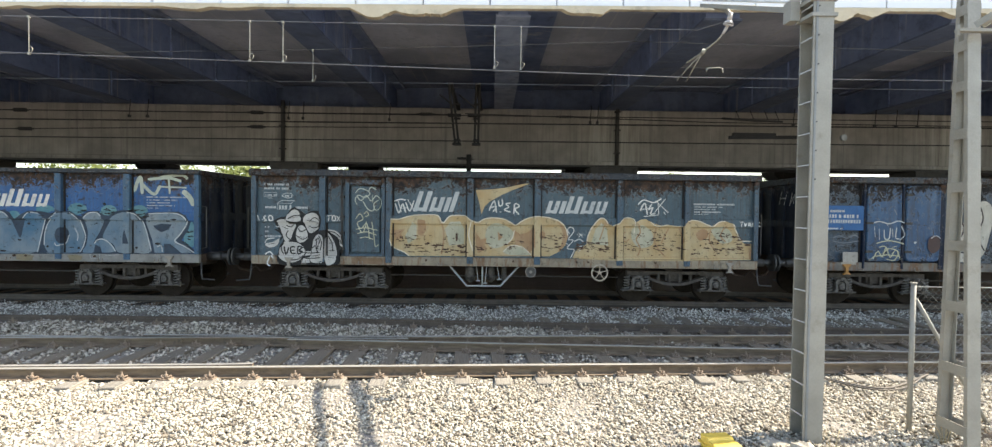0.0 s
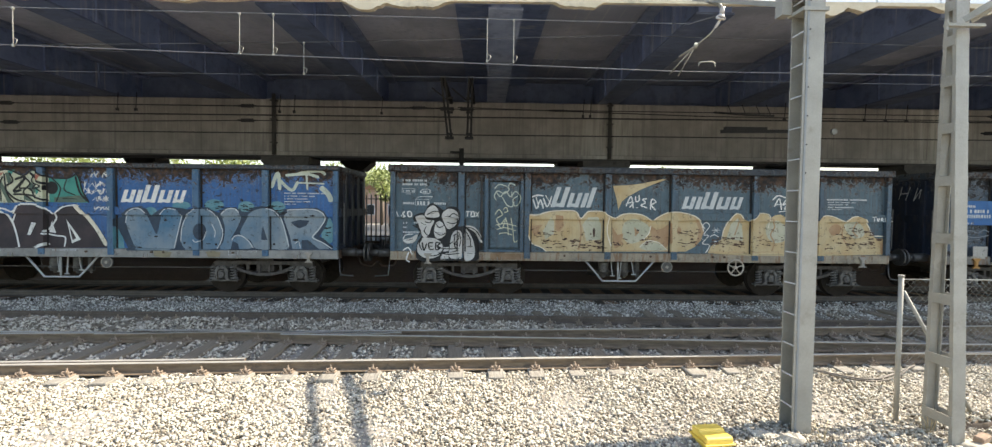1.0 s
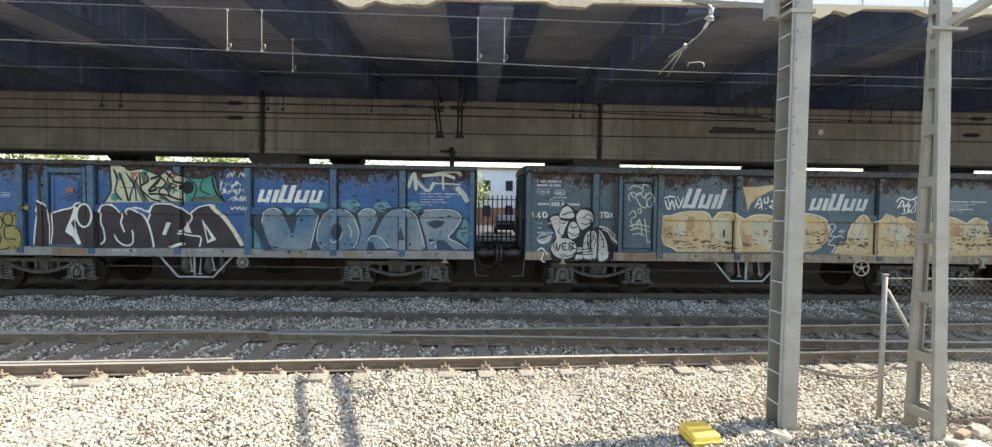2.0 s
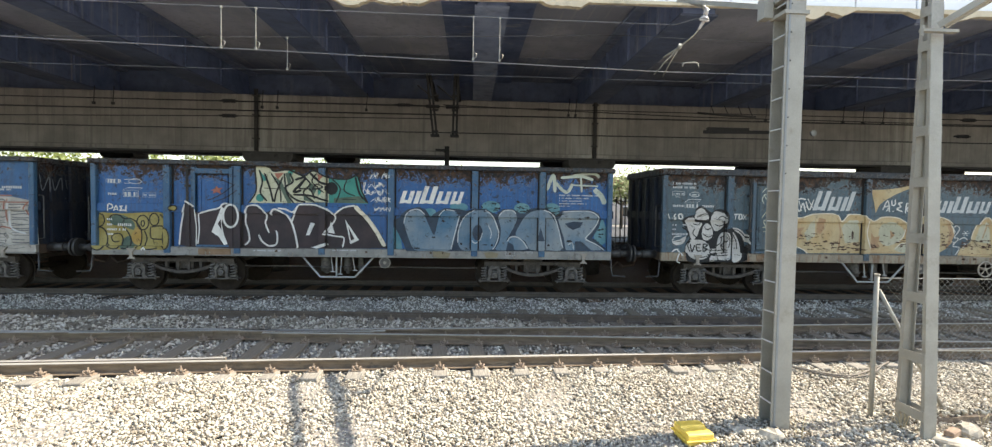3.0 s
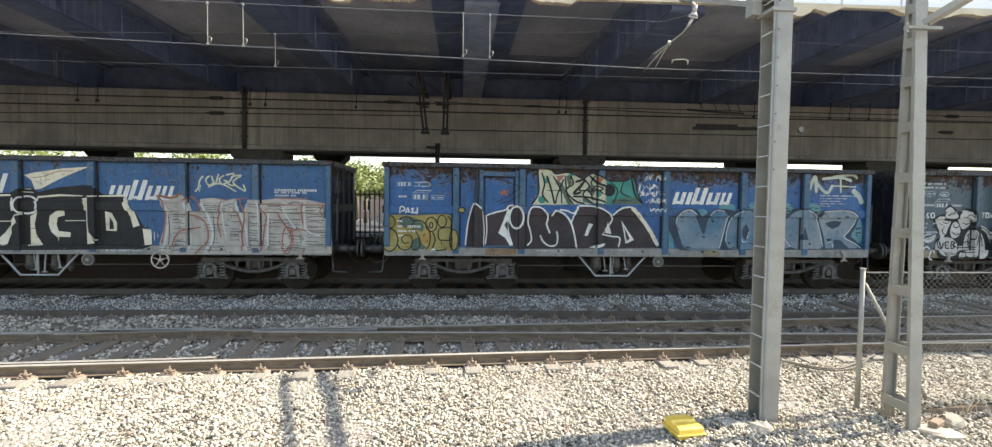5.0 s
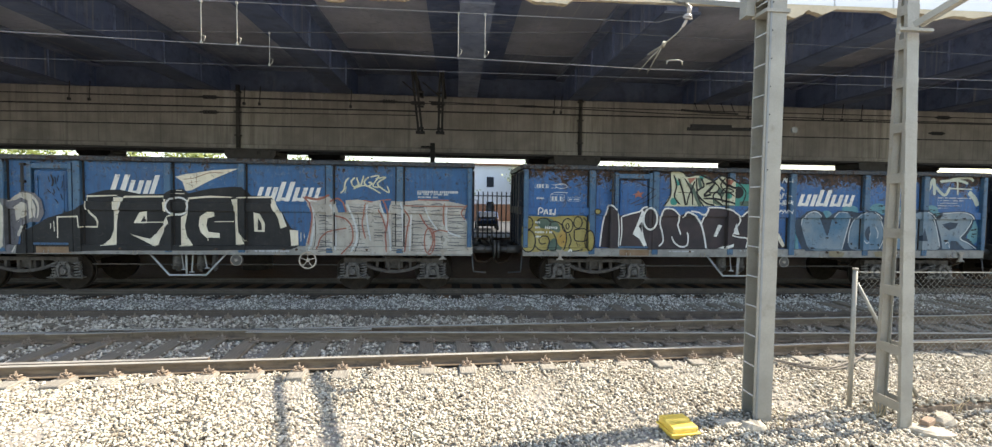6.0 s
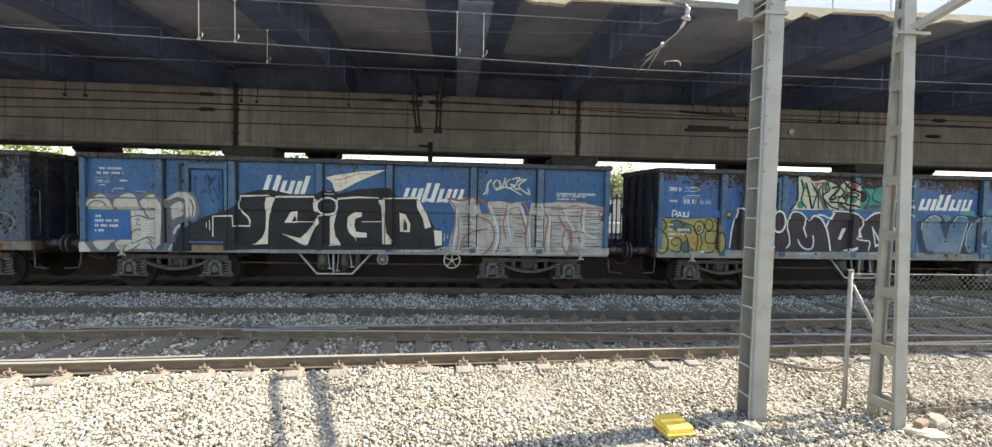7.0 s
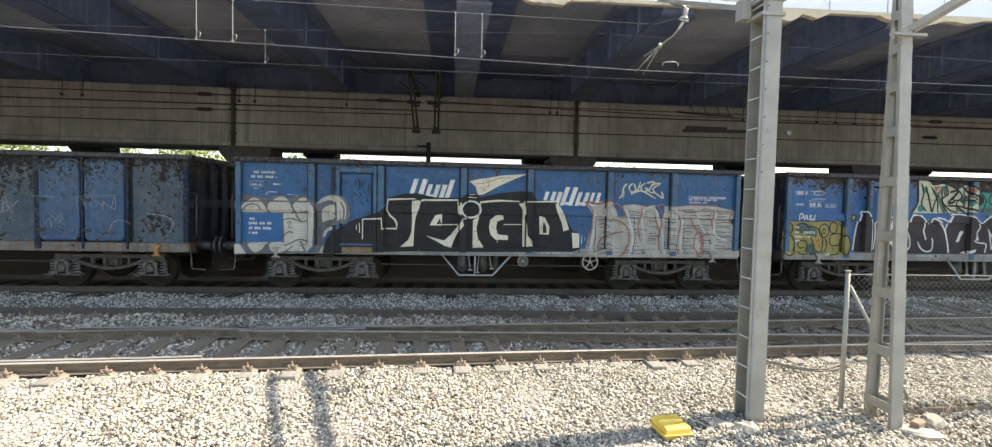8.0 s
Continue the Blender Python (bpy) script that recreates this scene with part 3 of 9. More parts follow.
M_SILL = sill_paint("grey_sill_paint", (0.17, 0.165, 0.15), (0.28, 0.27, 0.245), (0.17, 0.10, 0.055), 0.0)
M_SILLBEIGE = sill_paint("beige_sill", (0.20, 0.165, 0.12), (0.33, 0.27, 0.19), (0.18, 0.09, 0.042), 0.11)
M_SILLRUST = sill_paint("rusty_sill", (0.11, 0.10, 0.088), (0.20, 0.18, 0.15), (0.17, 0.082, 0.036), 0.14)
M_WHITEBAR = mottled("pale_tube", (0.31, 0.305, 0.29), (0.41, 0.40, 0.38), 6.0, 0.6)
M_HANDWHEEL = mottled("chipped_cream_paint", (0.36, 0.29, 0.22), (0.46, 0.39, 0.31), 9.0, 0.7, stain=(0.16, 0.09, 0.05), amount=0.58)
# Tone of the shadow lines painted beside the wagon ribs.
M_RIBSHADE = mottled("rib_shade", (0.014, 0.013, 0.013), (0.035, 0.027, 0.022), 7.0, 0.9)
M_INSIDE = mottled("rusty_plate", (0.06, 0.042, 0.031), (0.11, 0.072, 0.05), 4.0, 0.9, gloss=0.15)
BOGIE = bogie_meshes()
WHEELS = []


def put_bogie(w, x):
    bg = shared("bogie", BOGIE["bogie"], w, pose(x, 0, 0))
    for s in (-1, 1):
        shared("side_frame", BOGIE["side_frame"], bg, pose(0, s * 1.02, 0))
        for ax in (-1.0, 1.0):
            shared("axle_box", BOGIE["axle_box"], bg, pose(ax, s * 1.1, 0, 0, 0, 0 if s < 0 else 180))
            for q in (-0.25, 0.25):
                shared("coil_spring", BOGIE["coil_spring"], bg, pose(ax + q, s * 1.1, 0))
    for ax in (-1.0, 1.0):
        wh = shared("wheelset", BOGIE["wheelset"], bg, pose(ax, 0, 0.46))
        WHEELS.append((wh, ax))


def wagon(label, paint, rib_paint, sill, door_type=1, handwheel=True, rim=None, tall=0.0):
    """One high-sided bogie wagon, its left end at x = 0, the track's centre line at y = 0."""
    w = tagged(new("goods_wagon"), label, "goods wagon", group="wagons of the train")
    W = TRACK_Y - SIDE
    rim = rim or rib_paint
    posts = RIBS if door_type == 1 else (1.38, 2.37, 3.36, 5.5, 7.3, 9.44, 10.43, 11.42)
    for s in (-1, 1):
        edges = (0.0, *posts, L)
        for i, (a, b) in enumerate(zip(edges, edges[1:])):
            bm = B()
            bulge = door_type == 2 and i in (1, 2, 6, 7)
            if bulge:
                pressed_door(w, paint, a, b, s, W)
            y = s * (W - 0.12)
            box(bm, a, b, min(y, y - s * 0.02), max(y, y - s * 0.02), Z1, ZT + 0.06)
            part("side_panel", bm, rib_paint if bulge else P_BURNT if door_type == 2 else paint, w)
            if not bulge:
                bm = B()
                y = s * (W - 0.055)
                if door_type == 2:
                    bm.free()
                elif i != 1:
                    box(bm, a + 0.07, b - 0.07, min(y, y - s * 0.066), max(y, y - s * 0.066), ZW0, ZW1)
                    part("waist_rail", bm, paint, w, bevel=0.008)
                elif s < 0:
                    box(bm, a + 0.07, a + 0.62, min(y, y - s * 0.066), max(y, y - s * 0.066), ZW0, ZW1)
                    part("waist_rail", bm, paint, w, bevel=0.008)
                    door(w, paint, rib_paint, W)
                else:
                    bm.free()
        for i, x in enumerate(posts):
            bm = B()
            y = s * W
            lo = Z0 + 0.06
            rw = 0.08 if door_type == 1 or x in (5.5, 7.3) else 0.07 if x in (3.36, 9.44) else 0.03
            box(bm, x - rw, x + rw, min(y, y - s * 0.119), max(y, y - s * 0.119), lo, ZT)
            part("rib", bm, rib_paint, w, bevel=0.014)
            # Shadow line on each side of the rib, put in as dark strips.
            bm = B()
            for e in (-1, 1):
                xa, xb = sorted((x + e * (rw - 0.004), x + e * (rw + 0.036)))
                box(bm, xa, xb, min(s * (W - 0.121), s * (W - 0.095)), max(s * (W - 0.121), s * (W - 0.095)), Z1, ZT - 0.003)
            part("rib_shade_strip", bm, M_RIBSHADE, w, "dark strip standing in for the shadow line along the rib")
        bm = B()
        y = s * (W - 0.03)
        box(bm, 0, L, min(y, y - s * 0.12), max(y, y - s * 0.12), Z0, Z1 - 0.004)
        part("sill", bm, sill, w, "grey side sill", bevel=0.01)
        bm = B()
        y = s * (W + 0.03)
        box(bm, -0.05, L + 0.05, min(y, y - s * 0.16), max(y, y - s * 0.16), ZT + 0.002, ZT + 0.12 + tall)
        part("top_rim", bm, rim, w, bevel=0.02)
        for x in (0.06, L - 0.06):
            bm = B()
            y = s * (W - 0.01)
            box(bm, x - 0.06, x + 0.06, min(y, y - s * 0.12), max(y, y - s * 0.12), Z1, ZT - 0.002)
            part("corner_post", bm, rib_paint, w, bevel=0.012)
        # lashing hooks on the sill
        for x in (0.95, L - 0.72):
            bm = B()
            y = s * (W - 0.025)
            prism(bm, [(x - 0.10, 1.09), (x + 0.10, 1.09), (x + 0.085, 1.05), (x + 0.035, 1.01), (x + 0.035, 0.88), (x + 0.085, 0.855), (x + 0.09, 0.82), (x + 0.04, 0.835), (x - 0.04, 0.835), (x - 0.09, 0.82), (x - 0.085, 0.855), (x - 0.035, 0.88), (x - 0.035, 1.01), (x - 0.085, 1.05)], "y", min(y, y + s * 0.05), max(y, y + s * 0.05))
            part("tie_hook", bm, M_HOOK if door_type == 1 else M_HOOKORANGE, w, "rusty lashing bracket")
        for x in (1.32, 2.75, 4.75, 8.05, 10.35, 11.75):
            bm = B()
            y = s * (W - 0.02)
            tube(bm, [(x - 0.05, y, 1.02), (x - 0.05, y + s * 0.02, 0.93), (x + 0.05, y + s * 0.02, 0.93), (x + 0.05, y, 1.02)], 0.011, 6)
            part("lashing_ring", bm, M_HOOK, w)
        for x in (4.4, 6.6, 8.2, 8.5, 10.2):
            bm = B()
            y = s * (W - 0.03)
            rod(bm, (x, y, 1.06), (x, y + s * 0.035, 1.06), 0.028, 8)
            part("rivet", bm, M_INSIDE, w)
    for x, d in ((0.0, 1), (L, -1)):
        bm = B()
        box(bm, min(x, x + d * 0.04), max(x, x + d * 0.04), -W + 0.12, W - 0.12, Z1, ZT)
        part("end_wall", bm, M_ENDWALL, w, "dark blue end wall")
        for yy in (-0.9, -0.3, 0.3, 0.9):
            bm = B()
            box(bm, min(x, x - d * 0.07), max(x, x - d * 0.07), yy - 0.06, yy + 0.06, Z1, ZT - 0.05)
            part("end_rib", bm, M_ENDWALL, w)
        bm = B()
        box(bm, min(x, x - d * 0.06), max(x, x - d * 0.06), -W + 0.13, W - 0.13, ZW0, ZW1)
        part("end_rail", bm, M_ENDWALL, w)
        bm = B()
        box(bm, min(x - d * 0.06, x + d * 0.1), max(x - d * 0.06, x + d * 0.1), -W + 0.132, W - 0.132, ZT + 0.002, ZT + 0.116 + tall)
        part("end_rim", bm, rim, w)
        bm = B()
        box(bm, min(x, x + d * 0.15), max(x, x + d * 0.15), -W + 0.13, W - 0.13, Z0, Z1 - 0.01)
        part("headstock", bm, M_INSIDE, w)
        for yy in (-0.96, 0.96):
            bm = B()
            rod(bm, (x, yy, 1.06), (x - d * 0.36, yy, 1.06), 0.11, 14)
            rod(bm, (x - d * 0.30, yy, 1.06), (x - d * 0.58, yy, 1.06), 0.085, 14)
            rod(bm, (x - d * 0.58, yy, 1.06), (x - d * 0.63, yy, 1.06), 0.225, 20)
            part("buffer", bm, M_BUFFER, w, "greasy steel buffer")
        bm = B()
        tube(bm, [(x, 0, 1.02), (x - d * 0.3, 0, 0.95), (x - d * 0.64, 0, 0.9)], 0.05, 8)
        tube(bm, [(x, 0.25, 1.0), (x - d * 0.2, 0.25, 0.6), (x - d * 0.5, 0.22, 0.55), (x - d * 0.64, 0.2, 0.7)], 0.03, 6)
        part("coupling", bm, M_INSIDE, w)
        bm = B()
        y = -W + 0.1
        tube(bm, [(x - d * 0.02, y, 0.95), (x - d * 0.04, y - 0.02, 0.62), (x - d * 0.06, y - 0.04, 0.52), (x - d * 0.38, y - 0.04, 0.50)], 0.018, 6)
        part("step_iron", bm, M_BUFFER, w)
        bm = B()
        y = -W + 0.14
        tube(bm, [(x - d * 0.01, y, 2.35), (x - d * 0.13, y, 2.33), (x - d * 0.13, y, 1.3), (x - d * 0.01, y, 1.28)], 0.014, 6)
        part("grab_rail", bm, M_BUFFER, w)
    bm = B()
    box(bm, 0.15, L - 0.15, -W + 0.16, W - 0.16, Z1 - 0.10, Z1 - 0.012)
    part("floor_plate", bm, M_INSIDE, w)
    bm = B()
    for yy in (-0.4, 0.4):
        box(bm, 0.15, L - 0.15, yy - 0.08, yy + 0.08, 0.9, Z1 - 0.11)
    for x in (3.9, 5.4, 6.4, 7.4, 8.9):
        box(bm, x - 0.06, x + 0.06, -1.1, 1.1, 0.98, Z1 - 0.104)
    part("underframe", bm, M_BOGIE, w)
    # brake gear: the pale tube frame, cylinders, disc and handwheel
    y = -W + 0.2
    bm = B()
    tube(bm, [(4.95, y, 0.95), (5.42, y, 0.40), (6.28, y, 0.40), (6.78, y, 0.95)], 0.026, 8)
    rod(bm, (5.82, y, 0.40), (5.82, y, 0.95), 0.024, 8)
    part("brake_frame", bm, M_WHITEBAR, w, "pale grey tube frame")
    for x, r in ((5.5, 0.13), (6.05, 0.1), (6.38, 0.07)):
        bm = B()
        rod(bm, (x, y + 0.25, 0.52), (x, y + 0.25, 0.95), r, 12)
        rod(bm, (x, y + 0.25, 0.60), (x, y + 0.25, 0.65), r * 1.2, 12)
        rod(bm, (x, y + 0.25, 0.52), (x, y + 0.25, 0.46), r * 0.6, 10, r * 0.4)
        part("brake_cylinder", bm, M_BOGIE2, w)
    for x, top, low, foot in ((5.66, 0.92, 0.52, 0.05), (5.93, 0.92, 0.46, -0.04), (6.2, 0.90, 0.56, 0.06)):
        bm = B()
        bar(bm, (x, y + 0.1, top), (x + foot, y + 0.1, low), 0.035, 0.02)
        rod(bm, (x + foot - 0.06, y + 0.1, low), (x + foot + 0.06, y + 0.1, low), 0.016, 6)
        part("brake_lever", bm, M_WHITEBAR, w, "worn pale lever")
    bm = B()
    rod(bm, (3.2, y + 0.35, 0.62), (9.6, y + 0.35, 0.62), 0.018, 6)
    part("pull_rod", bm, M_BOGIE, w)
    bm = B()
    rod(bm, (7.05, -W + 0.14, 0.79), (7.05, -W + 0.08, 0.79), 0.145, 24)
    part("brake_dial", bm, M_DIAL, w, "dull round dial")
    bm = B()
    ring = [(7.05 + 0.135 * math.cos(a * math.pi / 12), -W + 0.078, 0.79 + 0.135 * math.sin(a * math.pi / 12)) for a in range(25)]
    tube(bm, ring, 0.010, 6)
    rod(bm, (7.05, -W + 0.08, 0.79), (7.05, -W + 0.055, 0.79), 0.04, 10)
    part("dial_rim", bm, M_HOOK, w)
    if handwheel:
        bm = B()
        c, r = Vector((8.78, -W - 0.02, 0.80)), 0.20
        ring = [(c.x + r * math.cos(a * math.pi / 10), c.y, c.z + r * math.sin(a * math.pi / 10)) for a in range(21)]
        tube(bm, ring, 0.02, 6)
        for i in range(5):
            a = i * 2 * math.pi / 5 + 0.3
            rod(bm, c, (c.x + r * math.cos(a), c.y, c.z + r * math.sin(a)), 0.013, 6)
        rod(bm, c - Vector((0, 0.03, 0)), c + Vector((0, 0.1, 0)), 0.04, 10)
        part("handwheel", bm, M_HANDWHEEL, w, "spoked cream handwheel")
    for x in (1.98, L - 1.98):
        put_bogie(w, x)
    return w


def pressed_door(w, paint, a, b, s, W):
    """A barrel-bulged steel door with rounded corners, a raised rim and hinge straps."""
    x0, x1, z0, z1, r = a + 0.055, b - 0.055, Z1 + 0.03, ZT - 0.03, 0.13
    cx, cz, hx, hz = (x0 + x1) / 2, (z0 + z1) / 2, (x1 - x0) / 2, (z1 - z0) / 2

    def loop(inset, y):
        pts, q = [], max(r - inset, 0.02)
        for k, (sx, sz) in enumerate(((1, 1), (-1, 1), (-1, -1), (1, -1))):
            for j in range(5):
                t = math.pi / 2 * (k + j / 4)
                pts.append((cx + sx * (hx - inset - q) + q * math.cos(t), s * y, cz + sz * (hz - inset - q) + q * math.sin(t)))
        return pts

    bm = B()
    rings = [[bm.verts.new(p) for p in loop(i, y)] for i, y in ((0.0, W - 0.11), (0.0, W - 0.01), (0.02, W + 0.015), (0.045, W + 0.012), (0.06, W - 0.02), (0.16, W + 0.005), (0.30, W + 0.016))]
    for p, q in zip(rings, rings[1:]):
        for i in range(20):
            bm.faces.new((p[i], p[(i + 1) % 20], q[(i + 1) % 20], q[i])).smooth = True
    bm.faces.new(rings[-1])
    bmesh.ops.recalc_face_normals(bm, faces=bm.faces)
    d = part("door", bm, paint, w, "bulged blue steel door with rounded corners")
    for z in (z0 + 0.25, cz, z1 - 0.25):
        bm = B()
        y = s * (W + 0.015)
        box(bm, x0 - 0.04, x0 + 0.14, min(y, y + s * 0.02), max(y, y + s * 0.02), z - 0.03, z + 0.03)
        part("hinge", bm, M_DARKSTEEL, d)


def door(w, paint, frame_paint, W):
    """The narrow side door, its frame and its latch gear."""
    y = -W
    bm = B()
    for a, b in ((2.36, 2.46), (3.27, 3.35)):
        box(bm, a, b, y, y + 0.1, Z1, ZT - 0.05)
    box(bm, 2.462, 3.268, y + 0.004, y + 0.1, ZT - 0.2, ZT - 0.08)
    box(bm, 2.462, 3.268, y + 0.004, y + 0.1, Z1, Z1 + 0.06)
    part("door_frame", bm, frame_paint, w, bevel=0.008)
    bm = B()
    box(bm, 2.50, 3.23, y + 0.035, y + 0.118, Z1 + 0.1, ZT - 0.24)
    d = part("door", bm, paint, w, "narrow hinged steel door", bevel=0.02)
    bm = B()
    box(bm, 2.52, 3.30, y + 0.016, y + 0.032, Z0 + 0.03, Z1 - 0.04)
    part("step_plate", bm, M_STEPPLATE, w, "rusty ochre plate below the door", bevel=0.005)
    bm = B()
    for a, b, c, e in ((2.56, 2.6, 1.45, 2.8), (3.13, 3.17, 1.45, 2.8)):
        box(bm, a, b, y + 0.015, y + 0.034, c, e)
    box(bm, 2.602, 3.128, y + 0.015, y + 0.034, 2.76, 2.8)
    box(bm, 2.602, 3.128, y + 0.015, y + 0.034, 1.45, 1.49)
    part("stiffener", bm, paint, d)
    bm = B()
    rod(bm, (2.29, y - 0.02, 1.2), (2.29, y - 0.02, 3.05), 0.03, 8)
    for z in (1.3, 1.7, 2.1, 2.6, 3.0):
        box(bm, 2.24, 2.34, y - 0.04, y + 0.06, z, z + 0.06)
    part("latch_bar", bm, M_DARKSTEEL, w, "dark door latch bar")


M_STEPPLATE = mottled("ochre_rust_plate", (0.16, 0.095, 0.05), (0.27, 0.18, 0.11), 5.0, 0.85, stain=(0.08, 0.05, 0.035), amount=0.56)
M_HOOKORANGE = mottled("orange_primer", (0.34, 0.15, 0.03), (0.42, 0.22, 0.07), 10.0, 0.8)
M_HOOK = mottled("pale_rust", (0.22, 0.20, 0.17), (0.36, 0.31, 0.25), 10.0, 0.8, stain=(0.34, 0.15, 0.05), amount=0.6)
M_BUFFER = mottled("buffer_steel", (0.045, 0.042, 0.04), (0.09, 0.085, 0.08), 8.0, 0.5, 0.4)
M_DIAL = mottled("dull_dial", (0.055, 0.05, 0.043), (0.09, 0.08, 0.068), 12.0, 0.6)
# End walls take a far darker blue than the side paints.
M_ENDWALL = wagon_paint("dark_end_tone", (0.012, 0.017, 0.028), (0.020, 0.026, 0.040), 0.9, 9.0, 0.8, gloss=0.12)
P_GREY = wagon_paint("faded_blue_paint", (0.048, 0.085, 0.108), (0.068, 0.11, 0.135), 1.35, 1.0, 0.6, 0.02)
P_GREY_RIB = wagon_paint("faded_blue_rib", (0.038, 0.075, 0.11), (0.055, 0.098, 0.135), 0.9, 2.0, 0.65, 0.03)
P_BLUE = wagon_paint("blue_paint", (0.009, 0.078, 0.22), (0.018, 0.108, 0.285), 1.3, 3.0, 0.5, 0.025)
P_BLUE_RIB = wagon_paint("blue_rib", (0.016, 0.078, 0.165), (0.055, 0.125, 0.20), 0.6, 4.0, 0.4, 0.015)
P_BLUE2 = wagon_paint("bright_blue_paint", (0.010, 0.074, 0.185), (0.019, 0.100, 0.235), 0.35, 5.0, 0.5, 0.018)
P_WORN = wagon_paint("worn_blue_paint", (0.020, 0.066, 0.14), (0.036, 0.098, 0.19), 0.75, 6.0, 0.65, 0.075, ((0.010, 0.010, 0.011), (0.042, 0.032, 0.027)))
P_BURNT = wagon_paint("burnt_blue_paint", (0.016, 0.045, 0.08), (0.062, 0.09, 0.118), 0.6, 11.0, 0.6, 0.12, ((0.007, 0.007, 0.008), (0.035, 0.026, 0.022)))
P_WORN_RIB = wagon_paint("worn_dark_rib", (0.007, 0.013, 0.030), (0.012, 0.022, 0.046), 0.6, 7.0, 0.6, 0.05, gloss=0.15)
P_RIM = wagon_paint("dark_rim", (0.030, 0.038, 0.048), (0.048, 0.055, 0.065), 0.35, 8.0, 0.75, 0.06, gloss=0.2)
WAGON_A = wagon("worn blue goods wagon with bulged doors and faded tags", P_WORN, P_WORN_RIB, M_SILLRUST, 2, True, rim=P_RIM, tall=0.05)
WAGON_B = wagon("grey-blue goods wagon half covered in cream graffiti", P_GREY, P_GREY_RIB, M_SILLBEIGE, 1, True, rim=P_RIM, tall=0.05)
WAGON_C = wagon("blue goods wagon with black and pale blue graffiti lettering", P_BLUE, P_BLUE_RIB, M_SILL, 1, False, rim=P_RIM)
WAGON_D = wagon("bright blue goods wagon with black and white block graffiti", P_BLUE2, P_BLUE_RIB, M_SILL, 1, True, rim=P_RIM)
WAGON_E = wagon("rust-eaten blue goods wagon with bulged doors", P_WORN, P_WORN_RIB, M_SILLRUST, 2, False, rim=P_RIM)
TRAIN = ((WAGON_A, -1), (WAGON_B, 0), (WAGON_C, 1), (WAGON_D, 2), (WAGON_E, 2.984))


# ---- paint on the wagons' sides ----
def spray(name, a, b, chip=0.0, under=(0.05, 0.035, 0.03), scale=2.5, dirt=0.16):
    """Sprayed paint, uneven in tone and chipped down to a darker ground."""
    k = Kit(name, 0.6)
    c = k.mix(k.ramp(k.noise(scale, 5, 0.6), 0.35, 0.65), a, b)
    grime = k.ramp(k.noise(3.2, 6, 0.68, k.stretch(5.0, 1.0, 0.3)), 0.45, 0.75)
    c = k.mix(k.math("MULTIPLY", grime, dirt), c, (0.05, 0.045, 0.04))
    scuff = k.noise(6.0, 6, 0.7, k.stretch(0.5, 1.0, 3.5))
    c = k.mix(k.math("MULTIPLY", k.ramp(scuff, 0.62, 0.72), 0.5), c, tuple(v * 0.55 for v in a))
    f = k.ramp(k.noise(9.0, 9, 0.8, None, 0.5), 0.70 - chip, 0.72 - chip)
    speck = k.noise(7.0, 7, 0.8, k.stretch(1, 1, 1, (2, 5, 1)), 0.5)
    c = k.mix(k.math("MULTIPLY", k.ramp(speck, 0.575, 0.61), 0.55), c, (0.045, 0.038, 0.032))
    k.bump(k.math("SUBTRACT", k.noise(5, 3), f), 0.25, 0.01)
    return k.done(k.mix(f, c, under), 0.8)


G_BLACK = spray("black_spray", (0.009, 0.009, 0.009), (0.018, 0.018, 0.018))
G_SKY = spray("pale_blue_spray", (0.060, 0.145, 0.225), (0.235, 0.268, 0.280), 0.045, (0.05, 0.08, 0.12), 0.85)
G_WHITE = spray("white_spray", (0.58, 0.575, 0.54), (0.72, 0.71, 0.66), 0.03, (0.10, 0.12, 0.15))
G_PALE = spray("weathered_white", (0.42, 0.44, 0.44), (0.55, 0.56, 0.54), 0.05, (0.10, 0.13, 0.17))
G_SLATE = spray("slate_blue_spray", (0.020, 0.034, 0.055), (0.040, 0.062, 0.088), 0.01)
G_MILKGREEN = spray("pale_green_cream_spray", (0.40, 0.385, 0.27), (0.49, 0.46, 0.34), 0.03, (0.075, 0.035, 0.02))
G_RUSTPATCH = spray("rusted_patch", (0.060, 0.040, 0.038), (0.105, 0.062, 0.050), 0.03)
G_TAN = spray("dusty_tan_paint", (0.20, 0.165, 0.10), (0.27, 0.225, 0.145), 0.03)
G_AQUA = spray("aqua_spray", (0.06, 0.20, 0.25), (0.14, 0.28, 0.30), 0.06)
G_MAROON = spray("maroon_spray", (0.025, 0.021, 0.023), (0.050, 0.034, 0.035), 0.0)
G_CREAM = spray("cream_spray", (0.62, 0.55, 0.41), (0.72, 0.66, 0.52), 0.02)
G_LEMON = spray("lemon_spray", (0.45, 0.45, 0.30), (0.56, 0.55, 0.40), 0.02)
G_TEAL = spray("teal_spray", (0.03, 0.20, 0.17), (0.06, 0.28, 0.22), 0.02)
G_OLIVE = spray("dull_green_spray", (0.06, 0.10, 0.075), (0.11, 0.15, 0.11), 0.03)
G_RED = spray("red_spray", (0.30, 0.09, 0.06), (0.38, 0.16, 0.11), 0.04)
G_OCHRE = spray("ochre_spray", (0.26, 0.20, 0.05), (0.36, 0.30, 0.11), 0.03)
G_MINT = spray("pale_green_spray", (0.42, 0.46, 0.38), (0.52, 0.55, 0.46), 0.03)
G_BEIGE = spray("beige_spray", (0.47, 0.325, 0.155), (0.52, 0.415, 0.245), 0.05, (0.075, 0.035, 0.02), 1.6)
G_SALMON = spray("salmon_spray", (0.37, 0.215, 0.11), (0.43, 0.275, 0.155), 0.02)
G_RUSTSPOT = spray("rust_spot", (0.05, 0.03, 0.022), (0.10, 0.05, 0.03))
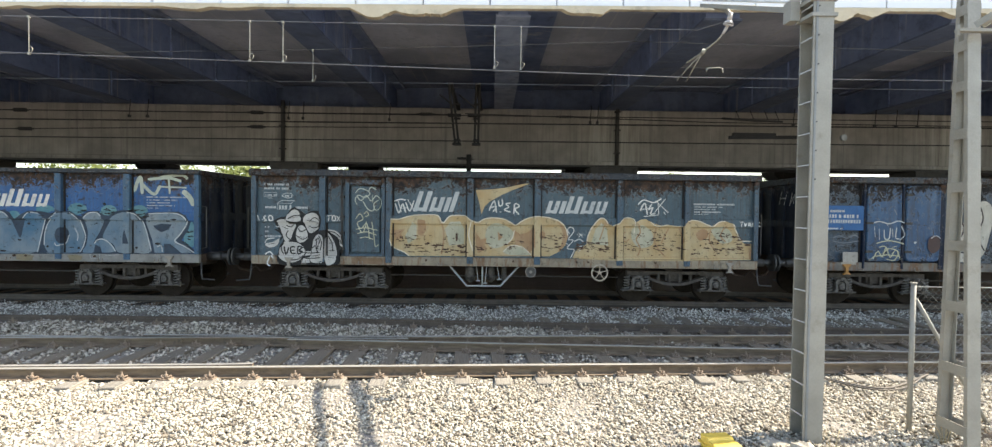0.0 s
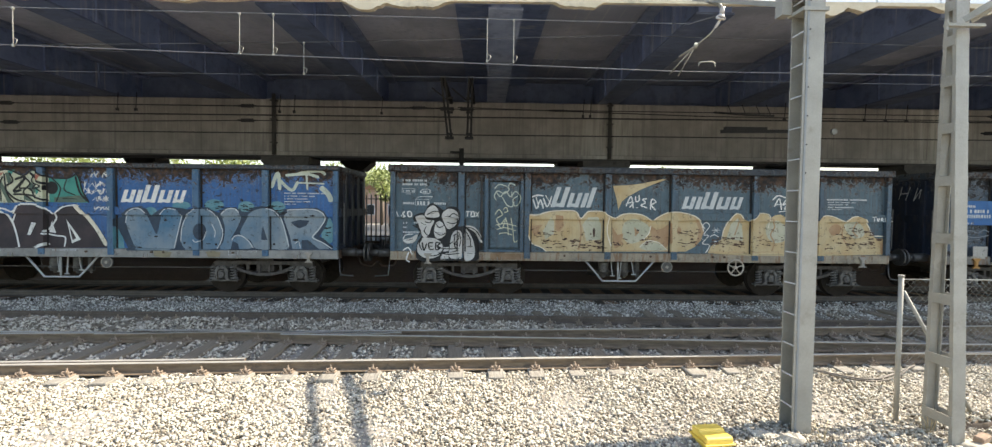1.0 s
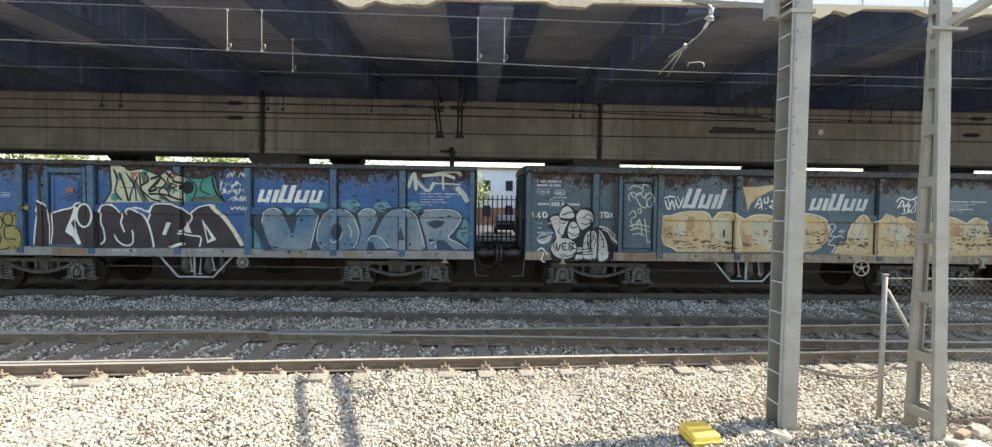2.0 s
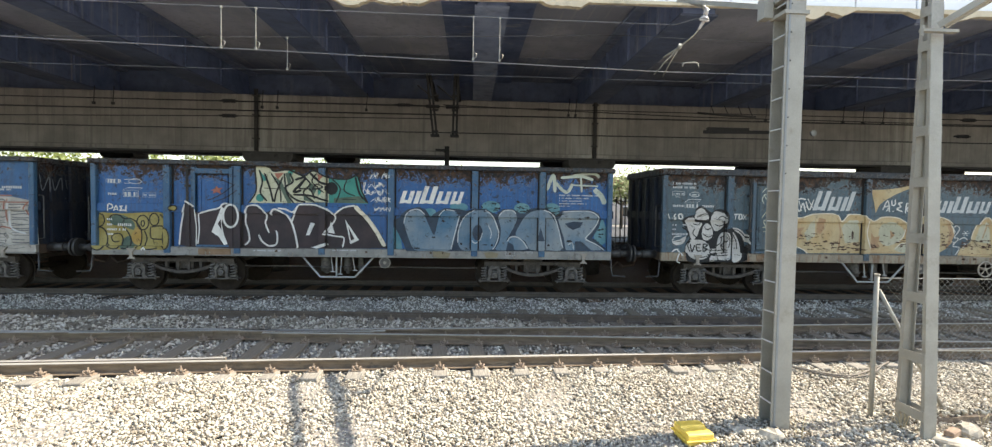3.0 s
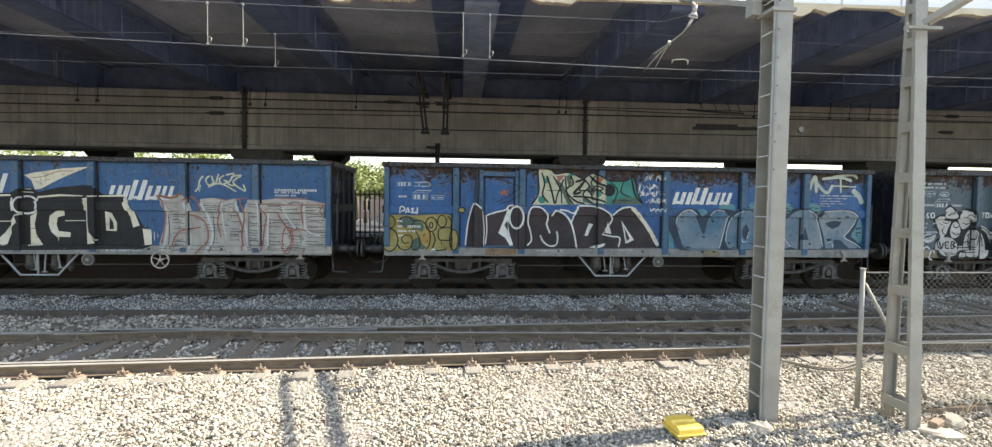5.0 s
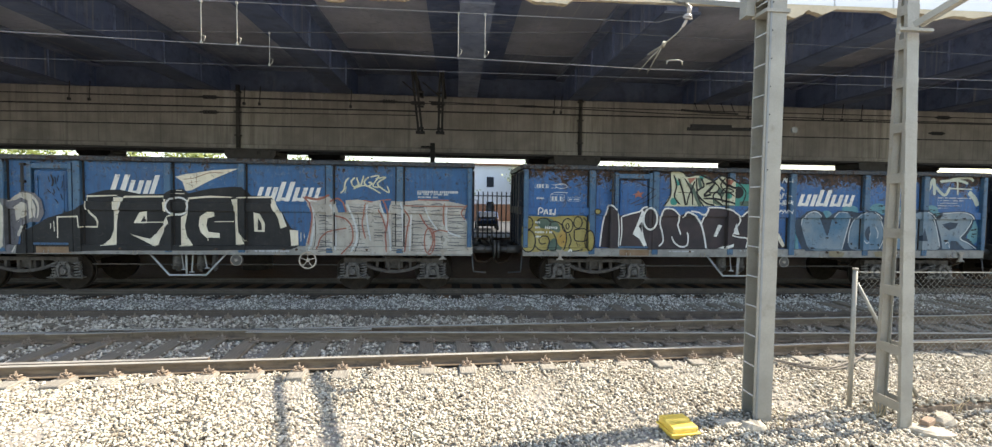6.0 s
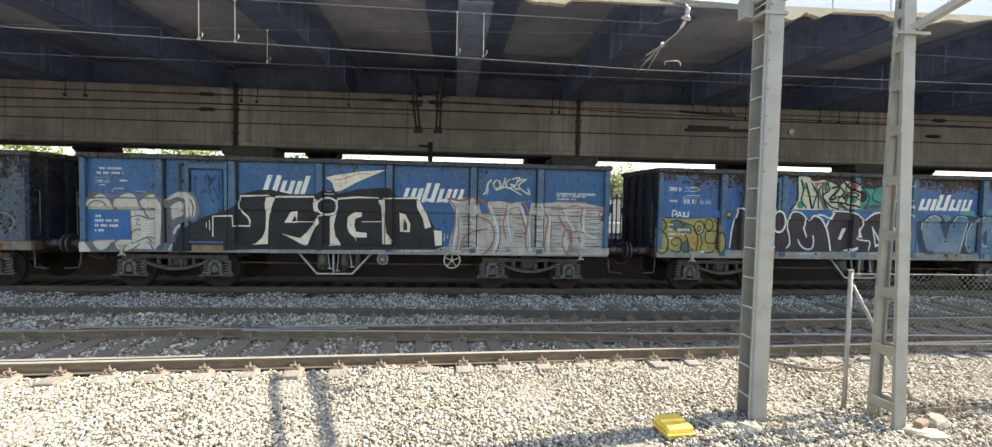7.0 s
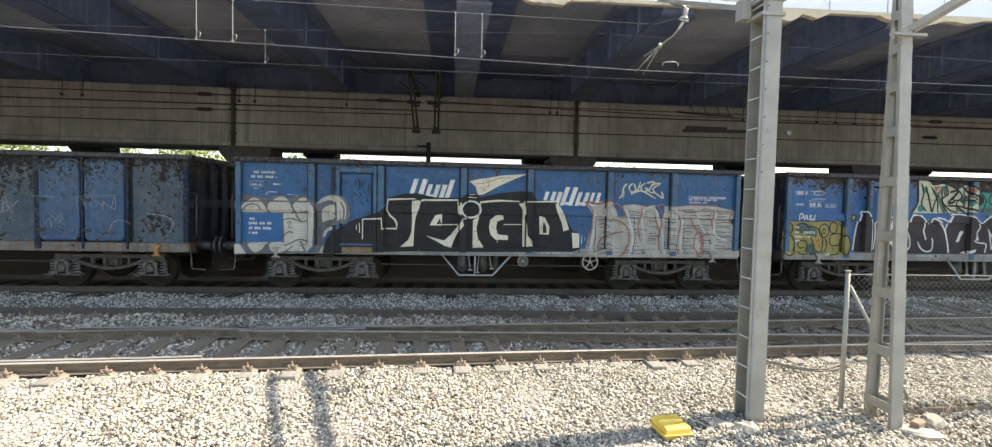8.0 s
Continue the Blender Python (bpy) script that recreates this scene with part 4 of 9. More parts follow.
G_SILVER = spray("silver_spray", (0.33, 0.30, 0.255), (0.45, 0.42, 0.365), 0.02)
G_GREYLINE = spray("grey_spray", (0.08, 0.082, 0.085), (0.15, 0.15, 0.155))
G_GREYLINE2 = spray("faint_grey_spray", (0.16, 0.18, 0.2), (0.24, 0.26, 0.28), 0.05)
G_BEIGEGREY = spray("grey_cream_spray", (0.41, 0.375, 0.305), (0.54, 0.505, 0.425), 0.03)
G_MAUVE = spray("mauve_grey_spray", (0.10, 0.10, 0.115), (0.165, 0.155, 0.16), 0.02)
G_REDFAINT = spray("faded_red_spray", (0.26, 0.085, 0.06), (0.33, 0.14, 0.10), 0.03)
G_RUSTLINE = spray("rust_line", (0.20, 0.10, 0.06), (0.27, 0.16, 0.10))
G_ORANGE = spray("orange_ochre_spray", (0.36, 0.22, 0.05), (0.42, 0.28, 0.09), 0.03)
G_BEIGEWHITE = spray("grimy_white_spray", (0.46, 0.43, 0.39), (0.58, 0.555, 0.51), 0.03)
G_BLUEBOX = spray("fresh_blue_paint", (0.024, 0.105, 0.26), (0.040, 0.130, 0.30))


def glide(pts, closed, n=6):
    """A smooth run of points through pts."""
    out, m = [], len(pts)
    for i in range(m if closed else m - 1):
        p = [Vector(pts[(i + d) % m] if closed else pts[min(max(i + d, 0), m - 1)]) for d in (-1, 0, 1, 2)]
        for j in range(n):
            t = j / n
            out.append(0.5 * (2 * p[1] + (p[2] - p[0]) * t + (2 * p[0] - 5 * p[1] + 4 * p[2] - p[3]) * t * t + (3 * p[1] - p[0] - 3 * p[2] + p[3]) * t ** 3))
    if not closed:
        out.append(Vector(pts[-1]))
    return out


LIFT = [0]


def lift():
    LIFT[0] = (LIFT[0] + 1) % 40
    return -0.00004 * LIFT[0]


def fill(bm, pts):
    y = lift()
    keep = [p for i, p in enumerate(pts) if (Vector(p) - Vector(pts[i - 1])).length > 0.003]
    f = bm.faces.new([bm.verts.new((p[0], y, p[1])) for p in keep])
    f.normal_update()
    bmesh.ops.triangulate(bm, faces=[f])


def ribbon(bm, pts, width, smooth=True):
    y = lift()
    run = glide(pts, False) if smooth and len(pts) > 2 else [Vector(p) for p in pts]
    rows = []
    for i, p in enumerate(run):
        d = run[min(i + 1, len(run) - 1)] - run[max(i - 1, 0)]
        d = d.normalized() if d.length > 1e-6 else Vector((1, 0))
        e = min(1.0, 0.55 + 0.6 * min(i, len(run) - 1 - i))
        s = Vector((-d.y, d.x)) * width / 2 * e
        rows.append([bm.verts.new((q.x, y - 0.000004 * i, q.y)) for q in (p + s, p - s)])
    for a, b in zip(rows, rows[1:]):
        bm.faces.new((a[0], b[0], b[1], a[1]))


def oval(cx, cz, rx, rz, n=20):
    return [(cx + rx * math.cos(2 * math.pi * i / n), cz + rz * math.sin(2 * math.pi * i / n)) for i in range(n)]


def draw(bm, shape):
    kind, *a = shape
    if kind == "blob":
        fill(bm, [tuple(p) for p in glide(a[0], True, 5)])
    elif kind == "poly":
        fill(bm, a[0])
    elif kind == "line":
        ribbon(bm, a[1], a[0])
    elif kind == "stroke":
        ribbon(bm, a[1], a[0], False)
    elif kind == "oval":
        fill(bm, oval(*a))
    elif kind == "ring":
        w, cx, cz, rx, rz = a
        o = oval(cx, cz, rx, rz)
        ribbon(bm, o + o[:2], w, False)
    elif kind == "rect":
        x0, x1, z0, z1 = a
        fill(bm, [(x0, z0), (x1, z0), (x1, z1), (x0, z1)])
    elif kind == "bars":
        x0, x1, z0, z1 = a
        rnd = random.Random(round(x0 * 1000 + z0 * 77))
        x, h = x0, max((z1 - z0) * 0.62, 0.016)
        while x < x1 - 0.01:
            e = min(x1, x + rnd.uniform(0.30, 0.62) * h + 0.006)
            fill(bm, [(x, z0), (e, z0), (e, z0 + h), (x, z0 + h)])
            x = e + max(0.008, 0.26 * h) + (0.04 if rnd.random() < 0.15 else 0)
    elif kind == "frame":
        w, x0, x1, z0, z1 = a
        c = [(x0, z0), (x1, z0), (x1, z1), (x0, z1)]
        for i in range(4):
            ribbon(bm, [c[i], c[(i + 1) % 4]], w, False)
    elif kind == "mark":
        x0, z0, x1, z1, n = a
        # plain slanted blocks: share of the width, height
        plan = ((1.15, 1.0), (1.0, 0.72), (0.42, 0.72), (0.42, 1.0)) if n == 4 else ((0.95, 0.72), (0.42, 0.72), (1.1, 1.0), (1.0, 0.72), (0.85, 0.72))
        step, h, x = (x1 - x0 - 0.32 * (z1 - z0)) / sum(p[0] for p in plan), z1 - z0, x0
        for share, top in plan:
            w = step * share * 0.84
            bars = ((0.0, 0.34), (0.64, 1.0)) if share > 0.5 else ((0.0, 0.9),)
            for u0, u1 in bars:
                fill(bm, [(x + w * u + h * v * 0.32, z0 + h * v) for u, v in ((u0, 0), (u1, 0), (u1, top), (u0, top))])
            if share > 0.5:
                fill(bm, [(x + w * u + h * v * 0.32, z0 + h * v) for u, v in ((0.34, 0.03), (0.64, 0.03), (0.64, 0.19), (0.34, 0.19))])
            x += step * share
    elif kind == "scrawl":
        seed, w, x0, x1, z0, z1 = a
        rnd = random.Random(seed)
        wide, tall = x1 - x0, z1 - z0
        n = max(3, round(wide / max(tall * 0.55, 0.08)))
        for i in range(n):   # overlapping loops and slashes
            up = rnd.random() < 0.5
            run = []
            for j in range(rnd.randint(4, 6)):
                v = rnd.uniform(0.6, 1.0) if up else rnd.uniform(0.0, 0.4)
                run.append((x0 + wide * min(max((i + 0.5 + rnd.uniform(-1.1, 1.1)) / n, 0), 1), z0 + tall * v))
                up = not up
            ribbon(bm, run, w * rnd.uniform(0.5, 0.75), rnd.random() < 0.75)
    elif kind == "chips":
        seed, n, x0, x1, z0, z1 = a
        rnd = random.Random(seed)
        for _ in range(n):
            x, z, r = rnd.uniform(x0, x1), rnd.uniform(z0, z1), rnd.uniform(0.010, 0.042) * rnd.choice((0.6, 0.8, 1.0, 1.6))
            q = rnd.uniform(0.25, 0.9)
            fill(bm, [(x + r * (1.6 - q) * math.cos(t) * rnd.uniform(0.6, 1.3), z + r * q * 0.7 * math.sin(t) * rnd.uniform(0.6, 1.2)) for t in (0, 0.9, 1.9, 2.9, 3.8, 4.8, 5.6)])
    elif kind == "flakes":
        seed, n, x0, x1, z0, z1 = a
        rnd = random.Random(seed)
        for _ in range(n):   # long torn flakes, lying along the boards
            x, z, l, h = rnd.uniform(x0, x1), rnd.uniform(z0, z1), rnd.uniform(0.02, 0.10) * rnd.choice((0.6, 1.0, 1.0, 1.7)), rnd.uniform(0.010, 0.026)
            k = rnd.uniform(-0.25, 0.25)
            fill(bm, [(x - l, z - k * l), (x - l * 0.4, z - h - k * l * 0.4), (x + l * 0.2, z - h * 0.4), (x + l * 0.7, z - h * 0.9 + k * l), (x + l, z + k * l), (x + l * 0.5, z + h * 0.8 + k * l * 0.5), (x, z + h * 0.3), (x - l * 0.5, z + h)])
    elif kind == "hatch":
        x0, z0, x1, z1, seed = a
        rnd = random.Random(seed)
        x = x0
        while x < x1:
            z = z0
            while z < z1:
                if rnd.random() < 0.8:
                    l = rnd.uniform(0.25, 0.6)
                    ribbon(bm, [(x, z), (x + l * 0.5, z + rnd.uniform(-0.02, 0.03)), (min(x + l, x1), z + rnd.uniform(-0.02, 0.02))], rnd.uniform(0.012, 0.03))
                z += rnd.uniform(0.05, 0.10)
            x += rnd.uniform(0.42, 0.62)


def depth_of(w, s, z):
    """How far the side stands out at s along the wagon and height z."""
    half = TRACK_Y - SIDE
    ribs = WAGON_POSTS[w]
    if any(abs(s - r) < 0.08 for r in ribs) and z > 0.98:
        return half
    if len(ribs) > 6:
        return half - (0.03 if z < 1.14 else -0.022)
    if 2.24 < s < 2.47 or 3.26 < s < 3.36:
        return half + (0.042 if s < 2.35 else 0.0)
    if 2.47 <= s <= 3.26 and z > 1.14:
        return half - 0.012
    if z < 1.14:
        return half - 0.03
    return half - (0.055 if 1.978 < z < 2.182 else 0.12)


WAGON_POSTS = {w: (RIBS if w in (WAGON_B, WAGON_C, WAGON_D) else (1.38, 2.37, 3.36, 5.5, 7.3, 9.44, 10.43, 11.42)) for w, k in TRAIN}


class Paint:
    """One piece of paint laid over a wagon's side, its ribs and rails, coat on coat."""

    def __init__(self, w, name, label):
        self.w, self.name, self.label, self.base, self.n, self.k = w, name, label, None, 0, 0

    def coat(self, material):
        self.material, self.n = material, self.n + 1

    def add(self, *shape):
        bm = B()
        draw(bm, shape)
        cuts_x = [r + d for r in WAGON_POSTS[self.w] for d in (-0.086, -0.079, 0.079, 0.086)]
        cuts_x += [2.237, 2.243, 2.347, 2.353, 2.468, 2.474, 3.257, 3.263, 3.357, 3.363]
        cuts_z = [1.137, 1.143, 1.975, 1.981, 2.179, 2.186]
        for axis, cuts in ((0, cuts_x), (2, cuts_z)):
            lo, hi = min(v.co[axis] for v in bm.verts), max(v.co[axis] for v in bm.verts)
            for c in cuts:
                if lo < c < hi:
                    at, nrm = Vector((0, 0, 0)), Vector((0, 0, 0))
                    at[axis], nrm[axis] = c, 1.0
                    bmesh.ops.bisect_plane(bm, geom=bm.verts[:] + bm.edges[:] + bm.faces[:], plane_co=at, plane_no=nrm, dist=1e-5)
        self.k += 1
        for v in bm.verts:
            v.co.y += -depth_of(self.w, v.co.x, v.co.z) - 0.002 - 0.0024 * self.n - 0.00008 * self.k
        bmesh.ops.recalc_face_normals(bm, faces=bm.faces)
        names = {"blob": "painted_letter", "poly": "painted_shape", "line": "painted_line", "stroke": "painted_line", "mark": "painted_mark", "bars": "stencil_text", "scrawl": "scrawl", "chips": "rust_speckle", "flakes": "flaked_paint", "hatch": "hatching"}
        ob = part(names.get(shape[0], "painted_shape") if self.base else self.name, bm, self.material, self.base or self.w, "" if self.base else self.label)
        if shape[0] in ("bars", "chips", "flakes", "hatch"):
            tagged(ob, "" if self.base else self.label, kind="stuff")
        self.base = self.base or ob


def end_tag(w, x, out, label, paint, width, strokes):
    """Spray strokes across a wagon's end wall, in its plane; out: the way the wall faces."""
    base = None
    for run in strokes:
        bm = B()
        ribbon(bm, run, width)
        for v in bm.verts:
            v.co = Vector((x + out * (0.004 - 3 * v.co.y), v.co.x, v.co.z))
        ob = part("painted_line" if base else "tag", bm, paint, base or w, "" if base else label)
        base = base or ob


g = Paint(WAGON_D, "graffiti_panel", "cream bubble graffiti on a mauve ground")
g = Paint(WAGON_C, "graffiti_lettering", "swollen pale blue graffiti letters with dark outlines")
g.coat(G_AQUA)
g.add("oval", 8.17, 2.07, 0.15, 0.11)
g.add("oval", 9.70, 2.24, 0.24, 0.15)
g.add("oval", 10.49, 2.22, 0.20, 0.13)
g.add("oval", 11.26, 2.20, 0.21, 0.16)
g.add("oval", 8.89, 2.22, 0.23, 0.11)
g.add("poly", [(12.35, 1.85), (12.59, 1.96), (12.68, 1.73), (12.67, 1.37), (12.57, 1.30), (12.37, 1.46)])
g.add("poly", [(7.27, 1.68), (7.44, 1.49), (7.47, 1.14), (7.28, 1.14)])
g.coat(G_SLATE)
g.add("poly", [(7.27, 1.88), (7.40, 1.93), (7.48, 2.04), (7.62, 2.15), (7.89, 2.21), (8.07, 2.13), (8.18, 1.97), (8.34, 2.09), (8.53, 2.19), (8.89, 2.17), (9.09, 2.13), (9.28, 2.18), (9.57, 2.19), (9.74, 2.09), (9.85, 2.06), (10.00, 2.19), (10.24, 2.20), (10.44, 2.09), (10.56, 2.09), (10.69, 2.20), (10.90, 2.24), (11.15, 2.21), (11.35, 2.05), (11.50, 2.17), (11.78, 2.19), (12.24, 2.21), (12.46, 2.12), (12.54, 1.95), (12.49, 1.76), (12.32, 1.49), (12.68, 1.22), (12.64, 1.15), (7.59, 1.09), (7.41, 1.46), (7.27, 1.72)])
g.coat(G_SKY)
g.add("blob", [(7.51, 1.82), (7.56, 1.99), (7.70, 2.11), (7.89, 2.13), (8.02, 2.00), (8.14, 1.75), (8.27, 1.51), (8.36, 1.83), (8.42, 2.04), (8.55, 2.12), (8.79, 2.11), (8.89, 1.98), (8.87, 1.80), (8.77, 1.48), (8.68, 1.14), (8.25, 1.12), (7.80, 1.13), (7.65, 1.37)])
g.add("blob", [(8.90, 1.64), (8.96, 1.87), (9.09, 2.05), (9.28, 2.13), (9.54, 2.14), (9.71, 2.01), (9.83, 1.79), (9.88, 1.53), (9.82, 1.31), (9.73, 1.15), (9.33, 1.13), (8.98, 1.14), (8.87, 1.35)])
g.add("blob", [(9.89, 1.98), (10.01, 2.13), (10.21, 2.15), (10.34, 2.05), (10.36, 1.91), (10.27, 1.69), (10.16, 1.50), (10.10, 1.38), (10.18, 1.43), (10.34, 1.47), (10.51, 1.37), (10.63, 1.18), (10.23, 1.14), (9.84, 1.15), (9.93, 1.36), (9.96, 1.69)])
g.add("blob", [(10.46, 1.83), (10.62, 2.06), (10.87, 2.17), (11.10, 2.15), (11.27, 2.00), (11.43, 1.71), (11.54, 1.19), (11.14, 1.15), (10.73, 1.16), (10.59, 1.37), (10.34, 1.52)])
g.add("poly", [(11.42, 1.94), (11.55, 2.12), (11.78, 2.14), (12.21, 2.15), (12.41, 2.05), (12.44, 1.89), (12.34, 1.71), (12.17, 1.47), (12.37, 1.33), (12.58, 1.17), (12.31, 1.16), (12.03, 1.39), (11.87, 1.39), (11.87, 1.16), (11.64, 1.16), (11.58, 1.48), (11.49, 1.74)])
g.coat(G_SLATE)
g.add("oval", 9.37, 1.58, 0.13, 0.20)
g.add("poly", [(11.60, 1.84), (11.82, 1.90), (12.07, 1.88), (11.99, 1.75), (11.81, 1.68), (11.69, 1.75)])
g.add("poly", [(10.89, 1.39), (10.96, 1.75), (11.07, 1.39)])
g.add("poly", [(10.10, 1.14), (10.15, 1.35), (10.28, 1.29), (10.32, 1.14)])
g.coat(G_PALE)
g.add("line", 0.023, [(7.51, 1.78), (7.56, 1.99), (7.70, 2.12), (7.89, 2.14), (8.04, 2.02)])
g.add("line", 0.020, [(8.39, 1.99), (8.54, 2.14), (8.79, 2.12)])
g.add("line", 0.026, [(8.91, 2.00), (8.82, 1.64), (8.70, 1.14)])
g.add("line", 0.023, [(8.87, 1.32), (8.90, 1.68), (9.04, 1.98), (9.28, 2.15)])
g.add("line", 0.026, [(9.56, 2.15), (9.74, 2.01), (9.86, 1.75), (9.91, 1.53), (9.84, 1.28), (9.76, 1.15)])
g.add("line", 0.029, [(10.13, 1.37), (10.21, 1.47), (10.37, 1.48), (10.54, 1.36), (10.66, 1.18)])
g.add("line", 0.023, [(9.90, 2.01), (10.03, 2.14), (10.23, 2.16), (10.34, 2.07)])
g.add("line", 0.026, [(11.03, 2.18), (11.27, 2.07), (11.42, 1.76), (11.56, 1.19)])
g.add("line", 0.026, [(11.53, 2.14), (11.81, 2.16), (12.21, 2.16), (12.43, 2.05), (12.45, 1.89), (12.29, 1.64), (12.15, 1.46), (12.40, 1.33), (12.64, 1.17)])
g.add("line", 0.024, [(9.23, 1.39), (9.30, 1.32), (9.43, 1.39), (9.50, 1.59)])
g.add("line", 0.020, [(11.70, 1.30), (11.80, 1.35), (11.84, 1.19)])
g.add("line", 0.020, [(9.63, 1.78), (9.72, 1.59), (9.70, 1.43)])
g.coat(G_BLACK)
g.add("chips", 81, 26, 7.46, 9.31, 1.82, 2.17)
g.add("chips", 82, 30, 9.32, 12.44, 1.92, 2.38)
g.add("chips", 83, 30, 7.63, 12.53, 1.14, 1.97)
g.add("flakes", 84, 8, 9.40, 9.96, 2.10, 2.34)
g.add("flakes", 85, 7, 10.38, 10.70, 2.12, 2.28)
g.add("flakes", 86, 8, 11.09, 11.48, 2.03, 2.30)
g.add("flakes", 87, 6, 12.34, 12.65, 1.33, 1.89)
g.add("oval", 11.72, 1.39, 0.07, 0.03)
g.add("oval", 9.74, 1.26, 0.03, 0.03)
g.add("oval", 8.96, 1.29, 0.03, 0.03)
g.add("oval", 11.19, 1.28, 0.03, 0.03)
g.coat(G_TAN)
g.add("poly", [(8.25, 1.09), (8.49, 1.10), (8.70, 1.06), (8.65, 0.94), (8.43, 0.93), (8.27, 0.96)])
g.add("poly", [(9.53, 1.08), (9.73, 1.10), (9.91, 1.07), (9.88, 0.96), (9.60, 0.94)])
g = Paint(WAGON_C, "graffiti_panel", "pale yellow and green graffiti panel with black outlines")
g.coat(G_LEMON)
g.add("poly", [(3.87, 3.17), (4.19, 3.14), (4.32, 3.03), (4.66, 3.07), (5.03, 2.93), (5.27, 3.06), (5.64, 2.92), (5.65, 2.28), (4.24, 2.24), (3.7, 2.24), (3.87, 2.55)])
g.coat(G_TEAL)
g.add("poly", [(5.65, 2.9), (6.09, 2.87), (6.32, 2.96), (6.41, 2.8), (6.46, 2.58), (6.62, 2.27), (5.65, 2.27)])
g.add("oval", 3.97, 2.37, 0.1, 0.1)
g.add("poly", [(3.95, 3.06), (4.14, 2.82), (4.06, 2.77)])
g.add("poly", [(4.64, 3.04), (4.82, 3.07), (4.69, 2.88)])
g.add("oval", 5.43, 2.55, 0.06, 0.09)
g.coat(G_OLIVE)
g.add("poly", [(4.32, 2.91), (4.5, 2.77), (4.74, 2.25), (4.64, 2.24)])
g.add("poly", [(4.58, 2.99), (4.67, 3.0), (4.74, 2.78), (4.65, 2.72)])
g.add("poly", [(5.19, 2.78), (5.35, 2.62), (5.3, 2.49), (5.15, 2.57)])
g.add("poly", [(5.03, 2.49), (5.27, 2.3), (5.61, 2.28), (5.3, 2.26), (5.03, 2.33)])
g.add("poly", [(5.77, 2.39), (6.4, 2.45), (6.56, 2.28), (5.77, 2.27)])
g.coat(G_RED)
g.add("poly", [(4.32, 2.98), (4.56, 3.0), (4.4, 2.83)])
g.add("poly", [(5.35, 2.99), (5.53, 2.92), (5.43, 2.79)])
g.coat(G_BLACK)
g.add("line", 0.04, [(3.7, 2.24), (3.88, 2.55), (3.87, 3.17), (4.19, 3.13), (4.32, 3.03), (4.66, 3.07), (5.03, 2.93), (5.27, 3.06), (5.64, 2.9), (6.09, 2.87), (6.32, 2.96), (6.41, 2.8), (6.46, 2.58), (6.62, 2.27)])
g.add("line", 0.05, [(4.08, 2.98), (4.21, 2.61), (4.29, 2.27)])
g.add("line", 0.04, [(4.53, 2.91), (4.37, 2.51), (4.32, 2.27)])
g.add("line", 0.04, [(4.56, 2.99), (4.62, 2.51), (4.79, 2.25)])
g.add("line", 0.06, [(4.82, 2.83), (5.08, 2.88), (4.79, 2.54), (4.98, 2.57)])
g.add("line", 0.06, [(5.19, 3.0), (5.43, 2.79), (5.62, 2.73)])
g.add("line", 0.05, [(4.77, 2.46), (5.19, 2.44), (5.64, 2.31)])
g.add("line", 0.04, [(5.03, 2.78), (4.93, 2.62), (5.19, 2.6), (5.3, 2.36)])
g.add("line", 0.05, [(6.3, 2.93), (6.4, 2.53), (6.6, 2.29)])
g.add("oval", 5.72, 2.63, 0.15, 0.16)
g.add("line", 0.03, [(4.08, 2.61), (4.45, 2.6)])
g.add("line", 0.035, [(5.24, 2.6), (5.53, 2.65), (5.35, 2.73), (5.24, 2.6)])
g.add("line", 0.03, [(5.98, 2.37), (6.32, 2.36)])
g.add("line", 0.04, [(3.95, 3.06), (4.03, 2.77), (3.98, 2.5), (4.14, 2.29)])
g.add("line", 0.035, [(4.24, 2.98), (4.45, 2.61), (4.48, 2.27)])
g.add("line", 0.045, [(4.69, 2.99), (4.77, 2.78), (4.58, 2.62), (4.82, 2.35), (5.08, 2.28)])
g.add("line", 0.04, [(5.03, 2.91), (5.19, 2.73), (5.03, 2.51), (5.3, 2.28)])
g.add("line", 0.035, [(5.35, 3.0), (5.24, 2.78), (5.56, 2.52)])
g.add("line", 0.03, [(5.72, 2.87), (5.93, 2.63), (5.82, 2.28)])
g.add("line", 0.03, [(6.09, 2.85), (6.03, 2.58), (6.3, 2.45)])
g = Paint(WAGON_C, "tag", "thin white spray tags")
g.coat(G_WHITE)
g.add("scrawl", 3, 0.025, 6.59, 7.14, 2.85, 3.07)
g.add("scrawl", 4, 0.03, 6.51, 7.04, 2.64, 2.83)
g.add("scrawl", 5, 0.03, 6.51, 7.14, 2.47, 2.65)
g.add("scrawl", 6, 0.03, 6.69, 7.19, 2.29, 2.46)
g.add("scrawl", 7, 0.03, 6.8, 7.19, 2.07, 2.21)
g = Paint(WAGON_C, "tag", "broad pale green spray tag")
g.coat(G_MINT)
g.add("line", 0.09, [(11.12, 2.69), (11.28, 3.07), (11.33, 2.64)])
g.add("line", 0.08, [(11.31, 2.91), (11.62, 2.64), (11.78, 2.86)])
g.add("line", 0.07, [(11.47, 3.01), (11.99, 3.05), (12.31, 2.97)])
g.add("line", 0.07, [(11.78, 3.07), (12.31, 3.13), (12.47, 3.03)])
g.add("line", 0.09, [(11.99, 3.07), (12.02, 2.65)])
g.add("line", 0.13, [(12.34, 2.73), (12.52, 2.57), (12.63, 2.36)])
g.add("line", 0.07, [(11.78, 2.83), (12.44, 2.81)])
g = Paint(WAGON_C, "stencil", "small white stencilled marks")
g.coat(G_PALE)
g.add("ring", 0.014, 0.98, 2.72, 0.15, 0.06)
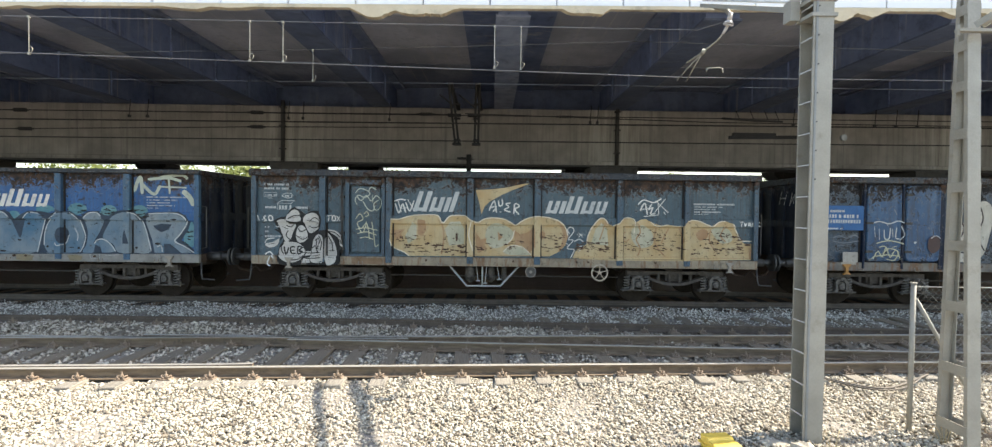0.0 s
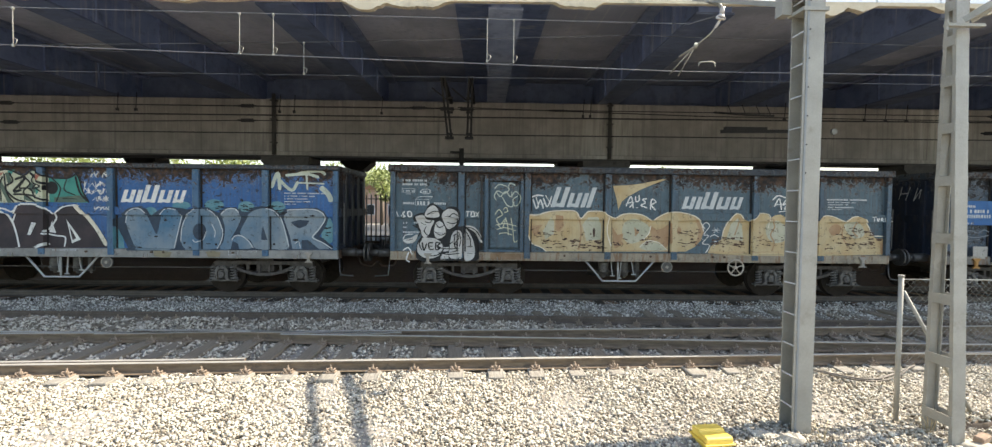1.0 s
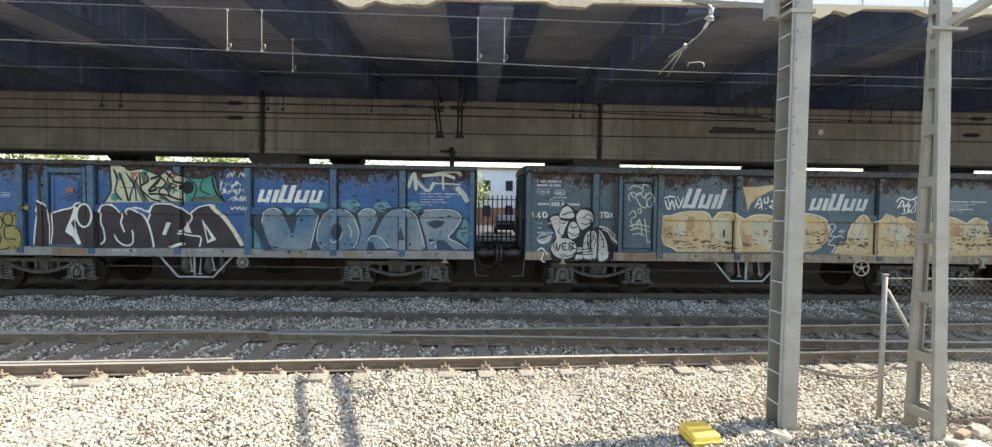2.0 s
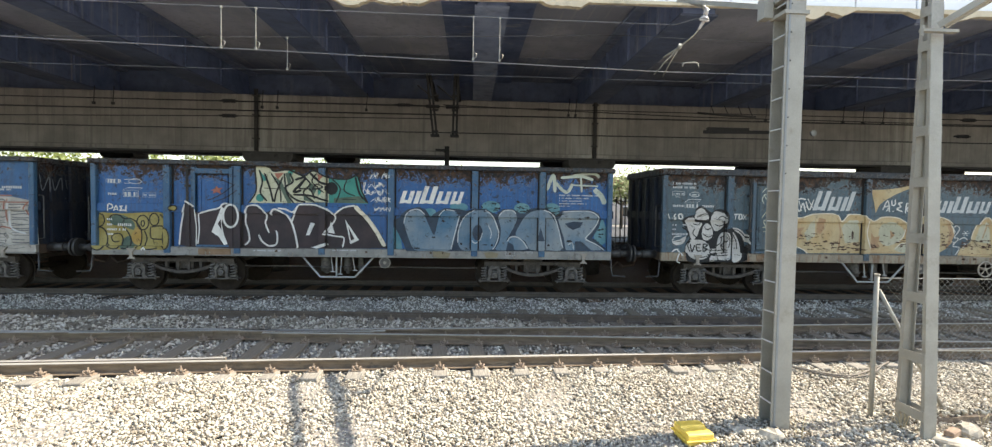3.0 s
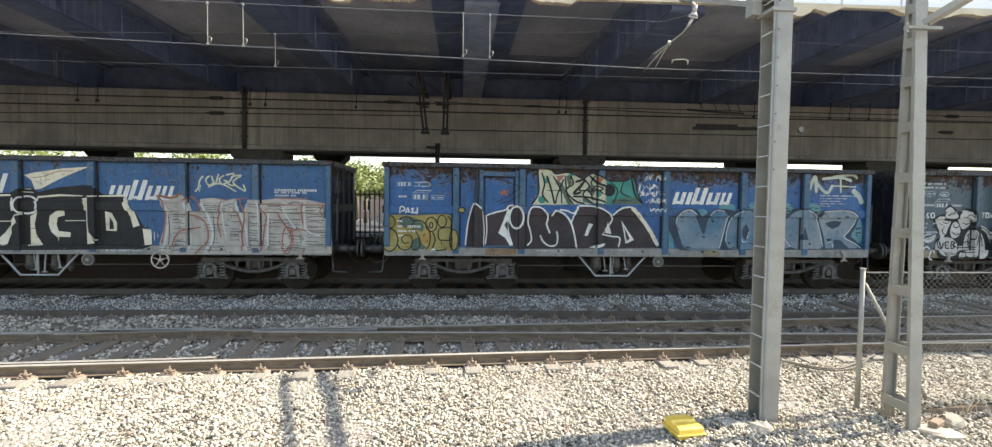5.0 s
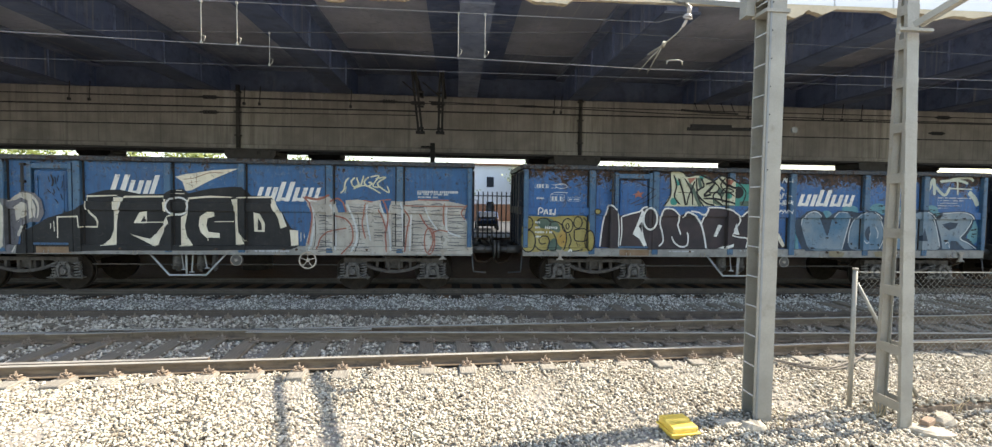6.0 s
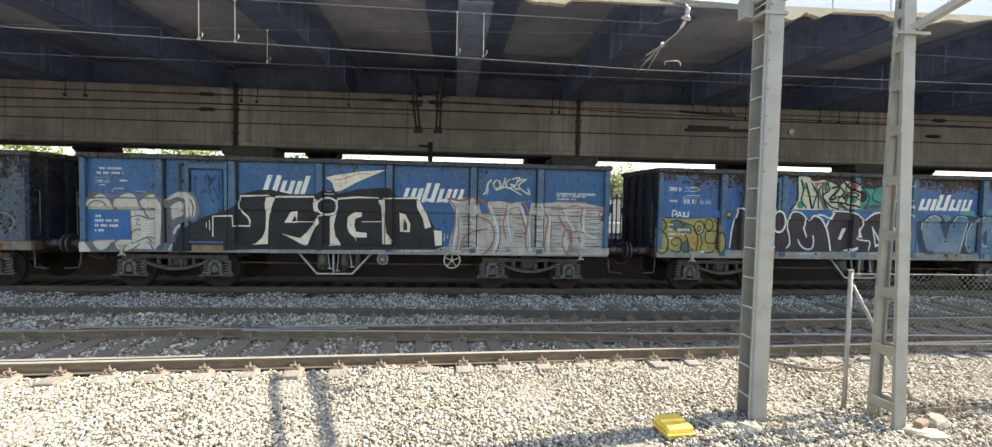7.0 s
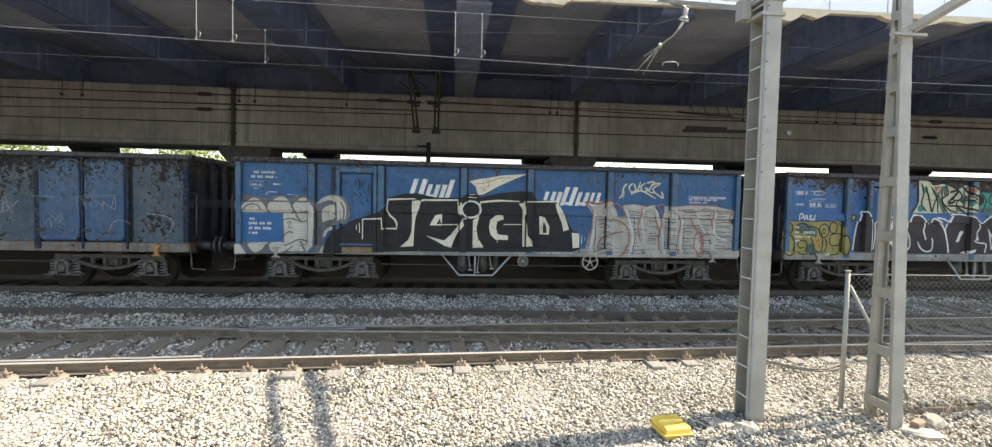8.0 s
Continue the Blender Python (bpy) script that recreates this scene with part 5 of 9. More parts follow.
g.add("frame", 0.014, 0.70, 1.06, 2.34, 2.50)
g.add("stroke", 0.014, [(0.70, 2.50), (0.80, 2.56), (1.16, 2.56), (1.06, 2.50)])
g.add("frame", 0.012, 1.16, 1.47, 2.34, 2.44)
g.add("frame", 0.012, 0.30, 0.62, 2.67, 2.76)
g.add("bars", 11.44, 12.44, 2.55, 2.6)
g.add("bars", 11.44, 12.2, 2.48, 2.52)
g.add("bars", 11.44, 12.02, 2.41, 2.45)
g.add("bars", 11.44, 12.15, 2.34, 2.38)
g.add("bars", 11.44, 11.78, 2.28, 2.31)
g.add("bars", 11.47, 12.15, 1.78, 1.85)
g.add("bars", 11.57, 11.99, 1.7, 1.74)
g.add("bars", 10.6, 10.78, 1.12, 1.19)
g.add("frame", 0.015, 10.09, 10.32, 1.01, 1.17)
g.add("frame", 0.012, 10.46, 10.78, 1.09, 1.19)
g.add("bars", 0.34, 0.65, 2.67, 2.81)
g.add("bars", 0.73, 1.01, 2.75, 2.78)
g.add("bars", 0.73, 1.01, 2.66, 2.68)
g.add("bars", 0.34, 0.57, 2.38, 2.46)
g.add("bars", 0.73, 1.03, 2.35, 2.52)
g.add("bars", 1.18, 1.45, 2.37, 2.42)
g.add("bars", 3.84, 4.56, 1.05, 1.1)
g.add("bars", 5.77, 6.4, 1.08, 1.12)
g = Paint(WAGON_B, "graffiti_lettering", "cream and salmon graffiti letters flaking to rust")
g.coat(G_BEIGE)
g.add("poly", [(3.50, 2.09), (3.72, 2.09), (3.86, 2.14), (4.09, 2.19), (4.49, 2.21), (4.69, 2.18), (4.81, 2.01), (4.97, 2.17), (5.13, 2.20), (5.38, 2.19), (5.49, 2.10), (5.69, 2.03), (5.86, 2.12), (6.09, 2.15), (6.36, 2.12), (6.54, 2.03), (6.65, 1.97), (6.78, 2.06), (6.98, 2.16), (7.21, 2.20), (7.50, 2.17), (7.76, 2.08), (7.92, 1.92), (7.99, 1.71), (7.93, 1.48), (7.77, 1.31), (7.54, 1.19), (5.46, 1.17), (3.93, 1.16), (3.82, 1.26), (3.57, 1.35), (3.48, 1.57)])
g.add("poly", [(8.46, 1.51), (8.50, 1.73), (8.59, 1.93), (8.70, 2.09), (8.80, 2.17), (8.91, 2.15), (8.99, 2.04), (9.11, 1.98), (9.28, 2.06), (9.39, 2.18), (9.60, 2.18), (9.68, 2.07), (9.81, 2.15), (9.94, 2.17), (10.15, 2.06), (10.36, 2.00), (10.52, 2.03), (10.75, 2.00), (10.91, 1.99), (11.00, 2.12), (11.13, 2.15), (11.33, 2.12), (11.64, 2.01), (11.80, 2.11), (11.97, 2.14), (12.17, 2.07), (12.29, 1.87), (12.40, 1.65), (12.49, 1.57), (12.70, 1.57), (12.80, 1.41), (12.80, 1.16), (10.61, 1.11), (8.99, 1.11), (8.11, 1.15), (8.19, 1.34)])
g.coat(G_MILKGREEN)
g.add("poly", [(4.04, 2.03), (4.14, 1.94), (4.14, 1.61), (3.93, 1.47), (3.85, 1.68), (3.95, 1.84)])
g.add("poly", [(4.86, 1.85), (5.00, 2.04), (5.25, 2.05), (5.35, 1.85), (5.34, 1.48), (4.97, 1.43)])
g.add("blob", [(5.93, 1.89), (6.17, 2.02), (6.49, 1.90), (6.61, 1.71), (6.42, 1.48), (6.10, 1.38), (5.90, 1.57)])
g.add("blob", [(6.34, 1.29), (6.54, 1.45), (6.82, 1.39), (7.03, 1.23), (6.66, 1.18)])
g.add("poly", [(8.58, 1.52), (8.69, 1.90), (8.82, 2.06), (8.98, 1.90), (9.02, 1.48)])
g.add("blob", [(9.62, 1.91), (9.86, 2.01), (10.11, 1.85), (10.15, 1.53), (9.83, 1.43), (9.63, 1.62)])
g.add("blob", [(11.64, 1.90), (11.88, 2.00), (12.11, 1.90), (12.18, 1.65), (11.89, 1.58)])
g.coat(G_SALMON)
g.add("poly", [(3.51, 1.80), (3.85, 1.84), (3.75, 1.71), (3.82, 1.59), (3.63, 1.58)])
g.add("poly", [(4.17, 2.10), (4.36, 2.07), (4.39, 1.81), (4.28, 1.66), (4.17, 1.71)])
g.add("poly", [(5.64, 1.79), (5.77, 1.60), (5.92, 1.64), (5.87, 1.44), (5.94, 1.36), (5.70, 1.25), (5.65, 1.44)])
g.add("poly", [(6.20, 1.80), (6.33, 1.67), (6.22, 1.56)])
g.add("poly", [(6.59, 1.87), (6.77, 1.74), (6.93, 1.78), (7.13, 1.92), (7.15, 1.43), (7.00, 1.25), (6.80, 1.49), (6.66, 1.42)])
g.add("poly", [(7.69, 2.09), (7.92, 1.92), (8.00, 1.71), (7.91, 1.47), (7.74, 1.30), (7.83, 1.53), (7.86, 1.76), (7.79, 1.95)])
g.add("oval", 7.33, 1.73, 0.08, 0.10)
g.add("line", 0.041, [(4.78, 2.01), (4.83, 1.72), (4.81, 1.40), (4.77, 1.21)])
g.add("line", 0.033, [(8.93, 2.09), (8.87, 1.85), (8.79, 1.61)])
g.add("line", 0.036, [(9.75, 2.05), (9.83, 1.84), (9.73, 1.65), (9.83, 1.43), (9.77, 1.22)])
g.add("line", 0.033, [(10.23, 1.95), (10.18, 1.66), (10.28, 1.43), (10.48, 1.21)])
g.add("line", 0.033, [(10.56, 1.95), (10.43, 1.71), (10.37, 1.55)])
g.add("line", 0.033, [(10.81, 1.95), (10.90, 1.71), (10.89, 1.44)])
g.add("blob", [(11.25, 1.80), (11.40, 1.93), (11.56, 1.87), (11.53, 1.70), (11.34, 1.64)])
g.add("line", 0.033, [(11.62, 1.93), (11.60, 1.64), (11.73, 1.40)])
g.add("line", 0.033, [(12.01, 2.03), (11.88, 1.77), (12.02, 1.61)])
g.add("poly", [(12.60, 1.46), (12.80, 1.43), (12.80, 1.17), (12.63, 1.17)])
g.add("line", 0.026, [(9.46, 1.84), (9.37, 1.74), (9.44, 1.58), (9.55, 1.65)])
g.add("line", 0.021, [(5.49, 1.20), (7.16, 1.20)])
g.add("line", 0.021, [(8.11, 1.18), (10.93, 1.21)])
g.add("line", 0.021, [(11.09, 1.18), (12.71, 1.20)])
g.coat(G_CREAM)
g.add("line", 0.028, [(3.50, 2.09), (3.72, 2.09), (3.86, 2.14), (4.09, 2.19), (4.49, 2.21), (4.69, 2.18), (4.81, 2.01), (4.97, 2.17), (5.13, 2.20), (5.38, 2.19), (5.49, 2.10), (5.69, 2.03), (5.86, 2.12), (6.09, 2.15), (6.36, 2.12), (6.54, 2.03), (6.65, 1.97), (6.78, 2.06), (6.98, 2.16), (7.21, 2.20), (7.50, 2.17), (7.76, 2.08), (7.92, 1.92), (7.99, 1.71)])
g.add("line", 0.028, [(8.46, 1.51), (8.50, 1.73), (8.59, 1.93), (8.70, 2.09), (8.80, 2.17), (8.91, 2.15), (8.99, 2.04)])
g.add("line", 0.024, [(3.48, 1.57), (3.57, 1.37), (3.82, 1.26), (3.95, 1.16)])
g.add("line", 0.026, [(5.53, 2.06), (5.47, 1.70), (5.58, 1.31)])
g.add("line", 0.024, [(6.34, 1.29), (6.54, 1.45), (6.83, 1.41), (7.06, 1.22)])
g.add("line", 0.026, [(6.42, 1.48), (6.57, 1.64), (6.62, 1.84)])
g.add("line", 0.024, [(9.11, 1.98), (9.28, 2.06), (9.39, 2.18), (9.60, 2.18), (9.68, 2.07), (9.67, 1.81)])
g.add("line", 0.024, [(10.07, 2.10), (10.23, 1.99), (10.52, 2.03)])
g.add("line", 0.024, [(10.62, 2.00), (10.88, 1.99)])
g.add("line", 0.024, [(11.00, 2.12), (11.13, 2.15), (11.33, 2.12), (11.64, 2.00), (11.80, 2.11), (11.97, 2.14)])
g.add("line", 0.029, [(12.17, 2.07), (12.30, 1.84), (12.40, 1.65), (12.70, 1.62), (12.81, 1.46)])
g.coat(G_RUSTSPOT)
g.add("flakes", 17, 30, 3.85, 5.37, 1.26, 1.47)
g.add("flakes", 18, 8, 3.56, 4.65, 1.46, 1.72)
g.add("flakes", 19, 9, 5.62, 7.06, 1.34, 1.62)
g.add("flakes", 20, 16, 7.35, 7.89, 1.36, 1.82)
g.add("flakes", 21, 30, 8.14, 9.07, 1.34, 1.56)
g.add("flakes", 22, 26, 9.39, 10.88, 1.36, 1.79)
g.add("flakes", 23, 34, 11.17, 12.40, 1.41, 1.84)
g.add("flakes", 24, 10, 11.09, 12.54, 1.28, 1.44)
g.add("chips", 11, 40, 3.61, 5.37, 1.19, 1.69)
g.add("chips", 12, 24, 5.65, 7.89, 1.22, 1.76)
g.add("chips", 13, 30, 8.14, 9.63, 1.21, 1.62)
g.add("chips", 14, 30, 9.80, 10.91, 1.23, 1.92)
g.add("chips", 15, 34, 11.12, 12.53, 1.22, 1.94)
g.add("oval", 5.16, 1.66, 0.03, 0.11)
g.add("oval", 12.57, 1.54, 0.08, 0.03)
g = Paint(WAGON_B, "stencil", "small white stencilled marks")
g.coat(G_PALE)
g.add("ring", 0.014, 0.88, 2.65, 0.13, 0.06)
g.add("frame", 0.014, 0.62, 0.95, 2.30, 2.45)
g.add("stroke", 0.014, [(0.62, 2.45), (0.72, 2.52), (1.05, 2.52), (0.95, 2.45)])
g.add("frame", 0.012, 0.28, 0.60, 2.62, 2.72)
g.add("bars", 0.29, 0.92, 2.9, 2.98)
g.add("bars", 0.29, 0.9, 2.8, 2.88)
g.add("bars", 0.31, 0.61, 2.64, 2.7)
g.add("bars", 0.37, 0.53, 2.57, 2.6)
g.add("bars", 0.73, 0.98, 2.62, 2.69)
g.add("bars", 0.31, 0.58, 2.32, 2.41)
g.add("bars", 0.66, 0.98, 2.31, 2.45)
g.add("bars", 1.08, 1.38, 2.32, 2.41)
g.add("bars", 0.31, 0.42, 1.83, 1.9)
g.add("bars", 0.58, 0.71, 1.84, 1.9)
g.add("bars", 0.31, 0.42, 1.72, 1.78)
g.add("bars", 0.31, 0.95, 1.59, 1.67)
g.add("bars", 11.18, 12.22, 2.54, 2.61)
g.add("bars", 11.2, 11.92, 2.48, 2.52)
g.add("bars", 11.2, 11.73, 2.42, 2.46)
g.add("bars", 11.2, 11.89, 2.35, 2.4)
g.add("bars", 11.2, 11.58, 2.3, 2.33)
g = Paint(WAGON_A, "graffiti_panel", "blue number panel and pale spray tags on the doors")
g.coat(G_BLUEBOX)
g.add("rect", 0.36, 1.34, 1.95, 2.57)
g.coat(G_SILVER)
g.add("rect", 0.82, 1.20, 1.08, 1.40)
g.coat(G_PALE)
g.add("bars", 0.47, 0.83, 2.40, 2.50)
g.add("bars", 0.35, 1.19, 2.26, 2.40)
g.add("bars", 0.35, 1.26, 2.13, 2.27)
g.add("bars", 0.36, 0.81, 1.97, 2.04)
g.add("line", 0.028, [(1.60, 2.05), (1.63, 1.79)])
g.add("line", 0.028, [(1.72, 2.00), (1.74, 1.72)])
g.add("line", 0.028, [(1.85, 1.98), (1.87, 1.76), (1.98, 1.76), (2.01, 2.02)])
g.add("line", 0.028, [(1.92, 2.11), (1.94, 2.08)])
g.add("line", 0.028, [(2.17, 2.04), (2.15, 1.78), (2.24, 1.75)])
g.add("line", 0.028, [(2.30, 2.07), (2.39, 1.85), (2.25, 1.71)])
g.add("line", 0.028, [(1.55, 2.14), (1.73, 2.18), (1.97, 2.13), (2.21, 2.20), (2.39, 2.15)])
g.add("line", 0.028, [(2.06, 1.99), (2.08, 1.79)])
g.coat(G_LEMON)
g.add("line", 0.026, [(1.58, 1.22), (1.70, 1.43), (1.82, 1.29), (1.91, 1.52), (2.02, 1.28), (2.16, 1.47), (2.28, 1.23)])
g.add("line", 0.026, [(1.83, 1.37), (1.99, 1.50), (2.22, 1.42), (2.13, 1.21), (1.92, 1.24)])
g.add("line", 0.026, [(1.48, 1.20), (1.67, 1.34)])
g.add("line", 0.026, [(1.66, 1.63), (1.99, 1.70), (2.39, 1.62)])
g.add("line", 0.026, [(1.73, 1.53), (1.86, 1.56), (1.96, 1.47)])
g.add("line", 0.026, [(2.06, 1.53), (2.19, 1.57)])
g.add("line", 0.026, [(1.64, 1.30), (1.93, 1.34), (2.24, 1.31)])
g.coat(G_GREYLINE2)
g.add("line", 0.021, [(0.56, 1.76), (0.72, 1.81), (0.91, 1.75), (1.09, 1.83), (1.21, 1.77)])
g.add("line", 0.021, [(0.53, 1.68), (0.85, 1.63), (1.21, 1.69)])
g.add("line", 0.021, [(0.66, 1.55), (0.98, 1.59)])
g.add("line", 0.021, [(1.70, 2.95), (1.79, 2.79)])
g.add("line", 0.021, [(2.09, 2.50), (2.16, 2.34)])
g.coat(G_RUSTPATCH)
g.add("blob", [(2.98, 1.74), (3.09, 1.84), (3.23, 1.82), (3.30, 1.68), (3.24, 1.48), (3.08, 1.40), (2.97, 1.53)])
g.coat(G_PALE)
g.add("line", 0.021, [(3.04, 1.77), (3.17, 1.84), (3.30, 1.76)])
g.add("line", 0.021, [(2.30, 2.05), (2.33, 2.09)])
g.add("oval", 2.64, 1.66, 0.03, 0.03)
g.coat(G_BEIGEGREY)
g.add("blob", [(3.45, 1.71), (3.57, 1.94), (3.84, 2.17), (4.04, 2.53), (4.36, 2.73), (4.59, 2.50), (4.52, 1.86), (4.28, 1.27), (3.53, 1.20), (3.41, 1.47)])
g.coat(G_MAROON)
g.add("line", 0.036, [(3.57, 1.91), (3.76, 2.17), (4.00, 1.88), (3.88, 1.52)])
g.add("line", 0.036, [(4.01, 2.53), (4.18, 2.11), (4.07, 1.59)])
g.add("line", 0.036, [(3.48, 1.68), (3.65, 1.62), (3.74, 1.81), (3.54, 1.78)])
g.add("line", 0.036, [(3.72, 2.28), (3.86, 2.07), (3.80, 1.81)])
g.add("line", 0.036, [(3.92, 2.27), (4.08, 2.17), (3.96, 1.88), (4.16, 1.72)])
g.add("line", 0.036, [(4.23, 2.66), (4.34, 2.29), (4.22, 1.85), (4.40, 1.47)])
g.add("line", 0.036, [(3.53, 1.36), (3.82, 1.43), (4.18, 1.33)])
g = Paint(WAGON_E, "tag", "thin pale scratched marks")
g.coat(G_GREYLINE2)
g.add("scrawl", 61, 0.02, 8.49, 9.07, 1.75, 2.22)
g.add("scrawl", 62, 0.02, 10.35, 11.17, 1.88, 2.23)
g.add("line", 0.02, [(11.05, 1.42), (11.14, 1.63), (11.34, 1.67), (11.52, 1.57)])
g.add("line", 0.02, [(11.87, 1.84), (12.33, 1.78), (12.48, 1.61), (12.39, 1.38)])
g.add("line", 0.02, [(10.35, 2.22), (11.22, 2.25)])
g.add("line", 0.02, [(9.36, 2.21), (9.83, 2.19)])
g.add("scrawl", 63, 0.015, 9.59, 10.06, 1.41, 1.88)
g = Paint(WAGON_D, "graffiti_panel", "cream bubble graffiti on a mauve ground")
g.coat(G_MAUVE)
g.add("poly", [(-0.04, 2.14), (0.03, 2.31), (0.15, 2.39), (0.27, 2.33), (0.40, 2.32), (0.57, 2.29), (0.74, 2.26), (0.89, 2.34), (1.07, 2.35), (1.25, 2.27), (1.43, 2.36), (1.67, 2.36), (1.76, 2.24), (1.92, 2.20), (2.07, 2.34), (2.34, 2.41), (2.54, 2.35), (2.68, 2.20), (2.73, 1.88), (2.62, 1.68), (2.42, 1.68), (2.21, 1.55), (2.09, 1.37), (2.01, 0.93), (-0.03, 0.90)])
g.coat(G_BEIGEGREY)
g.add("blob", [(0.08, 2.03), (0.20, 2.17), (0.37, 2.29), (0.55, 2.24), (0.67, 2.12), (0.70, 1.94), (0.39, 1.92), (0.09, 1.93)])
g.add("blob", [(0.76, 2.16), (0.89, 2.28), (1.07, 2.33), (1.22, 2.24), (1.28, 2.10), (1.31, 1.95), (1.04, 1.93), (0.77, 1.94)])
g.add("blob", [(1.34, 2.14), (1.46, 2.29), (1.64, 2.31), (1.75, 2.21), (1.84, 2.05), (1.84, 1.93), (1.58, 1.96), (1.36, 1.95)])
g.add("poly", [(1.09, 1.90), (1.69, 1.91), (1.70, 0.99), (1.12, 0.98)])
g.add("poly", [(1.71, 1.93), (1.84, 1.93), (1.84, 1.63), (1.82, 1.12), (1.74, 0.96), (1.65, 0.96), (1.71, 1.24)])
g.add("poly", [(-0.03, 1.28), (0.08, 1.15), (0.21, 0.97), (0.24, 0.91), (-0.03, 0.90)])
g.add("blob", [(0.25, 1.14), (0.42, 1.17), (0.72, 1.18), (0.66, 1.04), (0.54, 0.94), (0.37, 0.97)])
g.add("blob", [(0.76, 1.15), (0.96, 1.20), (1.11, 1.17), (1.17, 1.00), (1.05, 0.93), (0.84, 0.95)])
g.add("blob", [(1.89, 2.16), (2.01, 2.29), (2.19, 2.36), (2.39, 2.36), (2.51, 2.29), (2.62, 2.10), (2.60, 1.80), (2.51, 1.79), (2.45, 2.07), (2.34, 2.22), (2.16, 2.25), (1.99, 2.17)])
g.add("blob", [(2.02, 1.98), (2.16, 2.11), (2.34, 2.13), (2.36, 1.94), (2.34, 1.80), (2.16, 1.75), (2.04, 1.67)])
g.add("blob", [(2.04, 1.36), (2.09, 1.50), (2.19, 1.58), (2.30, 1.59), (2.29, 1.53), (2.16, 1.48), (2.09, 1.34)])
g.add("poly", [(2.39, 2.22), (2.45, 2.25), (2.48, 1.79), (2.41, 1.75)])
g.add("poly", [(1.97, 0.96), (2.07, 1.15), (2.06, 1.06), (2.00, 0.95)])
g.coat(G_GREYLINE)
g.add("line", 0.036, [(0.08, 2.03), (0.20, 2.17), (0.37, 2.29), (0.55, 2.24), (0.67, 2.12), (0.74, 1.97)])
g.add("line", 0.036, [(0.76, 2.16), (0.89, 2.28), (1.07, 2.33), (1.22, 2.24), (1.33, 2.07), (1.42, 1.83), (1.49, 1.74)])
g.add("line", 0.036, [(1.34, 2.14), (1.46, 2.29), (1.64, 2.31), (1.75, 2.21), (1.86, 2.02), (1.87, 1.68), (1.83, 1.16)])
g.add("line", 0.033, [(-0.03, 2.15), (0.39, 2.19), (0.83, 2.20), (1.28, 2.20), (1.73, 2.21)])
g.add("line", 0.033, [(0.15, 1.97), (0.24, 2.07), (0.39, 2.12), (0.54, 2.06), (0.58, 1.95)])
g.add("line", 0.033, [(1.09, 1.74), (1.28, 1.78), (1.51, 1.71), (1.68, 1.74)])
g.add("line", 0.033, [(1.10, 1.36), (1.22, 1.45), (1.33, 1.42)])
g.add("line", 0.033, [(1.14, 1.11), (1.32, 1.20), (1.50, 1.27), (1.68, 1.21)])
g.add("line", 0.033, [(1.50, 1.24), (1.59, 1.08), (1.65, 0.97)])
g.add("line", 0.033, [(0.25, 1.14), (0.34, 1.00), (0.46, 0.93), (0.63, 1.01), (0.72, 1.16)])
g.add("line", 0.033, [(0.76, 1.15), (0.82, 0.98), (0.99, 0.92), (1.17, 0.98), (1.35, 1.11)])
g.add("line", 0.033, [(1.92, 2.16), (1.92, 1.79), (1.98, 1.40), (1.97, 0.98)])
g.add("line", 0.041, [(2.49, 2.22), (2.57, 2.01), (2.54, 1.72)])
g.add("line", 0.033, [(2.01, 1.65), (2.13, 1.73), (2.36, 1.77)])
g.add("line", 0.024, [(1.16, 1.67), (1.27, 1.70), (1.22, 1.58), (1.31, 1.55)])
g.add("line", 0.024, [(1.40, 1.89), (1.43, 1.77)])
g.coat(G_BLUEBOX)
g.add("rect", 0.06, 1.07, 1.20, 1.90)
g.coat(G_WHITE)
g.add("bars", 0.30, 0.42, 1.73, 1.82)
g.add("bars", 0.28, 0.82, 1.62, 1.72)
g.add("bars", 0.28, 0.82, 1.50, 1.60)
g.add("bars", 0.28, 0.51, 1.39, 1.47)
g.add("frame", 0.02, 1.33, 1.65, 1.30, 1.63)
g.add("line", 0.015, [(1.36, 1.56), (1.62, 1.56)])
g.add("line", 0.015, [(1.36, 1.50), (1.62, 1.50)])
g.add("line", 0.015, [(1.36, 1.44), (1.62, 1.44)])
g.add("line", 0.015, [(1.36, 1.38), (1.62, 1.37)])
g = Paint(WAGON_D, "graffiti_lettering", "black block graffiti letters shaded in cream")
g.coat(G_BLACK)
g.add("poly", [(2.06, 0.93), (2.12, 1.28), (2.29, 1.47), (2.57, 1.63), (2.80, 1.78), (3.11, 1.88), (3.42, 1.99), (3.57, 2.12), (3.62, 2.34), (4.03, 2.46), (4.35, 2.47), (4.82, 2.37), (5.42, 2.38), (5.58, 2.48), (5.80, 2.51), (5.93, 2.40), (6.41, 2.52), (6.93, 2.58), (7.23, 2.57), (7.39, 2.37), (7.89, 2.36), (7.99, 2.20), (8.11, 2.01), (8.22, 1.80), (8.34, 1.59), (8.51, 1.46), (8.54, 1.13), (8.36, 1.06), (6.29, 1.02), (4.06, 1.01)])
g.coat(G_CREAM)
g.add("poly", [(4.21, 2.28), (4.43, 2.28), (4.40, 2.11), (4.31, 1.88), (4.28, 1.66), (4.26, 1.14), (3.94, 1.12), (4.13, 1.29), (4.21, 1.50), (4.22, 1.83)])
g.add("poly", [(5.35, 2.26), (5.46, 2.26), (5.46, 1.95), (5.37, 1.95)])
g.add("poly", [(4.66, 1.67), (4.80, 1.93), (4.97, 1.96), (4.96, 1.67)])
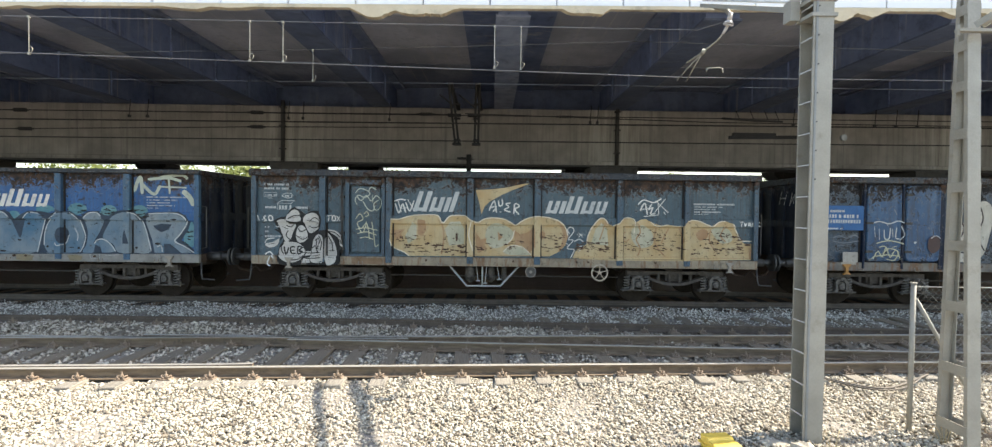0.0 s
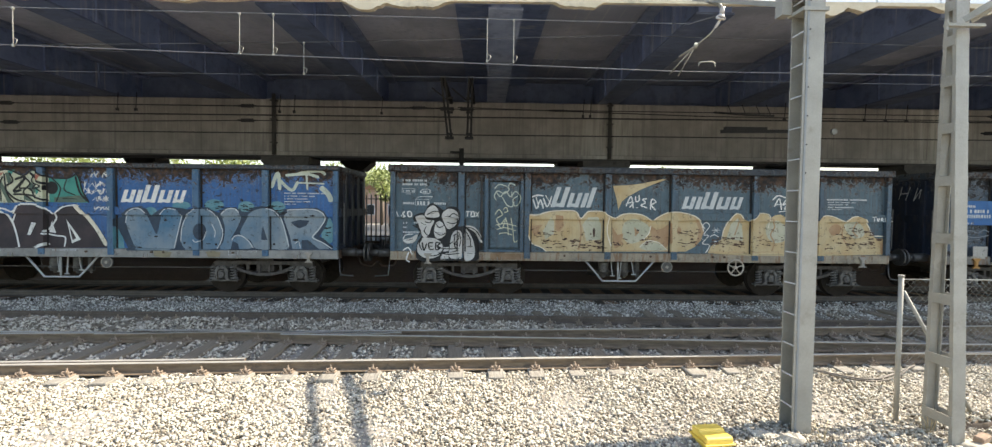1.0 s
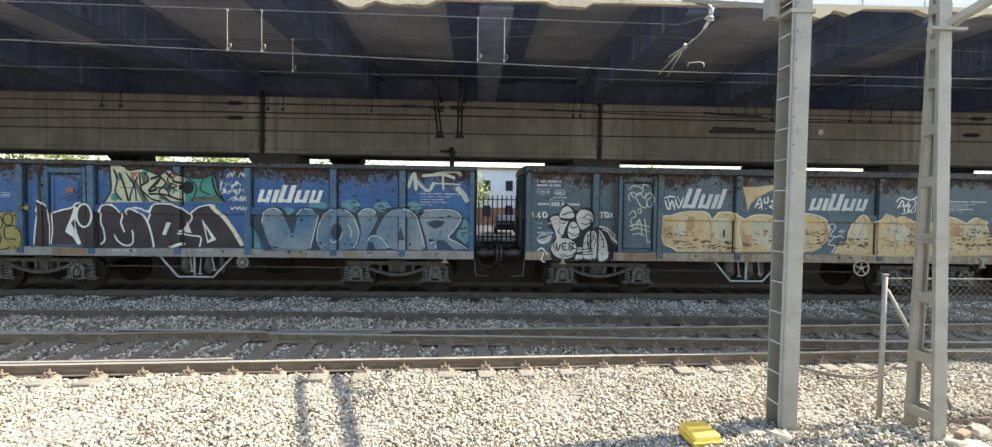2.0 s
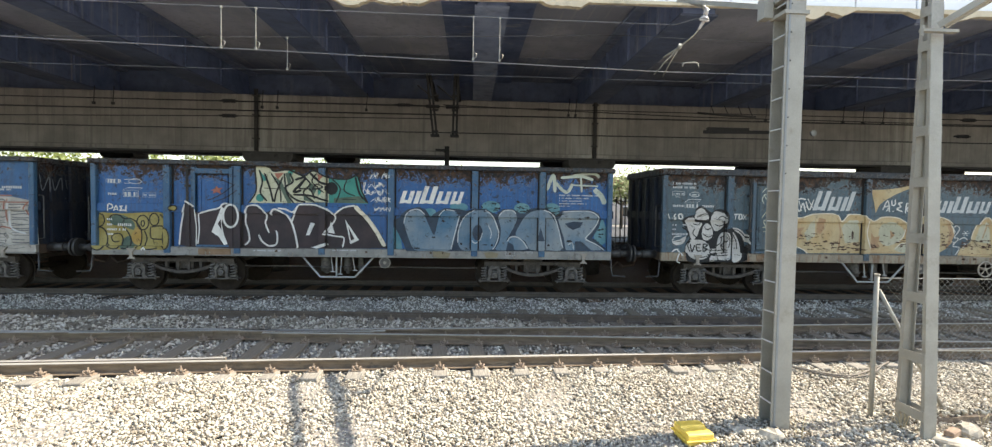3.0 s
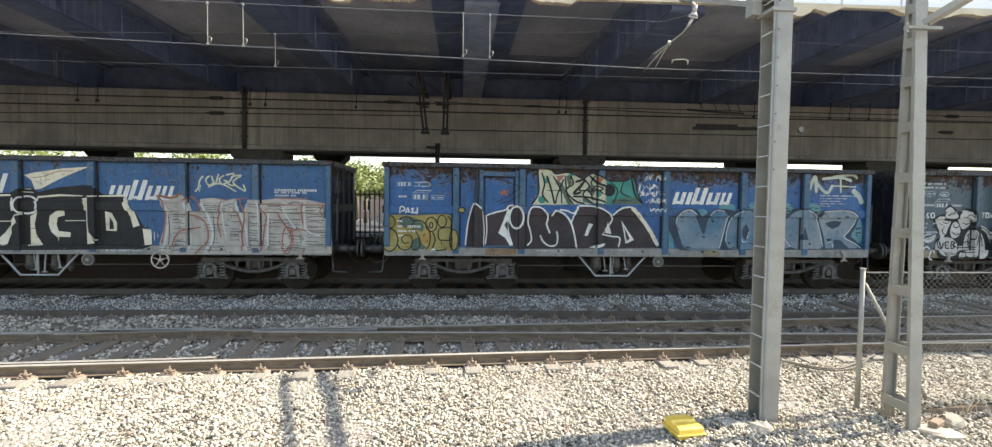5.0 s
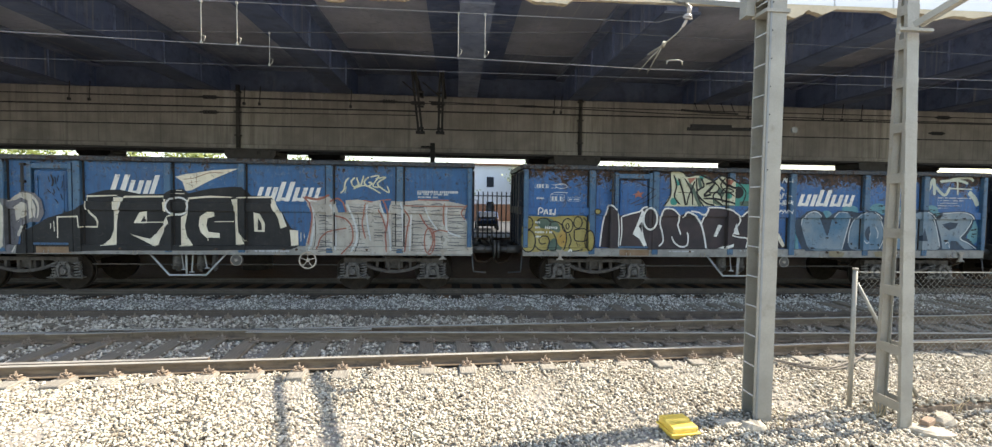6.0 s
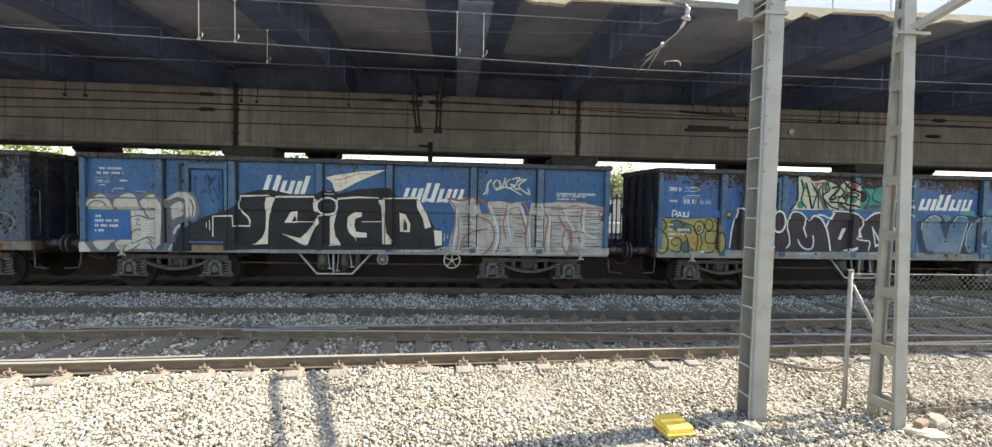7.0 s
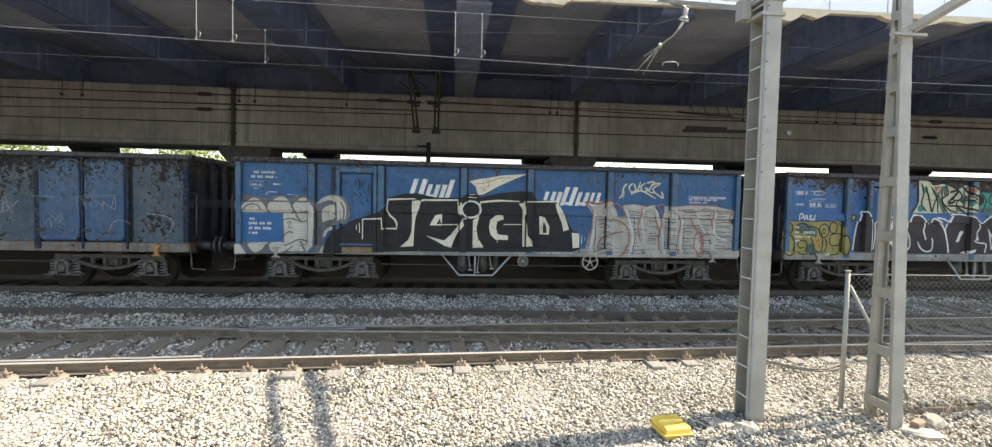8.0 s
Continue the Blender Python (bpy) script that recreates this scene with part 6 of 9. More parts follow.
g.add("poly", [(4.58, 1.40), (5.03, 1.29), (5.12, 1.37), (5.25, 1.60), (5.42, 1.73), (5.48, 1.84), (5.52, 1.68), (5.36, 1.49), (5.27, 1.29), (5.21, 1.12), (5.05, 1.15), (4.84, 1.27)])
g.add("poly", [(5.75, 1.82), (5.91, 1.93), (5.84, 1.62), (5.88, 1.37), (6.03, 1.13), (5.75, 1.12)])
g.add("poly", [(6.35, 1.96), (6.52, 1.96), (6.53, 1.85), (6.37, 1.80), (6.34, 1.62), (6.39, 1.47), (6.65, 1.44), (6.65, 1.33), (6.34, 1.33), (6.21, 1.45), (6.16, 1.63), (6.19, 1.84)])
g.add("poly", [(6.92, 2.26), (7.09, 2.29), (7.11, 1.87), (7.14, 1.47), (7.28, 1.19), (7.03, 1.16), (7.01, 2.10)])
g.add("poly", [(7.87, 2.29), (7.97, 2.23), (8.13, 1.94), (8.24, 1.62), (8.09, 1.57), (8.03, 1.83), (7.89, 2.10)])
g.add("poly", [(7.45, 1.96), (7.60, 1.92), (7.72, 1.69), (7.71, 1.48), (7.47, 1.49)])
g.add("poly", [(8.31, 1.54), (8.51, 1.52), (8.52, 1.16), (8.35, 1.14)])
g.add("stroke", 0.046, [(3.60, 2.03), (3.62, 2.30), (4.29, 2.33)])
g.add("stroke", 0.046, [(3.60, 2.04), (3.67, 1.90), (3.79, 1.80), (3.84, 1.70), (3.83, 1.57), (3.49, 1.57)])
g.add("stroke", 0.046, [(3.49, 1.55), (3.47, 1.82), (3.02, 1.80)])
g.add("stroke", 0.046, [(3.02, 1.81), (3.02, 1.31)])
g.add("stroke", 0.033, [(2.94, 1.70), (2.95, 1.46)])
g.add("stroke", 0.033, [(2.87, 1.65), (2.87, 1.53)])
g.add("stroke", 0.046, [(4.44, 2.28), (4.48, 2.30), (5.36, 2.32), (5.38, 1.97)])
g.add("stroke", 0.039, [(4.83, 1.69), (5.37, 1.70)])
g.add("stroke", 0.039, [(5.48, 1.84), (5.62, 1.88), (5.90, 1.95)])
g.add("stroke", 0.046, [(5.91, 1.98), (5.89, 2.14), (5.94, 2.28), (6.42, 2.33), (6.94, 2.32)])
g.add("stroke", 0.039, [(6.53, 1.72), (6.99, 1.73)])
g.add("stroke", 0.036, [(6.38, 1.36), (6.65, 1.38)])
g.add("stroke", 0.046, [(7.04, 2.31), (7.89, 2.34), (7.96, 2.22)])
g.add("stroke", 0.029, [(7.14, 1.45), (7.31, 1.23)])
g.add("stroke", 0.026, [(8.58, 1.48), (8.58, 1.26)])
g.add("stroke", 0.023, [(8.66, 1.43), (8.66, 1.33)])
g.add("stroke", 0.029, [(5.58, 2.40), (5.84, 2.39)])
g.add("stroke", 0.026, [(5.65, 2.47), (5.79, 2.47)])
g.add("stroke", 0.033, [(6.36, 1.44), (6.38, 1.25)])
g.coat(G_WHITE)
g.add("ring", 0.042, 5.70, 2.09, 0.24, 0.21)
g.add("stroke", 0.026, [(4.29, 2.30), (4.41, 2.27), (4.31, 1.92)])
g.add("stroke", 0.023, [(7.96, 2.22), (8.11, 1.94), (8.22, 1.63)])
g.coat(G_BLACK)
g.add("oval", 5.70, 2.09, 0.21, 0.18)
g.add("poly", [(4.83, 1.70), (4.91, 1.85), (4.96, 1.71)])
g.add("poly", [(7.56, 1.82), (7.64, 1.69), (7.65, 1.53), (7.55, 1.52)])
g.add("poly", [(5.09, 1.42), (5.17, 1.66), (5.37, 1.66), (5.25, 1.52), (5.17, 1.40)])
g.add("stroke", 0.020, [(4.26, 1.87), (4.42, 1.87)])
g.add("stroke", 0.020, [(5.76, 1.53), (5.87, 1.53)])
g.add("stroke", 0.020, [(6.93, 1.89), (7.11, 1.89)])
g.add("stroke", 0.020, [(8.00, 2.02), (8.11, 2.02)])
g = Paint(WAGON_D, "graffiti_lettering", "grey-white graffiti letters outlined in red")
g.coat(G_SILVER)
g.add("poly", [(8.67, 2.30), (8.97, 2.37), (9.30, 2.37), (9.42, 2.25), (9.50, 1.98), (9.67, 1.99), (9.66, 2.28), (9.95, 2.31), (10.27, 2.26), (10.51, 2.30), (10.59, 1.96), (10.71, 1.96), (10.78, 2.28), (11.09, 2.27), (11.44, 2.31), (11.79, 2.30), (12.22, 2.29), (12.67, 2.20), (12.61, 1.88), (12.80, 1.54), (12.83, 0.97), (8.76, 0.92), (8.69, 1.18), (8.82, 1.64), (8.86, 1.97)])
g.coat(G_GREYLINE)
g.add("hatch", 9.01, 1.02, 9.37, 1.93, 5)
g.add("hatch", 9.74, 1.03, 10.55, 2.20, 6)
g.add("hatch", 10.80, 1.04, 11.10, 2.18, 7)
g.add("hatch", 11.28, 1.05, 12.05, 2.24, 8)
g.add("hatch", 12.19, 1.06, 12.67, 2.16, 9)
g.coat(G_PALE)
g.add("line", 0.049, [(8.75, 2.25), (8.88, 2.04), (8.90, 1.71), (8.85, 1.35), (8.79, 1.02)])
g.add("line", 0.049, [(9.31, 2.18), (9.40, 1.93), (9.43, 1.03)])
g.add("line", 0.049, [(9.71, 2.19), (9.81, 1.94), (9.92, 1.61), (9.93, 1.28), (9.81, 1.00)])
g.add("line", 0.039, [(10.21, 2.20), (10.18, 1.87), (10.27, 1.29)])
g.add("line", 0.049, [(10.51, 2.20), (10.63, 1.87), (10.73, 1.58), (10.78, 1.04)])
g.add("line", 0.049, [(11.03, 2.25), (11.07, 1.97), (11.11, 1.05)])
g.add("line", 0.039, [(11.28, 1.95), (11.26, 1.55), (11.25, 1.05)])
g.add("line", 0.039, [(11.62, 2.14), (11.73, 1.86), (11.96, 1.53)])
g.add("line", 0.039, [(12.17, 2.20), (12.15, 1.87), (12.20, 1.53), (12.53, 1.40)])
g.add("line", 0.039, [(12.50, 1.99), (12.69, 1.74), (12.80, 1.49)])
g.coat(G_REDFAINT)
g.add("line", 0.036, [(8.63, 2.36), (8.81, 2.17), (8.85, 1.92), (8.82, 1.59), (8.75, 1.18)])
g.add("line", 0.033, [(8.98, 1.05), (9.05, 1.33), (9.25, 1.50), (9.50, 1.56), (9.68, 1.59)])
g.add("line", 0.039, [(9.31, 2.24), (9.47, 2.33), (9.63, 2.18), (9.69, 1.99)])
g.add("line", 0.036, [(9.40, 1.90), (9.66, 1.82), (9.82, 1.61), (9.83, 1.28), (9.68, 1.06), (9.57, 0.95)])
g.add("line", 0.033, [(10.15, 2.23), (10.11, 1.95), (10.07, 1.70), (10.15, 1.33)])
g.add("line", 0.036, [(10.58, 2.29), (10.69, 2.04), (10.69, 1.71), (10.64, 1.44), (10.68, 1.01)])
g.add("line", 0.033, [(10.47, 2.07), (10.56, 1.87), (10.67, 1.54)])
g.add("line", 0.036, [(11.10, 2.08), (11.23, 1.85), (11.19, 1.63), (11.15, 1.30), (11.13, 1.01)])
g.add("line", 0.033, [(11.08, 1.63), (11.26, 1.67)])
g.add("line", 0.036, [(11.49, 1.97), (11.60, 1.76), (11.77, 1.53), (11.83, 1.31), (11.77, 1.09), (11.68, 0.97)])
g.add("ring", 0.033, 11.74, 1.29, 0.13, 0.33)
g.add("line", 0.033, [(11.77, 1.46), (11.96, 1.56), (12.20, 1.52)])
g.add("line", 0.033, [(12.10, 2.24), (12.08, 1.90), (12.11, 1.68)])
g.add("line", 0.026, [(11.10, 2.17), (11.62, 2.16), (12.67, 2.16)])
g.add("line", 0.033, [(12.70, 2.22), (12.53, 2.01), (12.63, 1.83)])
g.add("line", 0.057, [(8.68, 2.36), (8.97, 2.30), (9.30, 2.41)])
g.add("line", 0.049, [(10.10, 2.29), (10.32, 2.25)])
g.add("line", 0.049, [(10.51, 2.29), (10.78, 2.32)])
g.add("line", 0.049, [(11.44, 2.32), (12.22, 2.32)])
g.coat(G_BLACK)
g.add("line", 0.016, [(8.91, 1.92), (8.94, 1.48), (8.89, 1.05)])
g.add("line", 0.016, [(9.96, 1.94), (10.00, 1.40), (9.91, 1.00)])
g.add("line", 0.016, [(10.80, 1.96), (10.81, 1.08)])
g.add("line", 0.016, [(11.32, 1.85), (11.31, 1.08)])
g.add("line", 0.016, [(12.03, 1.43), (12.08, 1.03)])
g.add("line", 0.016, [(8.76, 1.07), (9.94, 1.05)])
g.add("line", 0.016, [(11.23, 1.07), (12.36, 1.11)])
g = Paint(WAGON_D, "tag", "pale yellow spray tag")
g.coat(G_LEMON)
g.add("line", 0.039, [(9.54, 2.46), (9.62, 2.55), (9.66, 2.74), (9.74, 2.84)])
g.add("line", 0.039, [(9.89, 2.85), (9.80, 2.75), (9.87, 2.62), (10.00, 2.69)])
g.add("line", 0.039, [(9.93, 2.85), (10.02, 2.65), (10.10, 2.90)])
g.add("line", 0.039, [(10.23, 2.87), (10.12, 2.76), (10.19, 2.64), (10.31, 2.71), (10.22, 2.74)])
g.add("line", 0.036, [(10.27, 2.87), (10.47, 2.90), (10.33, 2.66), (10.50, 2.62)])
g.add("line", 0.036, [(10.39, 2.83), (10.64, 2.87), (10.44, 2.70), (10.72, 2.49), (10.68, 2.65)])
g.add("line", 0.036, [(9.85, 2.57), (10.14, 2.66), (10.52, 2.47)])
g.add("line", 0.033, [(9.64, 2.46), (9.68, 2.63)])
g.coat(G_BLACK)
g.add("line", 0.036, [(2.84, 2.76), (2.87, 2.62)])
g.add("line", 0.036, [(2.90, 2.80), (2.95, 2.64), (2.92, 2.52)])
g.add("line", 0.036, [(2.99, 2.74), (3.01, 2.58)])
g.add("line", 0.036, [(3.07, 2.79), (3.04, 2.64)])
g.add("line", 0.036, [(2.94, 2.47), (2.98, 2.36)])
g.add("line", 0.036, [(3.03, 2.52), (3.09, 2.41)])
g.add("line", 0.036, [(2.81, 2.45), (2.89, 2.37)])
g.add("line", 0.036, [(3.11, 2.35), (3.15, 2.21)])
g.add("line", 0.036, [(2.97, 2.23), (3.05, 2.13)])
g.add("line", 0.036, [(3.16, 2.65), (3.14, 2.49)])
g = Paint(WAGON_D, "logo", "white slanted company marks and a cream swoosh")
g.coat(G_WHITE)
g.add("mark", 4.11, 2.36, 5.32, 2.83, 4)
g.add("mark", 7.50, 2.24, 9.16, 2.72, 5)
g.coat(G_CREAM)
g.add("poly", [(5.64, 2.80), (5.85, 2.86), (6.16, 2.91), (6.49, 2.97), (7.10, 3.02), (6.83, 2.90), (6.52, 2.76), (6.27, 2.63), (6.01, 2.48), (5.87, 2.46), (5.80, 2.68)])
g.coat(G_RUSTLINE)
g.add("line", 0.016, [(5.80, 2.74), (6.09, 2.78), (6.41, 2.90), (6.76, 2.91)])
g.add("line", 0.016, [(5.99, 2.83), (6.03, 2.54)])
g.add("line", 0.016, [(6.13, 2.85), (6.12, 2.62)])
g.add("line", 0.016, [(5.87, 2.63), (6.22, 2.71)])
g = Paint(WAGON_D, "stencil", "small white stencilled marks")
g.coat(G_PALE)
g.add("bars", 0.39, 0.89, 2.87, 2.96)
g.add("bars", 0.33, 0.92, 2.76, 2.85)
g.add("frame", 0.012, 0.31, 0.61, 2.56, 2.68)
g.add("bars", 0.34, 0.58, 2.58, 2.64)
g.add("bars", 0.39, 0.51, 2.49, 2.53)
g.add("bars", 0.85, 1.07, 2.59, 2.66)
g.add("line", 0.015, [(0.67, 2.34), (0.73, 2.42), (0.94, 2.42)])
g.add("line", 0.015, [(1.18, 2.37), (1.43, 2.36)])
g.add("bars", 11.43, 12.44, 2.49, 2.59)
g.add("bars", 11.43, 12.20, 2.44, 2.51)
g.add("bars", 11.44, 11.95, 2.37, 2.43)
g.add("bars", 7.51, 8.34, 1.00, 1.06)
g = Paint(WAGON_C, "graffiti_lettering", "dark maroon graffiti letters edged in white")
g.coat(G_MAROON)
g.add("poly", [(2.02, 1.16), (2.10, 1.82), (2.16, 2.13), (2.27, 2.24), (2.40, 2.13), (2.50, 1.98), (3.00, 2.10), (3.11, 2.19), (3.28, 2.23), (3.46, 2.12), (3.58, 1.95), (3.66, 2.17), (3.94, 2.17), (4.13, 2.00), (4.33, 2.10), (4.58, 1.99), (4.70, 1.85), (4.92, 2.22), (5.23, 2.23), (5.54, 2.14), (5.80, 2.01), (6.05, 2.18), (6.27, 2.24), (6.49, 2.09), (6.78, 1.74), (7.01, 1.39), (7.11, 1.15), (5.17, 1.13), (3.31, 1.11)])
g.coat(G_WHITE)
g.add("line", 0.039, [(2.02, 1.17), (2.07, 1.66), (2.13, 1.97), (2.21, 2.21), (2.28, 2.24), (2.43, 2.12)])
g.add("line", 0.039, [(2.56, 1.96), (2.77, 2.03), (3.03, 2.10), (3.11, 2.19), (3.23, 2.22)])
g.add("line", 0.029, [(2.54, 1.96), (2.56, 1.56), (2.52, 1.21)])
g.add("line", 0.023, [(2.45, 2.06), (2.49, 1.62), (2.48, 1.18)])
g.add("poly", [(3.09, 2.14), (3.17, 2.07), (3.09, 1.72), (3.15, 1.44), (3.23, 1.22), (3.15, 1.19), (3.03, 1.39), (2.85, 1.51), (2.97, 1.80)])
g.add("line", 0.039, [(3.63, 2.07), (3.62, 1.76), (3.68, 1.57), (3.71, 1.32), (3.60, 1.19)])
g.add("line", 0.039, [(3.62, 1.84), (3.68, 2.14), (3.92, 2.17), (4.11, 2.00), (4.13, 1.86), (4.10, 1.74), (4.19, 1.50)])
g.add("line", 0.042, [(3.94, 1.45), (4.02, 1.29), (4.19, 1.18), (4.36, 1.22), (4.39, 1.42), (4.36, 1.56)])
g.add("line", 0.046, [(4.23, 1.94), (4.33, 2.09), (4.58, 1.98), (4.73, 1.78), (4.83, 1.46), (4.89, 1.13)])
g.add("line", 0.039, [(4.42, 2.12), (4.62, 2.09), (4.79, 2.03), (4.92, 2.22)])
g.add("line", 0.039, [(4.92, 2.21), (4.81, 1.97), (4.73, 1.76)])
g.add("line", 0.039, [(4.92, 2.22), (5.32, 2.21), (5.64, 2.09), (5.81, 1.92), (5.75, 1.76), (5.56, 1.53)])
g.add("line", 0.036, [(5.52, 1.50), (5.80, 1.44), (6.02, 1.40), (5.99, 1.16)])
g.add("poly", [(5.20, 1.77), (5.31, 1.75), (5.17, 1.45), (5.09, 1.46)])
g.add("poly", [(5.70, 1.81), (5.80, 1.50), (5.63, 1.53)])
g.add("poly", [(5.21, 1.15), (5.61, 1.28), (5.65, 1.22), (5.39, 1.13)])
g.add("line", 0.039, [(5.80, 1.98), (6.03, 2.16), (6.30, 2.21)])
g.add("poly", [(6.05, 1.86), (6.40, 1.35), (6.18, 1.25), (6.12, 1.56)])
g.add("ring", 0.049, 3.31, 1.91, 0.18, 0.28)
g.coat(G_CREAM)
g.add("line", 0.098, [(6.30, 2.20), (6.59, 1.90), (6.81, 1.60), (7.04, 1.20)])
g.coat(G_MAROON)
g.add("poly", [(3.00, 1.72), (3.08, 1.83), (3.09, 1.56)])
g.add("poly", [(6.13, 1.68), (6.29, 1.38), (6.20, 1.33)])
g.add("oval", 3.31, 1.91, 0.15, 0.23)
g = Paint(WAGON_C, "graffiti_panel", "ochre bubble graffiti with black outlines")
g.coat(G_OCHRE)
g.add("blob", [(-0.01, 1.78), (0.10, 1.93), (0.35, 1.94), (0.72, 1.93), (1.18, 1.96), (1.60, 1.96), (1.70, 1.81), (1.72, 1.61), (1.84, 1.45), (1.84, 1.19), (1.72, 1.06), (1.17, 1.05), (0.57, 1.05), (0.09, 1.04), (-0.02, 1.21)])
g.coat(G_OLIVE)
g.add("blob", [(0.36, 1.79), (0.57, 1.90), (0.80, 1.84), (0.96, 1.69), (0.93, 1.53), (0.69, 1.62), (0.45, 1.65)])
g.add("blob", [(0.66, 1.25), (0.84, 1.38), (1.02, 1.22), (0.96, 1.07), (0.69, 1.06)])
g.coat(G_ORANGE)
g.add("blob", [(0.90, 1.44), (1.05, 1.60), (1.14, 1.47), (1.13, 1.26), (1.02, 1.16), (0.91, 1.25)])
g.coat(G_BLACK)
g.add("ring", 0.029, 0.12, 1.76, 0.14, 0.16)
g.add("ring", 0.033, 0.13, 1.31, 0.20, 0.28)
g.add("ring", 0.029, 1.16, 1.71, 0.14, 0.18)
g.add("ring", 0.029, 1.16, 1.69, 0.04, 0.07)
g.add("ring", 0.029, 1.43, 1.79, 0.11, 0.15)
g.add("ring", 0.029, 1.73, 1.33, 0.11, 0.26)
g.add("line", 0.029, [(0.33, 1.73), (0.42, 1.87), (0.60, 1.89), (0.72, 1.80), (0.87, 1.81), (1.04, 1.69), (1.13, 1.47), (1.11, 1.19), (0.99, 1.05)])
g.add("line", 0.029, [(0.31, 1.20), (0.42, 1.09), (0.60, 1.08), (0.69, 1.25), (0.65, 1.41), (0.51, 1.43), (0.42, 1.34), (0.48, 1.23), (0.60, 1.25)])
g.add("line", 0.029, [(0.72, 1.78), (0.69, 1.62), (0.81, 1.47), (0.88, 1.28), (0.84, 1.10), (0.70, 1.08)])
g.add("line", 0.029, [(1.57, 1.92), (1.66, 1.81), (1.66, 1.64), (1.75, 1.58)])
g.add("line", 0.029, [(1.34, 1.60), (1.64, 1.62), (1.66, 1.34), (1.47, 1.31), (1.35, 1.35), (1.34, 1.60)])
g.add("line", 0.029, [(1.20, 1.51), (1.26, 1.32), (1.20, 1.10), (1.35, 1.06), (1.56, 1.10)])
g.add("line", 0.026, [(0.96, 1.41), (1.02, 1.47)])
g.add("line", 0.026, [(1.04, 1.32), (1.08, 1.26)])
g.add("line", 0.026, [(1.41, 1.29), (1.43, 1.17)])
g.add("oval", 1.92, 2.08, 0.10, 0.08)
g.coat(G_OCHRE)
g.add("oval", 1.92, 2.08, 0.07, 0.05)
g.coat(G_WHITE)
g.add("bars", 0.32, 0.44, 1.76, 1.84)
g.add("bars", 0.32, 0.44, 1.63, 1.71)
g.add("bars", 0.57, 0.92, 1.62, 1.72)
g.add("bars", 0.32, 0.77, 1.51, 1.59)
g.add("bars", 0.33, 0.47, 1.40, 1.47)
g.add("line", 0.033, [(1.17, 1.04), (1.22, 1.10), (1.26, 1.05)])
g.add("line", 0.029, [(0.38, 1.98), (0.40, 2.15), (0.49, 2.13), (0.49, 2.06), (0.41, 2.04)])
g.add("line", 0.029, [(0.52, 1.98), (0.58, 2.12), (0.62, 2.00)])
g.add("line", 0.026, [(0.53, 2.02), (0.62, 2.03)])
g.add("line", 0.029, [(0.74, 2.11), (0.67, 2.10), (0.71, 2.06), (0.67, 2.00), (0.76, 2.01)])
g.add("line", 0.029, [(0.82, 2.14), (0.80, 1.98), (0.76, 2.03)])
g.add("line", 0.036, [(0.82, 2.00), (0.83, 2.01)])
g = Paint(WAGON_C, "tag", "red spray star and thin scratches on the door")
g.coat(G_REDFAINT)
g.add("poly", [(2.82, 2.53), (2.92, 2.56), (2.97, 2.64), (3.02, 2.58), (3.12, 2.60), (3.05, 2.52), (3.09, 2.44), (2.97, 2.49), (2.88, 2.44), (2.91, 2.52)])
g.coat(G_MAROON)
g.add("line", 0.020, [(2.79, 2.90), (3.15, 2.77), (3.40, 2.67)])
g.add("line", 0.020, [(2.76, 2.28), (3.09, 2.44), (3.43, 2.70)])
g.add("line", 0.020, [(2.88, 2.25), (3.18, 2.35), (3.46, 2.54)])
g = Paint(WAGON_B, "graffiti_panel", "white bubble graffiti with black outlines")
g.coat(G_BLACK)
g.add("blob", [(0.56, 1.99), (0.72, 2.10), (0.86, 2.13), (0.93, 2.29), (1.07, 2.36), (1.20, 2.27), (1.33, 2.19), (1.47, 2.27), (1.66, 2.26), (1.76, 2.10), (1.74, 1.87), (1.69, 1.76), (1.89, 1.80), (2.09, 1.70), (2.22, 1.43), (2.24, 1.08), (2.16, 0.92), (1.46, 0.91), (0.76, 0.90), (0.64, 1.12), (0.68, 1.38), (0.77, 1.53), (0.66, 1.73)])
g.coat(G_BEIGEWHITE)
g.add("blob", [(0.86, 2.04), (0.93, 2.22), (1.06, 2.30), (1.17, 2.22), (1.23, 2.03), (1.04, 1.99)])
g.add("blob", [(0.63, 2.00), (0.82, 2.05), (0.91, 1.94), (1.09, 1.91), (1.02, 1.74), (0.95, 1.54), (0.82, 1.49), (0.75, 1.65), (0.69, 1.83)])
g.add("blob", [(1.29, 2.06), (1.42, 2.21), (1.61, 2.19), (1.71, 2.07), (1.69, 1.89), (1.58, 1.76), (1.44, 1.71), (1.34, 1.87)])
g.add("blob", [(1.09, 1.64), (1.14, 1.85), (1.25, 1.90), (1.36, 1.77), (1.38, 1.58), (1.26, 1.47), (1.14, 1.48)])
g.add("oval", 0.99, 1.22, 0.33, 0.26)
g.add("blob", [(1.49, 1.26), (1.54, 1.55), (1.66, 1.68), (1.79, 1.62), (1.81, 1.31), (1.79, 0.98), (1.62, 0.96), (1.49, 1.01)])
g.add("blob", [(1.87, 1.67), (1.98, 1.62), (2.09, 1.40), (2.13, 1.14), (2.08, 0.96), (1.87, 0.96)])
g.add("blob", [(1.89, 1.80), (2.09, 1.77), (2.25, 1.62), (2.32, 1.38), (2.22, 1.46), (2.13, 1.62), (1.97, 1.72)])
g.add("poly", [(1.33, 1.24), (1.47, 1.25), (1.47, 1.15), (1.33, 1.13)])
g.add("poly", [(1.31, 1.08), (1.47, 1.10), (1.47, 0.96), (1.27, 0.95)])
